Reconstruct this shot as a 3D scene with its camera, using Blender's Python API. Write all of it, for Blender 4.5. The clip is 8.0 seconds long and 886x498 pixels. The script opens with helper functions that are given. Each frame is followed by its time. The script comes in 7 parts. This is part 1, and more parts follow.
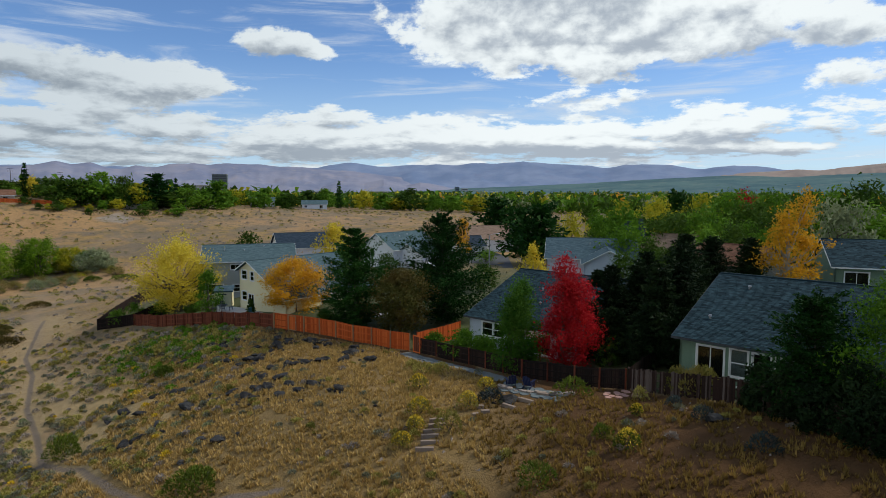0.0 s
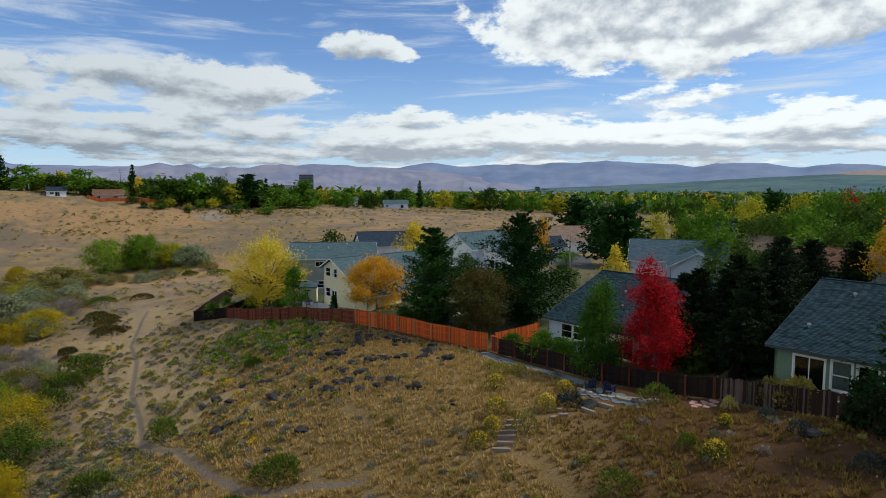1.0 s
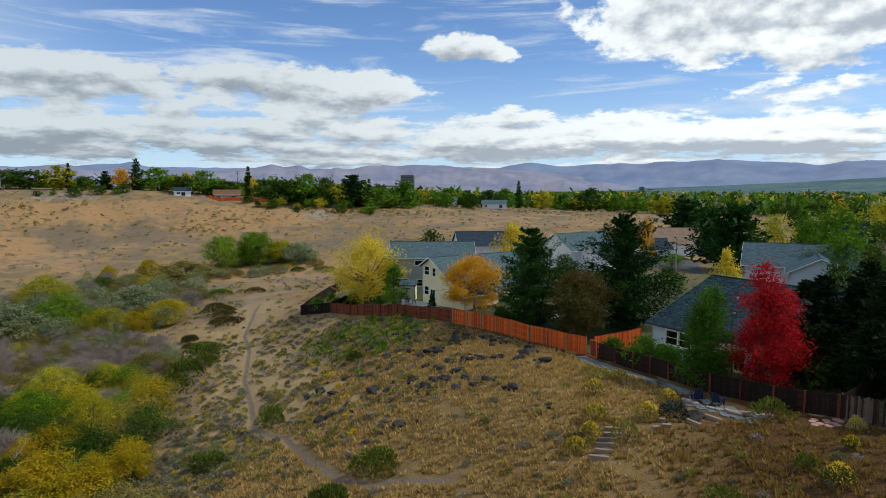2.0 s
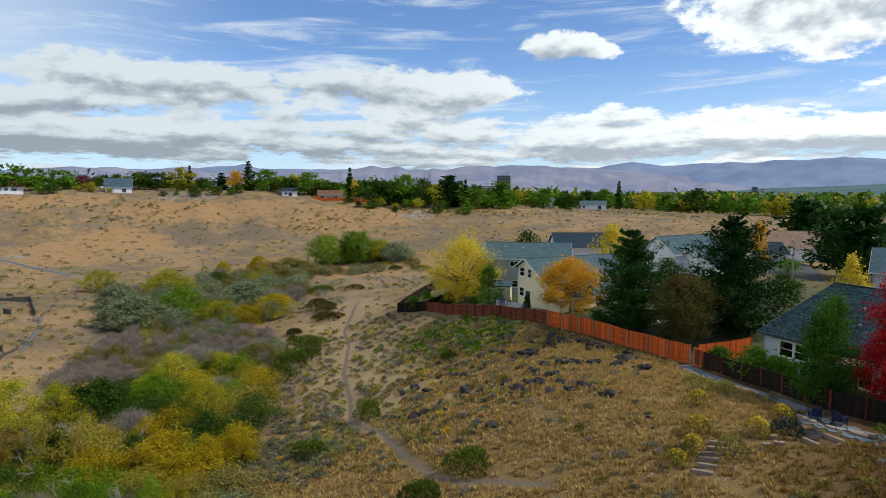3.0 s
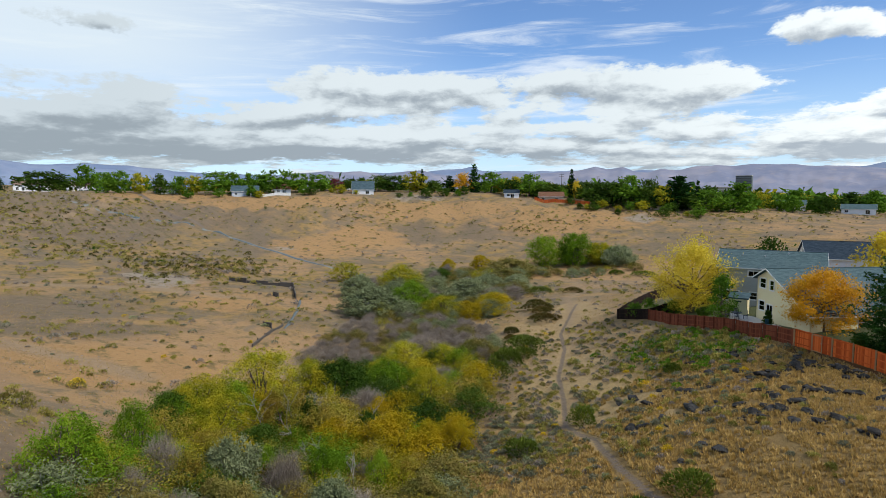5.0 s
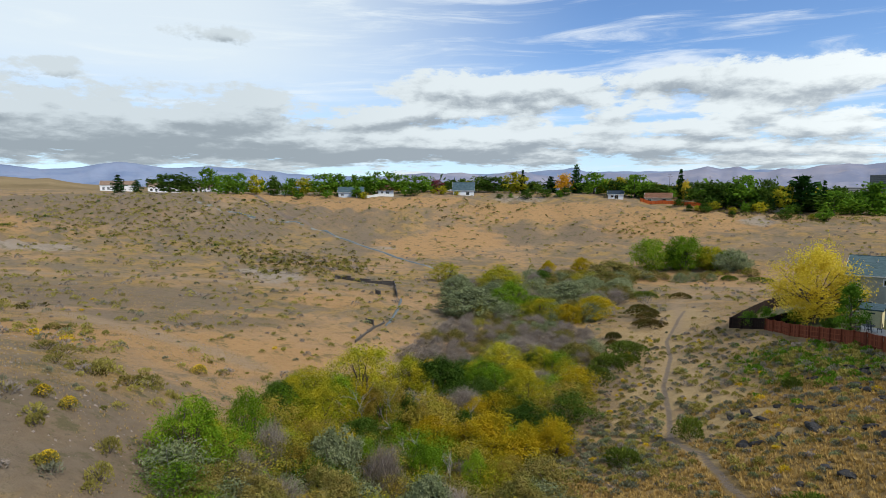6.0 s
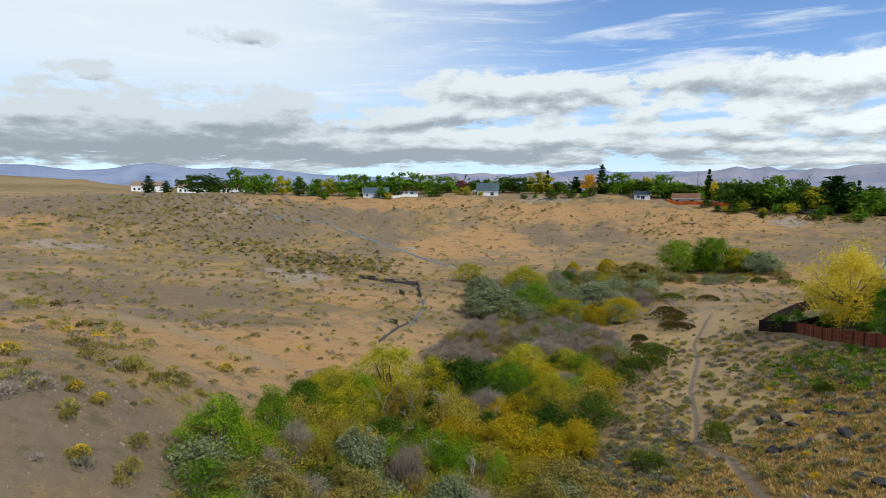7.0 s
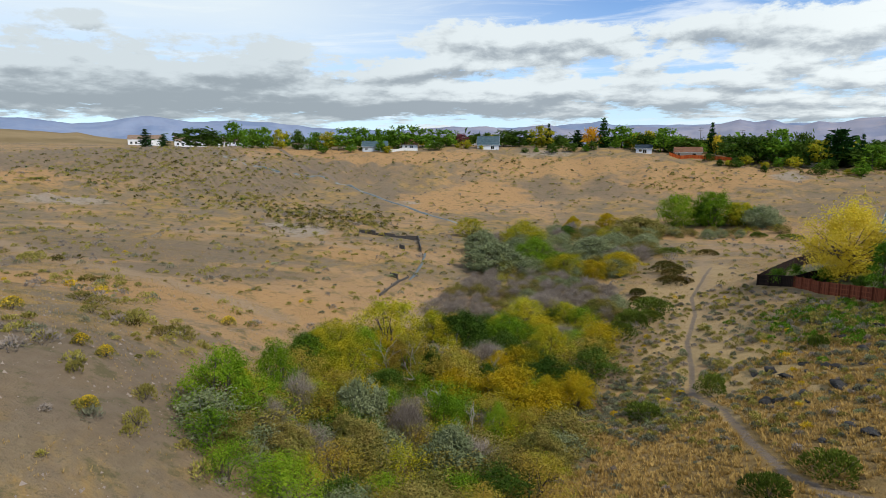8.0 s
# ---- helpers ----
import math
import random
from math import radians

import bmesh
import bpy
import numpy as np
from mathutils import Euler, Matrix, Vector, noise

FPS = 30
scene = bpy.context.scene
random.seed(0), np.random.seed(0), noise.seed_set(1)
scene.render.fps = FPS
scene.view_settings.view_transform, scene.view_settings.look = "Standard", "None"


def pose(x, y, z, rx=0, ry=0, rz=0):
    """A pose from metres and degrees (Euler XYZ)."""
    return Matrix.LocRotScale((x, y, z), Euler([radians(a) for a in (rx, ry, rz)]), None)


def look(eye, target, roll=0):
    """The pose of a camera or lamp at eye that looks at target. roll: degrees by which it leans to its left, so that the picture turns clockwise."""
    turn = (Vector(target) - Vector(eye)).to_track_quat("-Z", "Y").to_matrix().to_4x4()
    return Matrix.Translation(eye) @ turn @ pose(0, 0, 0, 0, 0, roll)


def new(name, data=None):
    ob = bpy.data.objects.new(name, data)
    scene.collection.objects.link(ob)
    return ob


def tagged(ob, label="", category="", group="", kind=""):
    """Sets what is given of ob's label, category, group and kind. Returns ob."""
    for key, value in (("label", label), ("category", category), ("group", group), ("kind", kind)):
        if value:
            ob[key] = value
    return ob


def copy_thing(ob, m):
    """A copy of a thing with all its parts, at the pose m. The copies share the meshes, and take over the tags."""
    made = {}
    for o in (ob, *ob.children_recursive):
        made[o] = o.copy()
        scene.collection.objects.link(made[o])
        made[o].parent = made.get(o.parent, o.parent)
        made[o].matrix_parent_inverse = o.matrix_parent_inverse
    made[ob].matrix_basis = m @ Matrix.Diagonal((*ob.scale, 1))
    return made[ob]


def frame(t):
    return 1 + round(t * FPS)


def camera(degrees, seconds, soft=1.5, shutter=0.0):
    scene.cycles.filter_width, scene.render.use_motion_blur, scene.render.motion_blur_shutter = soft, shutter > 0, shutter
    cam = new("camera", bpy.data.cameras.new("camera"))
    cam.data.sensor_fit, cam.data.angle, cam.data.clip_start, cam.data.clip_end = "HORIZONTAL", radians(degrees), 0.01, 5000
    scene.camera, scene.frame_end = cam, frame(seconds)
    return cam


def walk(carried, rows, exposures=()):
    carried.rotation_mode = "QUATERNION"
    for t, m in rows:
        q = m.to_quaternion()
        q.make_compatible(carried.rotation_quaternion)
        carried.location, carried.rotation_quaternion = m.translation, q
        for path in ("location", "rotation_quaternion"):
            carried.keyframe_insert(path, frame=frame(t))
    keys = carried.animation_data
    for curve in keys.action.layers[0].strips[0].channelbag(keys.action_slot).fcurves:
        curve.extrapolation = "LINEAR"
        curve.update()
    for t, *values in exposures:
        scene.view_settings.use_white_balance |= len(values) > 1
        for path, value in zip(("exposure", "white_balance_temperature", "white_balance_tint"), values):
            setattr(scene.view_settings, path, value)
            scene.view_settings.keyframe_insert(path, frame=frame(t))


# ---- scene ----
# ---- camera: it hovers in one place, 21 m above the slope, and pans to its left, then tips down ----
EYE = 30.0
cam = camera(71.8, 8.0, soft=0.6)
ROWS = [
    (0.0, 0.0, -5.48), (0.5, 3.09, -5.5), (1.0, 7.42, -5.5), (1.5, 12.11, -5.49), (3.0, 25.57, -5.44), (3.5, 30.41, -5.4),
    (4.0, 35.56, -5.38), (4.5, 40.75, -5.3), (5.0, 45.97, -5.28), (5.2, 48.0, -5.27), (6.3, 56.95, -5.16), (6.5, 57.44, -5.15), (7.0, 57.55, -5.14), (7.5, 57.55, -6.5), (8.0, 57.55, -9.4),
]
walk(cam, [(t, pose(0, 0, EYE, 90 + pitch, 0, yaw)) for t, yaw, pitch in ROWS],
     exposures=[(0.0, -0.28, 6200, 4), (1.5, -0.20, 6250, 4), (3.5, 0.02, 6300, 4), (5.0, 0.07, 6350, 4), (8.0, 0.11, 6450, 4)])

# ---- sky, clouds and sun ----
SUN_AZ, SUN_EL = -74.0, 47.0
sun_way = Vector((-math.sin(radians(SUN_AZ)) * math.cos(radians(SUN_EL)), math.cos(radians(SUN_AZ)) * math.cos(radians(SUN_EL)), math.sin(radians(SUN_EL))))
sun = new("sun", bpy.data.lights.new("sun", "SUN"))
sun.data.energy, sun.data.angle, sun.data.color = 3.6, radians(7), (1.0, 0.90, 0.77)
sun.matrix_world = look(sun_way * 100, (0, 0, 0))

world = bpy.data.worlds.new("sky")
scene.world = world
world.use_nodes = True
wt = world.node_tree
wt.nodes.clear()


def wnode(kind, **kw):
    n = wt.nodes.new(kind)
    for k, v in kw.items():
        if k == "operation":
            n.operation = v
        elif k == "clamp":
            n.use_clamp = v
    return n


def wm(op, a, b=None, c=None, clamp=False):
    n = wnode("ShaderNodeMath", operation=op, clamp=clamp)
    for i, v in enumerate((a, b, c)):
        if v is None:
            continue
        if isinstance(v, (int, float)):
            n.inputs[i].default_value = v
        else:
            wt.links.new(v, n.inputs[i])
    return n.outputs[0]


def wnoise(vec, scale, detail, rough, lac=2.0, dist=0.0):
    n = wnode("ShaderNodeTexNoise")
    n.inputs["Scale"].default_value, n.inputs["Detail"].default_value = scale, detail
    n.inputs["Roughness"].default_value, n.inputs["Lacunarity"].default_value, n.inputs["Distortion"].default_value = rough, lac, dist
    wt.links.new(vec, n.inputs["Vector"])
    return n.outputs["Fac"]


def wstep(v, lo, hi):
    n = wnode("ShaderNodeMapRange")
    n.interpolation_type = "SMOOTHSTEP"
    n.inputs["From Min"].default_value, n.inputs["From Max"].default_value = lo, hi
    wt.links.new(v, n.inputs["Value"])
    return n.outputs["Result"]


def wxyz(x, y, z):
    n = wnode("ShaderNodeCombineXYZ")
    for i, v in enumerate((x, y, z)):
        if isinstance(v, (int, float)):
            n.inputs[i].default_value = v
        else:
            wt.links.new(v, n.inputs[i])
    return n.outputs[0]


def wmix(fac, a, b):
    n = wnode("ShaderNodeMix")
    n.data_type = "RGBA"
    for sock, v in ((n.inputs["Factor"], fac), (n.inputs[6], a), (n.inputs[7], b)):
        if isinstance(v, tuple):
            sock.default_value = (*v, 1)
        elif isinstance(v, (int, float)):
            sock.default_value = v
        else:
            wt.links.new(v, sock)
    return n.outputs[2]


coord = wnode("ShaderNodeTexCoord")
sep = wnode("ShaderNodeSeparateXYZ")
wt.links.new(coord.outputs["Generated"], sep.inputs[0])
dx, dy, dz = sep.outputs
AZ = wm("MULTIPLY", wm("ARCTAN2", wm("MULTIPLY", dx, -1.0), dy), 57.29578)
EL = wm("MULTIPLY", wm("ARCSINE", dz), 57.29578)

nishita = wnode("ShaderNodeTexSky")
nishita.sky_type, nishita.sun_disc = "NISHITA", False
nishita.sun_elevation, nishita.sun_rotation = radians(SUN_EL), radians(-SUN_AZ)
nishita.altitude, nishita.air_density, nishita.dust_density, nishita.ozone_density = 1400, 1.0, 0.4, 2.5
blue = wnode("ShaderNodeVectorMath", operation="SCALE")
wt.links.new(nishita.outputs[0], blue.inputs[0])
blue.inputs["Scale"].default_value = 0.130
tint = wnode("ShaderNodeVectorMath", operation="MULTIPLY")
wt.links.new(blue.outputs[0], tint.inputs[0])
tint.inputs[1].default_value = (0.90, 0.98, 1.16)
clear = tint.outputs[0]

# cloud coordinates: clouds lie in flat decks, so they crowd towards the horizon
squeeze = wm("MULTIPLY", wm("LOGARITHM", wm("ADD", wm("MAXIMUM", EL, 0.0), 3.0), 2.718), 20.0)
flat = wxyz(AZ, squeeze, 0.0)
# (azimuth, elevation, half width, half height, strength): cloud masses and clear gaps
MASSES = [(29, 8.8, 12, 2.3, 0.62), (22, 7.6, 7, 1.7, 0.35), (14.8, 12.6, 5.5, 1.3, 0.42), (-13, 14.8, 17, 4.3, 0.85), (-22, 13.2, 9, 3.4, 0.45),
          (-32, 9.2, 6, 1.8, 0.4), (-33, 12.5, 6, 2.0, 0.45), (-9, 11.2, 9, 1.2, 0.3), (-16, 10.3, 7, 1.2, 0.4), (50, 8.9, 11.5, 2.4, 0.62), (40, 7.4, 6, 1.2, 0.3), (73, 13.2, 6, 1.1, 0.4),
          (88, 9.4, 5.5, 1.5, 0.42), (76, 8.4, 8, 1.3, 0.4), (66, 7.2, 14, 1.5, 0.45), (-15, 7.6, 9, 1.3, 0.4), (-30, 6.0, 14, 1.8, 0.4), (8, 4.6, 60, 2.6, 0.56), (-20, 4.2, 30, 1.6, 0.5), (70, 4.8, 45, 3.0, 0.66), (86, 6.5, 22, 3.0, 0.5)]
mass, base_of = None, None
for a, e, w, h, s in MASSES:
    q = wm("ADD", wm("POWER", wm("DIVIDE", wm("SUBTRACT", AZ, a), w), 2.0), wm("POWER", wm("DIVIDE", wm("SUBTRACT", EL, e), h), 2.0))
    b = wm("MULTIPLY", wm("SUBTRACT", 1.0, wm("MULTIPLY", q, 0.55), clamp=True), s)
    mass = b if mass is None else wm("MAXIMUM", mass, b)
    if h < 4:
        # the underside of each mass is its shaded side
        u = wm("MULTIPLY", wm("MULTIPLY", b, 1.0 / s), wm("DIVIDE", wm("SUBTRACT", e, EL), h))
        base_of = u if base_of is None else wm("ADD", base_of, u)
beyond = wm("MULTIPLY", wstep(EL, 17, 40), -0.10)
mass = wm("ADD", mass, beyond)
high = wxyz(wm("MULTIPLY", AZ, 0.13), wm("MULTIPLY", squeeze, 0.19), 3.1)
above = wxyz(wm("MULTIPLY", AZ, 0.13), wm("MULTIPLY", wm("ADD", squeeze, 1.5), 0.19), 3.1)
billow = wnoise(high, 1.0, 12, 0.62, 2.2, 0.08)
billow_low = wnoise(above, 1.0, 5, 0.50, 2.2, 0.08)
broad = wnoise(high, 1.0, 5, 0.50, 2.2, 0.08)
dens = wm("ADD", billow, wm("SUBTRACT", wm("MULTIPLY", mass, 0.62), 0.20))
cover = wstep(dens, 0.46, 0.56)
puff = wnoise(wxyz(wm("MULTIPLY", AZ, 0.5), wm("MULTIPLY", squeeze, 0.55), 9.4), 1.0, 8, 0.6, 2.1, 0.3)
under = wm("ADD", wm("ADD", wm("MULTIPLY", wm("SUBTRACT", billow_low, broad), 2.0), wm("MULTIPLY", base_of, 0.40)), wm("MULTIPLY", wm("SUBTRACT", puff, 0.5), 0.75))
thick = wstep(wm("ADD", under, wm("MULTIPLY", wm("SUBTRACT", dens, 0.5), 0.9)), -0.10, 0.46)
streak = wnoise(wxyz(wm("MULTIPLY", wm("ADD", AZ, wm("MULTIPLY", EL, 1.4)), 0.03), wm("MULTIPLY", EL, 0.28), 7.7), 2.2, 8, 0.6, 2.2, 0.6)
cirrus = wm("MULTIPLY", wstep(streak, 0.47, 0.76), 0.8)
veil = wm("MULTIPLY", wm("MULTIPLY", wstep(AZ, 40, 76), wstep(EL, 3.0, 12.0)), 0.86)
haze = wm("SUBTRACT", 1.0, wstep(EL, -1.0, 13.0))
glow = wm("SUBTRACT", 1.0, wstep(wm("ABSOLUTE", wm("ADD", AZ, 18.0)), 5.0, 60.0))
base = wmix(wm("MULTIPLY", haze, 0.62), clear, (0.62, 0.78, 0.98))
base = wmix(cirrus, base, (0.84, 0.87, 0.95))
base = wmix(veil, base, (0.80, 0.85, 0.90))
lit = wmix(glow, (0.76, 0.80, 0.85), (1.15, 1.15, 1.15))
shade = wmix(glow, (0.35, 0.39, 0.45), (0.52, 0.56, 0.64))
west = wm("MULTIPLY", wstep(AZ, 52, 76), 0.8)
lit = wmix(west, lit, (0.60, 0.65, 0.71))
shade = wmix(west, shade, (0.33, 0.37, 0.42))
cloud = wmix(thick, lit, shade)
final = wmix(cover, base, cloud)
bg = wnode("ShaderNodeBackground")
wt.links.new(final, bg.inputs["Color"])
bg.inputs["Strength"].default_value = 1.0
wt.links.new(bg.outputs[0], wnode("ShaderNodeOutputWorld").inputs[0])


# ---- materials ----
def nodes_of(m):
    m.use_nodes = True
    m.node_tree.nodes.clear()
    return m.node_tree


class Tree:
    """Small helper that wires shader nodes."""

    def __init__(self, name):
        self.m = bpy.data.materials.new(name)
        self.t = nodes_of(self.m)

    def put(self, sock, v):
        if isinstance(v, tuple):
            sock.default_value = (*v, 1) if len(v) == 3 and sock.type == "RGBA" else v
        elif isinstance(v, (int, float)):
            sock.default_value = v
        else:
            self.t.links.new(v, sock)

    def coords(self):
        return self.t.nodes.new("ShaderNodeTexCoord").outputs["Object"]

    def place(self):
        return self.t.nodes.new("ShaderNodeNewGeometry").outputs["Position"]

    def noise(self, vec, scale, detail=5, rough=0.55, dist=0.0):
        n = self.t.nodes.new("ShaderNodeTexNoise")
        self.put(n.inputs["Vector"], vec)
        for k, v in (("Scale", scale), ("Detail", detail), ("Roughness", rough), ("Distortion", dist)):
            n.inputs[k].default_value = v
        return n.outputs["Fac"]

    def math(self, op, a, b=0.0, clamp=False):
        n = self.t.nodes.new("ShaderNodeMath")
        n.operation, n.use_clamp = op, clamp
        self.put(n.inputs[0], a), self.put(n.inputs[1], b)
        return n.outputs[0]

    def step(self, v, lo, hi):
        n = self.t.nodes.new("ShaderNodeMapRange")
        n.interpolation_type = "SMOOTHSTEP"
        n.inputs["From Min"].default_value, n.inputs["From Max"].default_value = lo, hi
        self.put(n.inputs["Value"], v)
        return n.outputs["Result"]

    def mix(self, fac, a, b, blend="MIX"):
        n = self.t.nodes.new("ShaderNodeMix")
        n.data_type, n.blend_type = "RGBA", blend
        self.put(n.inputs["Factor"], fac), self.put(n.inputs[6], a), self.put(n.inputs[7], b)
        return n.outputs[2]

    def ramp(self, v, *stops):
        n = self.t.nodes.new("ShaderNodeValToRGB")
        while len(n.color_ramp.elements) < len(stops):
            n.color_ramp.elements.new(0.5)
        for e, (p, c) in zip(n.color_ramp.elements, stops):
            e.position, e.color = p, (*c, 1)
        self.put(n.inputs[0], v)
        return n.outputs[0]

    def island(self):
        return self.t.nodes.new("ShaderNodeNewGeometry").outputs["Random Per Island"]

    def own(self):
        return self.t.nodes.new("ShaderNodeObjectInfo").outputs["Random"]

    def attr(self, name):
        n = self.t.nodes.new("ShaderNodeAttribute")
        n.attribute_name = name
        return n.outputs["Fac"]

    def stretch(self, vec, sx, sy, sz):
        n = self.t.nodes.new("ShaderNodeMapping")
        n.inputs["Scale"].default_value = (sx, sy, sz)
        self.put(n.inputs["Vector"], vec)
        return n.outputs[0]

    def bump(self, h, strength=0.4, dist=0.05):
        n = self.t.nodes.new("ShaderNodeBump")
        n.inputs["Strength"].default_value, n.inputs["Distance"].default_value = strength, dist
        self.put(n.inputs["Height"], h)
        return n.outputs[0]

    def surface(self, color, rough=0.85, normal=None, metal=0.0, spec=0.3):
        p = self.t.nodes.new("ShaderNodeBsdfPrincipled")
        self.put(p.inputs["Base Color"], color), self.put(p.inputs["Roughness"], rough)
        p.inputs["Metallic"].default_value, p.inputs["Specular IOR Level"].default_value = metal, spec
        if normal is not None:
            self.put(p.inputs["Normal"], normal)
        return p.outputs[0]

    def done(self, shader):
        self.t.links.new(shader, self.t.nodes.new("ShaderNodeOutputMaterial").inputs[0])
        return self.m


def plain(name, dark, light, scale=3.0, rough=0.8, bump=0.3, metal=0.0, spec=0.3):
    """A worn surface: large stains, fine grain, a little relief."""
    t = Tree(name)
    v = t.coords()
    big, fine = t.noise(v, scale * 0.25, 4), t.noise(v, scale * 6, 4, 0.7)
    c = t.mix(t.math("ADD", t.math("MULTIPLY", big, 0.6), t.math("MULTIPLY", fine, 0.4)), dark, light)
    return t.done(t.surface(c, rough, t.bump(fine, bump, 0.02), metal, spec))


def foliage(name, dark, mid, light, see=0.42, accent=None, amount=0.0):
    """Leaves: each its own tone, clumps lighter and darker, some light passing through."""
    t = Tree(name)
    v = t.place()
    k = t.math("ADD", t.math("MULTIPLY", t.island(), 0.14), t.math("MULTIPLY", t.noise(v, 0.9, 4), 0.66))
    k = t.math("ADD", k, t.math("MULTIPLY", t.own(), 0.2))
    c = t.ramp(k, (0.22, dark), (0.5, mid), (0.78, light))
    if accent:
        c = t.mix(t.math("MULTIPLY", t.step(t.noise(v, 0.45, 3), 0.5 - 0.25 * amount, 0.62), amount), c, accent)
    p = t.surface(c, 0.7, None, 0, 0.08)
    tr = t.t.nodes.new("ShaderNodeBsdfTranslucent")
    t.put(tr.inputs[0], c)
    m = t.t.nodes.new("ShaderNodeMixShader")
    m.inputs[0].default_value = see
    t.t.links.new(p, m.inputs[1]), t.t.links.new(tr.outputs[0], m.inputs[2])
    return t.done(m.outputs[0])


def make_ground():
    t = Tree("dry_ground")
    v = t.place()
    big, mid, fine, grit = t.noise(v, 0.022, 5, 0.6, 0.5), t.noise(v, 0.16, 6, 0.62, 0.3), t.noise(v, 1.3, 5, 0.65), t.noise(v, 7.0, 4, 0.7)
    soil = t.mix(fine, (0.150, 0.104, 0.060), (0.285, 0.205, 0.125))
    grass = t.mix(fine, (0.225, 0.138, 0.045), (0.410, 0.275, 0.108))
    pink = t.mix(fine, (0.300, 0.180, 0.088), (0.440, 0.285, 0.150))
    grey = t.mix(fine, (0.118, 0.094, 0.066), (0.232, 0.190, 0.138))
    c = t.mix(t.step(mid, 0.40, 0.60), soil, grass)
    c = t.mix(t.math("MULTIPLY", t.step(big, 0.47, 0.60), 0.85), c, pink)
    wash = t.step(t.noise(t.stretch(v, 1, 1, 0.4), 0.06, 8, 0.72, 0.6), 0.46, 0.58)
    c = t.mix(t.math("MULTIPLY", wash, 0.75), c, grey)
    c = t.mix(t.math("MULTIPLY", t.step(t.math("ADD", t.attr("slope_soil"), t.math("MULTIPLY", t.math("SUBTRACT", mid, 0.5), 1.2)), 0.25, 0.75), 0.85), c, t.mix(fine, (0.125, 0.092, 0.062), (0.235, 0.182, 0.128)))
    c = t.mix(t.math("MULTIPLY", t.step(t.math("ADD", t.attr("ochre"), t.math("MULTIPLY", t.math("SUBTRACT", mid, 0.5), 1.6)), 0.2, 0.8), 0.9), c, t.mix(fine, (0.29, 0.165, 0.070), (0.46, 0.285, 0.132)))
    c = t.mix(t.step(t.math("ADD", t.attr("chalk"), t.math("MULTIPLY", t.math("SUBTRACT", mid, 0.5), 1.6)), 0.40, 1.05), c, t.mix(fine, (0.22, 0.175, 0.132), (0.40, 0.335, 0.27)))
    scrub = t.math("MULTIPLY", t.step(t.noise(v, 0.33, 7, 0.74), 0.53, 0.62), 0.72)
    c = t.mix(scrub, c, (0.107, 0.098, 0.044))
    speck = t.step(t.noise(v, 2.6, 5, 0.75), 0.55, 0.66)
    c = t.mix(t.math("MULTIPLY", speck, 0.55), c, (0.085, 0.075, 0.045))
    c = t.mix(t.math("MULTIPLY", t.attr("gold"), t.math("SUBTRACT", 1.0, t.math("MULTIPLY", speck, 0.5))), c, t.mix(fine, (0.135, 0.086, 0.030), (0.31, 0.205, 0.078)))
    c = t.mix(t.math("MULTIPLY", t.step(t.math("ADD", t.attr("pale_grass"), t.math("MULTIPLY", t.math("SUBTRACT", mid, 0.5), 1.4)), 0.2, 0.8), 0.8), c, t.mix(fine, (0.27, 0.185, 0.080), (0.50, 0.37, 0.19)))
    c = t.mix(t.attr("bare"), c, t.mix(fine, (0.225, 0.158, 0.092), (0.375, 0.275, 0.178)))
    # reddish soil, its colour also darkened for the shade over the garden
    c = t.mix(t.attr("shaded_earth"), c, t.mix(fine, (0.050, 0.023, 0.009), (0.118, 0.056, 0.023)))
    c = t.mix(t.attr("lawn"), c, t.mix(fine, (0.049, 0.073, 0.029), (0.116, 0.118, 0.058)))
    c = t.mix(t.step(t.math("ADD", t.attr("trail"), t.math("MULTIPLY", t.math("SUBTRACT", fine, 0.5), 0.5)), 0.35, 0.65), c, t.mix(grit, (0.130, 0.100, 0.078), (0.225, 0.178, 0.140)))
    c = t.mix(t.step(t.math("ADD", t.attr("gravel"), t.math("MULTIPLY", t.math("SUBTRACT", fine, 0.5), 0.5)), 0.35, 0.65), c, t.mix(grit, (0.142, 0.152, 0.145), (0.294, 0.314, 0.310)))
    c = t.mix(t.math("MULTIPLY", grit, 0.35), c, t.mix(0.5, c, (0.071, 0.059, 0.039)), "MIX")
    h = t.math("ADD", t.math("MULTIPLY", fine, 0.7), t.math("MULTIPLY", grit, 0.3))
    return t.done(t.surface(c, 0.95, t.bump(h, 1.0, 0.35), 0, 0.1))


def make_shingle(name, dark, light):
    t = Tree(name)
    v = t.coords()
    c = t.mix(t.math("ADD", t.math("MULTIPLY", t.island(), 0.65), t.math("MULTIPLY", t.noise(v, 0.35, 4), 0.35)), dark, light)
    g = t.noise(v, 30, 3, 0.7)
    return t.done(t.surface(t.mix(t.math("MULTIPLY", g, 0.3), c, (0.02, 0.02, 0.02)), 0.95, t.bump(g, 0.5, 0.01), 0, 0.06))


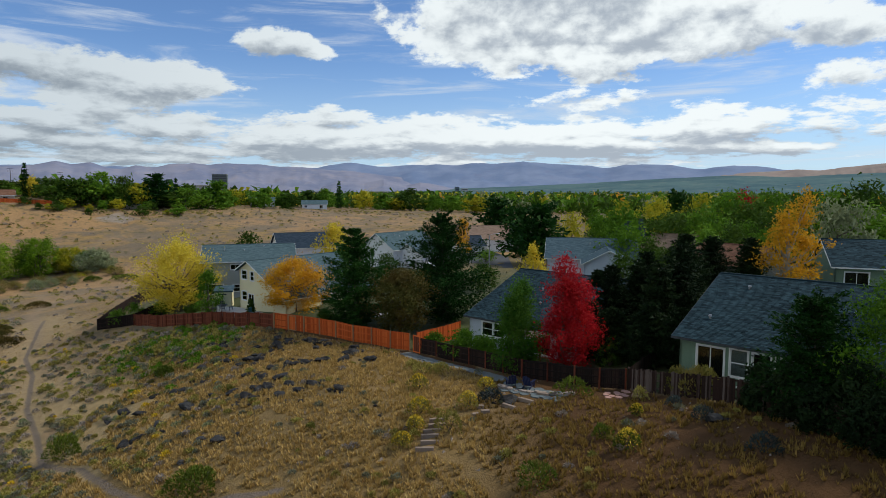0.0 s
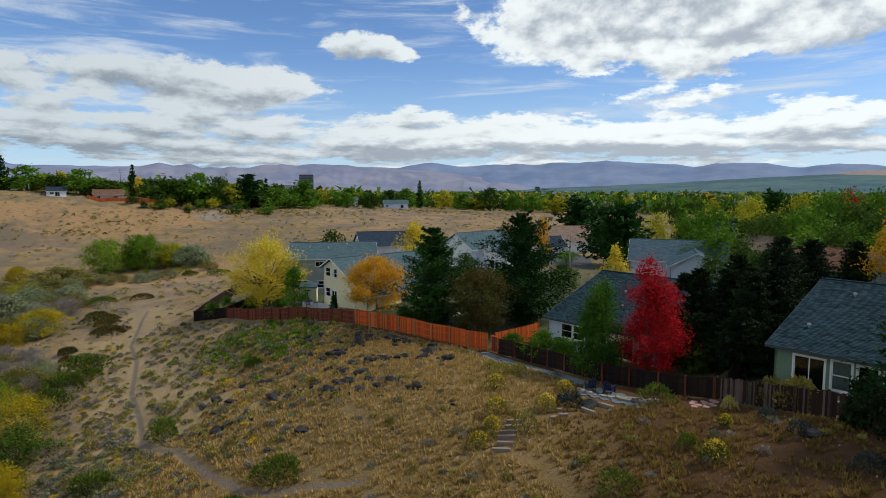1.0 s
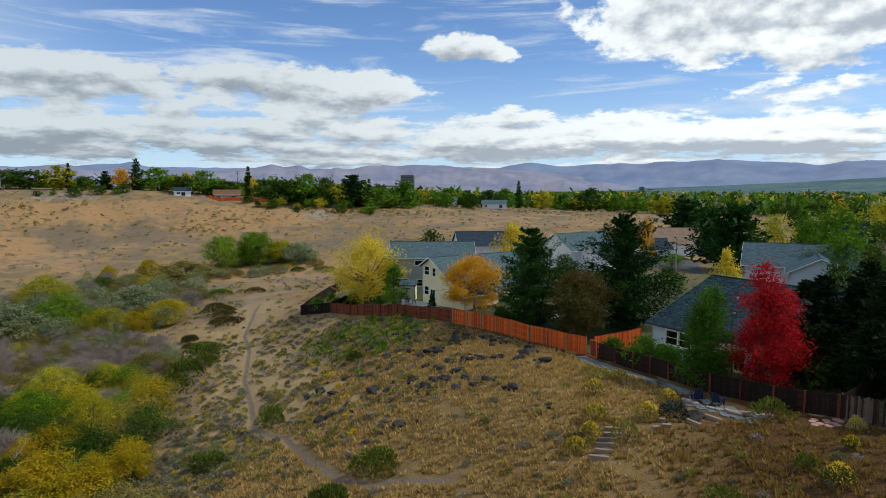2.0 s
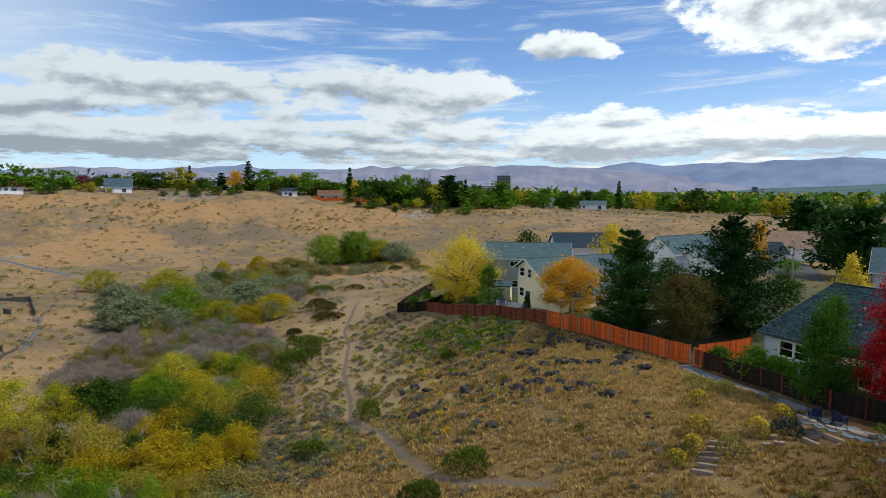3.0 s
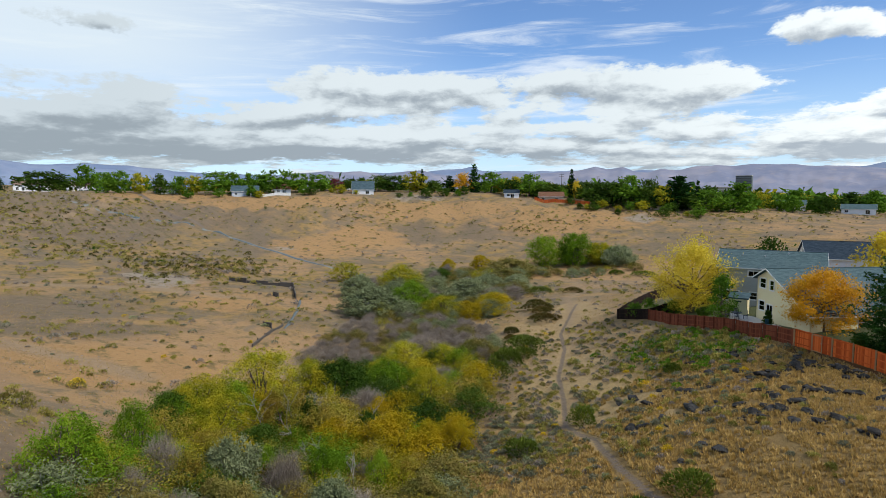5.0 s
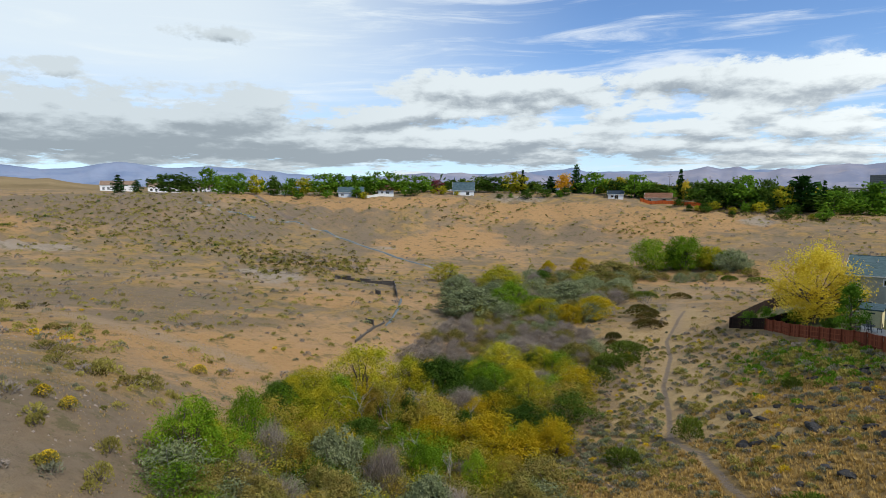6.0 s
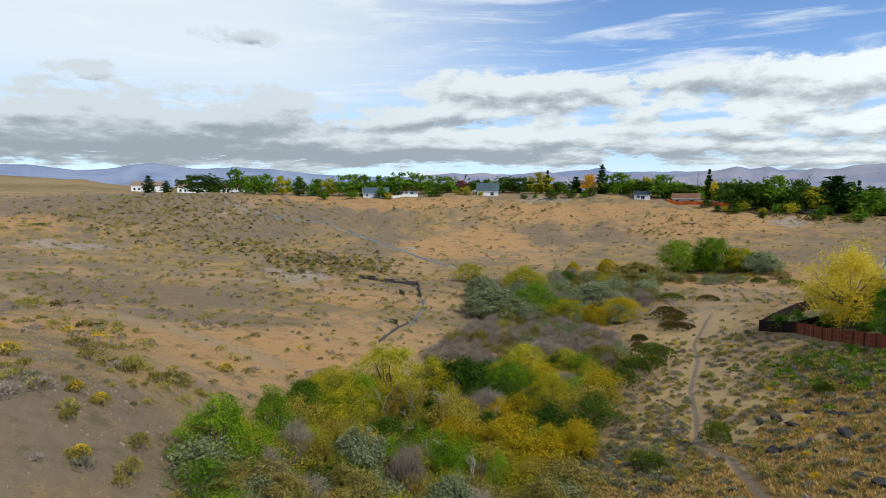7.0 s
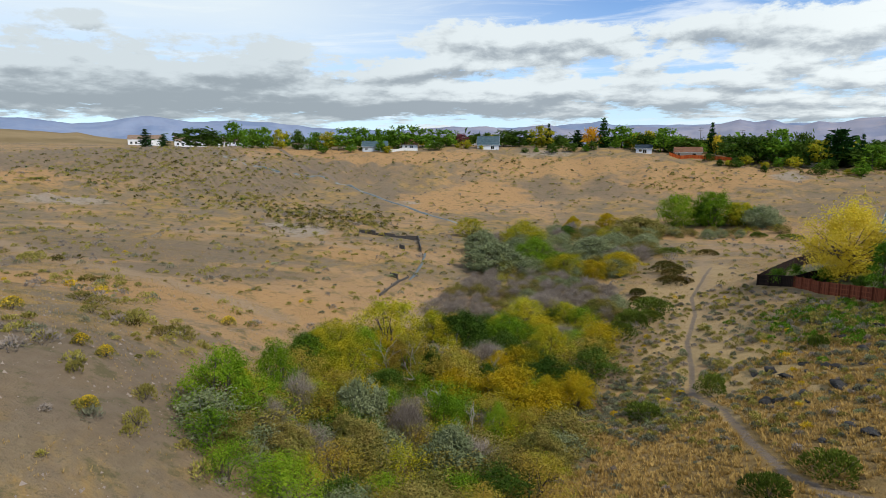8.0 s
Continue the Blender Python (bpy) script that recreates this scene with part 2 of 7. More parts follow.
def make_siding(name, dark, light, lap=0.19, upright=False):
    """Painted boards: a groove every lap metres, faint weather stains."""
    t = Tree(name)
    v = t.coords()
    n = t.t.nodes.new("ShaderNodeSeparateXYZ")
    t.put(n.inputs[0], v)
    s = t.math("ADD", n.outputs[0], n.outputs[1]) if upright else n.outputs[2]
    saw = t.math("FRACT", t.math("DIVIDE", s, lap))
    grain = t.noise(v, 9, 5, 0.65)
    c = t.mix(t.math("ADD", t.math("MULTIPLY", t.noise(v, 0.5, 5), 0.7), t.math("MULTIPLY", grain, 0.3)), dark, light)
    return t.done(t.surface(c, 0.7, t.bump(t.math("ADD", t.step(saw, 0.0, 0.14), t.math("MULTIPLY", grain, 0.1)), 0.8, 0.02), 0, 0.25))


def make_picket(name, dark, mid, light):
    t = Tree(name)
    v = t.coords()
    grain = t.noise(t.stretch(v, 14, 14, 1.2), 2.0, 5, 0.65)
    k = t.math("ADD", t.math("MULTIPLY", t.own(), 0.55), t.math("MULTIPLY", grain, 0.45))
    return t.done(t.surface(t.ramp(k, (0.2, dark), (0.5, mid), (0.8, light)), 0.8, t.bump(grain, 0.4, 0.01), 0, 0.2))


def make_glass():
    t = Tree("window_glass")
    g = t.t.nodes.new("ShaderNodeBsdfGlossy")
    g.inputs["Roughness"].default_value, g.inputs["Color"].default_value = 0.03, (0.9, 0.93, 0.95, 1)
    tr = t.t.nodes.new("ShaderNodeBsdfTransparent")
    tr.inputs[0].default_value = (0.55, 0.6, 0.6, 1)
    f = t.t.nodes.new("ShaderNodeFresnel")
    f.inputs[0].default_value = 1.5
    m = t.t.nodes.new("ShaderNodeMixShader")
    t.t.links.new(f.outputs[0], m.inputs[0]), t.t.links.new(tr.outputs[0], m.inputs[1]), t.t.links.new(g.outputs[0], m.inputs[2])
    return t.done(m.outputs[0])


def make_rock():
    t = Tree("lichen_rock")
    v = t.place()
    a, b = t.noise(v, 1.4, 6, 0.7), t.noise(v, 9, 5, 0.7)
    c = t.mix(t.step(a, 0.4, 0.62), (0.012, 0.011, 0.011), (0.046, 0.044, 0.044))
    c = t.mix(t.math("MULTIPLY", t.step(b, 0.55, 0.7), 0.5), c, (0.13, 0.135, 0.12))
    return t.done(t.surface(c, 0.9, t.bump(b, 0.8, 0.06), 0, 0.2))


def make_hill(name, low, high, speck):
    t = Tree(name)
    v = t.place()
    a = t.noise(v, 0.0035, 7, 0.62)
    c = t.mix(t.step(a, 0.36, 0.66), low, high)
    c = t.mix(t.math("MULTIPLY", t.step(t.noise(v, 0.012, 6, 0.7), 0.5, 0.68), 0.5), c, speck)
    return t.done(t.surface(c, 1.0, t.bump(a, 0.2, 10), 0, 0.0))


MAT = dict(
    ground=make_ground(), rock=make_rock(), glass=make_glass(),
    shingle_slate=make_shingle("slate_shingle", (0.002, 0.007, 0.011), (0.046, 0.086, 0.106)),
    shingle_grey=make_shingle("grey_shingle", (0.060, 0.100, 0.112), (0.118, 0.172, 0.186)),
    shingle_dark=make_shingle("dark_shingle", (0.022, 0.036, 0.055), (0.05, 0.07, 0.095)),
    shingle_teal=make_shingle("teal_shingle", (0.045, 0.080, 0.100), (0.105, 0.155, 0.182)),
    shingle_tan=make_shingle("tan_shingle", (0.20, 0.135, 0.095), (0.33, 0.235, 0.175)),
    shingle_brown=make_shingle("brown_shingle", (0.13, 0.065, 0.04), (0.26, 0.14, 0.09)),
    siding_cream=make_siding("cream_siding", (0.68, 0.60, 0.36), (0.82, 0.745, 0.49)),
    siding_green=make_siding("green_siding", (0.115, 0.17, 0.115), (0.17, 0.24, 0.165), 0.2, True),
    siding_grey=make_siding("grey_siding", (0.30, 0.31, 0.28), (0.40, 0.41, 0.375)),
    siding_white=make_siding("white_siding", (0.68, 0.69, 0.71), (0.82, 0.82, 0.84)),
    siding_blue=make_siding("pale_blue_siding", (0.42, 0.46, 0.52), (0.55, 0.60, 0.66)),
    siding_tan=make_siding("tan_siding", (0.42, 0.34, 0.24), (0.56, 0.46, 0.34)),
    brick=plain("red_brick", (0.20, 0.05, 0.035), (0.33, 0.10, 0.07), 4),
    trim=plain("white_trim", (0.62, 0.62, 0.60), (0.80, 0.80, 0.78), 4, 0.6, 0.1),
    dark_trim=plain("dark_trim", (0.03, 0.035, 0.04), (0.07, 0.075, 0.08), 4, 0.6, 0.1),
    inside=plain("dim_interior", (0.03, 0.03, 0.03), (0.07, 0.065, 0.06), 2, 0.9, 0.1),
    blind=plain("window_blind", (0.55, 0.55, 0.53), (0.70, 0.70, 0.68), 4, 0.7, 0.1),
    cedar=make_picket("stained_cedar", (0.35, 0.056, 0.010), (0.55, 0.100, 0.017), (0.69, 0.16, 0.035)),
    redwood=make_picket("brown_fence_board", (0.085, 0.021, 0.010), (0.155, 0.040, 0.019), (0.23, 0.068, 0.034)),
    dark_board=make_picket("dark_fence_board", (0.008, 0.005, 0.004), (0.017, 0.009, 0.007), (0.034, 0.017, 0.012)),
    old_board=make_picket("weathered_fence_board", (0.012, 0.006, 0.004), (0.030, 0.014, 0.010), (0.13, 0.10, 0.085)),
    post=plain("fence_post_wood", (0.26, 0.14, 0.06), (0.42, 0.26, 0.13), 5),
    log=plain("weathered_timber", (0.045, 0.04, 0.036), (0.14, 0.12, 0.105), 5),
    tie=plain("landscape_timber", (0.17, 0.115, 0.08), (0.33, 0.26, 0.205), 5),
    stone=plain("pale_stone", (0.20, 0.155, 0.125), (0.38, 0.32, 0.27), 5),
    paver=plain("pink_paver", (0.30, 0.16, 0.13), (0.46, 0.28, 0.235), 6),
    rubble=plain("drain_rubble", (0.06, 0.078, 0.085), (0.155, 0.18, 0.19), 3),
    slab=plain("grey_slab", (0.075, 0.095, 0.10), (0.165, 0.19, 0.195), 5),
    concrete=plain("concrete", (0.36, 0.34, 0.31), (0.55, 0.53, 0.49), 2),
    asphalt=plain("asphalt", (0.05, 0.05, 0.052), (0.09, 0.09, 0.092), 2),
    blue_paint=plain("navy_paint", (0.008, 0.013, 0.045), (0.018, 0.028, 0.085), 5, 0.5, 0.1),
    teal_paint=plain("teal_paint", (0.01, 0.07, 0.09), (0.03, 0.13, 0.16), 5, 0.5, 0.1),
    metal=plain("grey_metal", (0.22, 0.23, 0.24), (0.40, 0.41, 0.42), 5, 0.4, 0.1, 0.7),
    car_paint=plain("white_car_paint", (0.6, 0.6, 0.62), (0.75, 0.75, 0.76), 2, 0.25, 0.02, 0, 0.5),
    rubber=plain("rubber", (0.012, 0.012, 0.012), (0.03, 0.03, 0.03), 5, 0.8),
    bark=plain("bark", (0.05, 0.038, 0.028), (0.13, 0.10, 0.08), 5, 0.95, 0.8),
    pale_bark=plain("pale_bark", (0.22, 0.20, 0.17), (0.42, 0.39, 0.35), 5, 0.95, 0.6),
    # distance haze is mixed into the range, foothill and wooded-slope colours
    far_haze_blue=make_hill("far_blue_hill", (0.165, 0.215, 0.325), (0.225, 0.270, 0.375), (0.20, 0.225, 0.315)),
    near_haze_purple=make_hill("near_purple_hill", (0.185, 0.205, 0.285), (0.265, 0.265, 0.325), (0.32, 0.285, 0.30)),
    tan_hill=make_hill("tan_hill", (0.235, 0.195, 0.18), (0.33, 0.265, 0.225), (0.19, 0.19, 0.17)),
    field_hill=make_hill("dry_field_hill", (0.185, 0.138, 0.075), (0.265, 0.200, 0.115), (0.125, 0.110, 0.072)),
    wood_hill_haze=make_hill("wooded_slope", (0.075, 0.125, 0.14), (0.11, 0.17, 0.165), (0.19, 0.22, 0.19)),
    leaf_green=foliage("green_leaves", (0.022, 0.060, 0.005), (0.092, 0.190, 0.012), (0.24, 0.38, 0.036), 0.38),
    leaf_deep=foliage("deep_green_leaves", (0.014, 0.034, 0.004), (0.042, 0.084, 0.008), (0.108, 0.165, 0.021), 0.3),
    leaf_lime=foliage("lime_leaves", (0.055, 0.075, 0.004), (0.285, 0.300, 0.014), (0.56, 0.52, 0.038), 0.3, (0.54, 0.39, 0.020), 0.45),
    leaf_yellow=foliage("yellow_leaves", (0.43, 0.31, 0.022), (0.70, 0.55, 0.050), (0.82, 0.69, 0.12), 0.5),
    leaf_gold=foliage("golden_leaves", (0.20, 0.135, 0.006), (0.46, 0.33, 0.012), (0.66, 0.49, 0.024), 0.45, (0.26, 0.28, 0.012), 0.4),
    leaf_orange=foliage("orange_leaves", (0.40, 0.19, 0.012), (0.68, 0.37, 0.022), (0.80, 0.50, 0.045), 0.5),
    leaf_rust=foliage("rusty_leaves", (0.085, 0.062, 0.009), (0.31, 0.215, 0.032), (0.52, 0.375, 0.07), 0.28, (0.23, 0.25, 0.025), 0.6),
    leaf_red=foliage("red_leaves", (0.12, 0.003, 0.006), (0.42, 0.010, 0.016), (0.66, 0.05, 0.042), 0.4),
    leaf_olive=foliage("olive_leaves", (0.050, 0.052, 0.010), (0.175, 0.168, 0.036), (0.35, 0.32, 0.09), 0.25, (0.28, 0.18, 0.055), 0.4),
    leaf_sage=foliage("sage_leaves", (0.095, 0.100, 0.060), (0.215, 0.213, 0.138), (0.36, 0.35, 0.235), 0.2),
    leaf_poplar=foliage("poplar_leaves", (0.012, 0.040, 0.004), (0.040, 0.112, 0.009), (0.12, 0.225, 0.025), 0.4),
    leaf_teal=foliage("grey_green_leaves", (0.085, 0.108, 0.050), (0.205, 0.235, 0.115), (0.38, 0.40, 0.22), 0.3),
    leaf_pine=foliage("pine_needles", (0.005, 0.019, 0.003), (0.016, 0.054, 0.007), (0.050, 0.112, 0.017), 0.15),
    leaf_blue=foliage("blue_spruce_needles", (0.022, 0.042, 0.042), (0.054, 0.090, 0.096), (0.120, 0.168, 0.180), 0.1),
    # near-black version of the needles: the shade is put into the colour
    leaf_shaded=foliage("shaded_needles", (0.004, 0.010, 0.003), (0.010, 0.022, 0.006), (0.026, 0.044, 0.012), 0.1),
    leaf_plum=foliage("plum_leaves", (0.061, 0.014, 0.021), (0.131, 0.028, 0.038), (0.228, 0.061, 0.070), 0.2),
    leaf_bronze=foliage("bronze_leaves", (0.028, 0.034, 0.008), (0.078, 0.078, 0.016), (0.17, 0.14, 0.035), 0.35, (0.13, 0.065, 0.02), 0.4),
    leaf_willow=foliage("willow_leaves", (0.024, 0.058, 0.003), (0.125, 0.225, 0.009), (0.33, 0.43, 0.030), 0.3),
    twig=foliage("bare_twigs", (0.145, 0.118, 0.094), (0.285, 0.240, 0.200), (0.44, 0.385, 0.33), 0.2),
    brush=foliage("rabbitbrush", (0.105, 0.096, 0.022), (0.28, 0.245, 0.055), (0.50, 0.435, 0.13), 0.2),
    bloom=foliage("yellow_bloom", (0.350, 0.237, 0.015), (0.575, 0.400, 0.025), (0.775, 0.562, 0.062), 0.2),
    # brown dry grass, darker than straw to carry the garden's shade
    brown_shaded_straw=foliage("brown_grass_blades", (0.10, 0.060, 0.016), (0.29, 0.185, 0.048), (0.50, 0.345, 0.11), 0.3),
    leaf_bush=foliage("garden_bush_leaves", (0.026, 0.044, 0.006), (0.085, 0.120, 0.014), (0.21, 0.245, 0.035), 0.3),
    leaf_slate=foliage("slate_grey_leaves", (0.016, 0.023, 0.021), (0.045, 0.058, 0.054), (0.10, 0.12, 0.112), 0.1),
    straw=foliage("dry_grass_blades", (0.15, 0.090, 0.024), (0.40, 0.265, 0.085), (0.66, 0.475, 0.185), 0.3),
    pale_straw=foliage("pale_grass_blades", (0.20, 0.135, 0.050), (0.38, 0.265, 0.110), (0.54, 0.40, 0.19), 0.25),
)


# ---- ground: one sheet, shaped by spot heights (x, y, z) ----
SPUR = [(6.3, 45.6, 14.8), (13.5, 44.5, 15.2), (17.2, 36.1, 17.1), (18.7, 31.9, 17.8), (-3.3, 59.9, 13.8), (-11.3, 65, 14.0),
        (-19.5, 69.3, 14.2), (-1, 38, 14.6), (0, 33, 12.7), (12.9, 26, 16.4), (15.3, 30.9, 17), (-15.6, 36.8, 11.2),
        (-13.1, 50.3, 13.7), (-33.2, 72.8, 10.9), (-45.7, 88.9, 10), (-51.8, 90.2, 9.2), (-32.4, 50.5, 6.9), (-56.9, 82.2, 6.6), (-34.7, 44, 5.6)]
PADS = [(-27, 82, 14.3), (-25, 100, 14.4), (2, 75, 14.6), (10, 65, 15), (24, 48, 17.2), (32, 40, 18), (20, 100, 15), (-10, 120, 15),
        (36, 72, 18), (10, 170, 13), (-35, 150, 12.5), (60, 60, 20), (80, 120, 16), (-52.6, 116.7, 10.5), (-38, 98, 12.4), (130, 90, 19)]
GULLY = [(-90.5, 178.4, 3.9), (-77.2, 110.7, 6), (-132, 188.3, 3.4), (-51, 31, 3.0), (-33, 16, 6.5), (-80, 56, 2.8), (-95, 85, 3.2), (-120, 118, 3.4),
         (-129.4, 75.8, 5.4), (-93.2, 48.3, 5.6), (-45, 1.9, 16.3), (-33.9, 2.5, 14.5), (-32, -2.5, 16.9), (-62, -2, 16.7), (-69.6, 7, 12.6),
         (-104, 14.8, 10.7), (-150, 0, 11.6), (-20, 22, 9.0), (-60, 200, 8), (-25, 200, 11.5), (-98, 219, 10)]
BLUFF = [(-280, 1, 17.7), (-328, 36, 27.9), (-337.5, 92.8, 28.7), (-292.6, 192.1, 29.9), (-240.1, 254.7, 28.9), (-187.6, 149.7, 4.6),
         (-230.5, 96.8, 8.1), (-191.1, 275.2, 25.3), (-145.2, 273.9, 18), (-106.8, 301.6, 18.7), (-53.8, 356, 17.9), (64.5, 323.6, 13.7),
         (-430, 250, 28.5), (-300, 380, 26), (-470, 110, 29.5), (-200, 420, 22), (-418, -15, 29), (-330, -30, 22), (-170, 215, 9.5),
         (-215, 190, 10.5), (-250, 140, 12), (-270, 60, 14)]
BEHIND = [(0, 0, 8.5), (0, -60, 15), (42, 8, 18), (60, -40, 20), (-40, -40, 19), (110, 30, 22), (-100, -60, 20), (-220, -100, 24), (5, 15, 9.5), (-150, -60, 17)]


import functools


def far_level(x, y):
    """Level of the wide valley floor and, to the west, of the bench above the bluff."""
    az = np.degrees(np.arctan2(-x, y))
    s = np.clip((az - 18) / 45, 0, 1) * np.clip((190 - az) / 60, 0, 1)
    r = np.hypot(x, y)
    s = s * s * (3 - 2 * s) * np.clip(1.25 - r / 3200, 0, 1)
    lift = np.clip((az - 72) / 14, 0, 1) * np.clip((r - 420) / 250, 0, 1) * np.clip(1.2 - r / 4000, 0, 1)
    return 12 + 16 * s + 6 * lift


RING = [(700 * math.cos(a), 700 * math.sin(a)) for a in (k * math.pi / 12 for k in range(24))]
SPOTS = np.array(SPUR + PADS + GULLY + BLUFF + BEHIND + [(x, y, float(far_level(np.array(x), np.array(y)))) for x, y in RING], float)


def kernel(r):
    return np.sqrt(r * r + 9.0 ** 2)


def spline():
    p = SPOTS[:, :2]
    n = len(p)
    k = kernel(np.hypot(p[:, None, 0] - p[None, :, 0], p[:, None, 1] - p[None, :, 1])) - 0.6 * np.eye(n)
    a = np.zeros((n + 1, n + 1))
    a[:n, :n], a[:n, n], a[n, :n] = k, 1, 1
    return np.linalg.solve(a, np.append(SPOTS[:, 2], 0))


WEIGHT = spline()


@functools.lru_cache(maxsize=None)
def wave_set(scale, seed):
    rs = np.random.RandomState(seed)
    rows = []
    for o in range(4):
        for _ in range(3):
            a, ph = rs.uniform(0, math.tau), rs.uniform(0, math.tau)
            rows.append((math.cos(a), math.sin(a), math.tau / scale * 1.9 ** o * rs.uniform(0.75, 1.3), ph, 1 / 1.7 ** o))
    k = sum(r[4] for r in rows)
    return [(c, s, f, ph, w / k * 1.6) for c, s, f, ph, w in rows]


def waves(x, y, scale, seed):
    """Smooth pseudo-random relief between about -1 and 1."""
    v = 0
    for c, s, f, ph, w in wave_set(scale, seed):
        v = v + w * np.sin((x * c + y * s) * f + ph + 1.3 * np.sin((x * s - y * c) * f * 0.6 + ph * 2))
    return v


def ground(x, y, fine=True):
    x, y = np.atleast_1d(np.asarray(x, float)), np.atleast_1d(np.asarray(y, float))
    shape, x, y = x.shape, x.ravel(), y.ravel()
    z = np.empty(len(x))
    for i in range(0, len(x), 20000):
        a, b = x[i:i + 20000], y[i:i + 20000]
        z[i:i + 20000] = kernel(np.hypot(a[:, None] - SPOTS[:, 0], b[:, None] - SPOTS[:, 1])) @ WEIGHT[:-1] + WEIGHT[-1]
    r = np.hypot(x, y)
    w = np.clip((r - 480) / 240, 0, 1)
    w = w * w * (3 - 2 * w)
    z = z * (1 - w) + far_level(x, y) * w
    if fine:
        z = z + 0.16 * waves(x, y, 9, 3) * np.clip((r - 8) / 20, 0, 1) + 0.5 * waves(x, y, 70, 5) * np.clip((r - 90) / 120, 0, 1)
        # rills down the face of the bluff
        steep = np.clip((z - 9) / 6, 0, 1) * np.clip((30 - z) / 8, 0, 1) * np.clip((-x - 90) / 60, 0, 1) * np.clip((r - 190) / 40, 0, 1)
        along = (x * 0.62 + y * 0.78)
        z = z + steep * (1.4 * np.sin(along / 3.1 + 2 * np.sin(along / 11)) * 0.5 + 1.3 * waves(along, along * 0 + (x - y) * 0.06, 14, 8))
    return z.reshape(shape)


def level(x, y):
    return float(ground(x, y)[0])


def fast_mesh(name, verts, faces, mat, smooth=False):
    """A mesh from arrays: verts (n, 3), faces (m, 3 or 4)."""
    me = bpy.data.meshes.new(name)
    verts, faces = np.asarray(verts, np.float32), np.asarray(faces, np.int32)
    k = faces.shape[1]
    me.vertices.add(len(verts)), me.loops.add(faces.size), me.polygons.add(len(faces))
    me.vertices.foreach_set("co", verts.ravel())
    me.loops.foreach_set("vertex_index", faces.ravel())
    me.polygons.foreach_set("loop_start", np.arange(0, faces.size, k, dtype=np.int32))
    me.polygons.foreach_set("use_smooth", np.full(len(faces), smooth))
    me.update(calc_edges=True)
    me.validate()
    me.materials.append(mat)
    return me


def part_mesh(name, me, parent=None, label=""):
    ob = new(name, me)
    if parent is not None:
        ob.parent = parent
    return tagged(ob, label)


def part(name, bm, material, parent=None, label=""):
    me = bpy.data.meshes.new(name)
    bm.to_mesh(me)
    bm.free()
    me.materials.append(material)
    return part_mesh(name, me, parent, label)


def thing(name, x, y, z, turn=0.0, label="", category="", group="", kind=""):
    ob = new(name)
    ob.matrix_basis = pose(x, y, z, 0, 0, turn)
    ob.empty_display_size = 0.3
    return tagged(ob, label, category, group, kind)


def near_line(px, py, line):
    """Distance from points to a polyline."""
    best = np.full(px.shape, 1e9)
    for (ax, ay), (bx, by) in zip(line, line[1:]):
        ux, uy = bx - ax, by - ay
        s = np.clip(((px - ax) * ux + (py - ay) * uy) / (ux * ux + uy * uy), 0, 1)
        best = np.minimum(best, np.hypot(px - ax - s * ux, py - ay - s * uy))
    return best


TRAIL = [(-9.7, 35.1), (-15.5, 35.3), (-18.1, 36.2), (-22.9, 40.6), (-28.9, 46.9), (-34.5, 50.6), (-39.2, 57.1), (-45.5, 64.9), (-51.9, 75.5), (-58.3, 83.6), (-63.6, 93.7), (-71.2, 107.7)]
TRAIL_LOW = [(-34.5, 50.6), (-38.5, 48.2), (-42, 46)]
STEP_PATH = [(3.3, 31.5), (1.6, 35.2), (-1.2, 36.8), (-0.8, 39.8), (2.0, 40.8), (4.7, 41.3), (7.3, 43.5)]
DIRT_ROAD = [(-59.4, 87.5), (-68.3, 101.8), (-79.2, 115.9), (-87.6, 134.8), (-88.3, 147.8), (-86, 168), (-70, 188), (-20, 196)]
DIRT_ROAD_2 = [(-89.0, 135.1), (-102.4, 153.5), (-109.6, 157.3), (-128, 205), (-128, 240)]
FLAT_TRACKS = [[(-168.9, -10.4), (-170.2, 0.3), (-167.4, 18.0), (-159.9, 36.6), (-149.3, 50.6), (-131.2, 60.9)], [(-140, -10), (-111.7, 0), (-91.5, 14.5), (-78.5, 24.0)], [(-272, 30), (-290, 55), (-303, 75), (-318, 92)]]
DITCH = [(-330, 70), (-297.5, 82.2), (-280.3, 101.3), (-263.3, 111.3), (-241.1, 117.6), (-215.1, 120.0), (-178.4, 117.7), (-160, 118)]
OCHRE = [(-85, 25, 8, 14), (-87, 3, 8, 14), (-283, -10, 27, 16), (-217, 137, 21, 21), (-222, 165, 23, 20), (-168, 247, 24, 39), (-230, 220, 16, 47), (-291, 162, 13, 46), (-126, 55, 13, 8), (-109, 177, 21, 31), (-77, 17, 5, 9), (-333, 127, 19, 40), (-61, 83, 18, 6)]
SOIL = [(-44, 1, 11, 8), (-282, 65, 37, 40), (-289, 129, 35, 32), (-131, 12, 18, 27), (-105, 19, 6, 20), (-235, 123, 23, 15), (-215, 188, 18, 16), (-193, 214, 18, 16), (-346, 26, 72, 64), (-58, 57, 9, 5)]
PALE_GRASS = [(-61, 83, 20, 7), (-45, 67, 13, 6), (-42, 56, 9, 4), (-30, 55, 14, 6), (-66, 100, 16, 6)]
CHALK = [(-164, 58, 19, 10), (-227, 4, 12, 17), (-256, 229, 9, 19), (-145, 271, 10, 11), (-178, 57, 10, 7), (-222, 124, 5, 7)]
BLUFF_PATH = [(-252, 246), (-232, 215), (-205, 178), (-196, 160)]
BLUFF_TRACK = [(-420, 80), (-345, 110), (-300, 105), (-268, 112)]
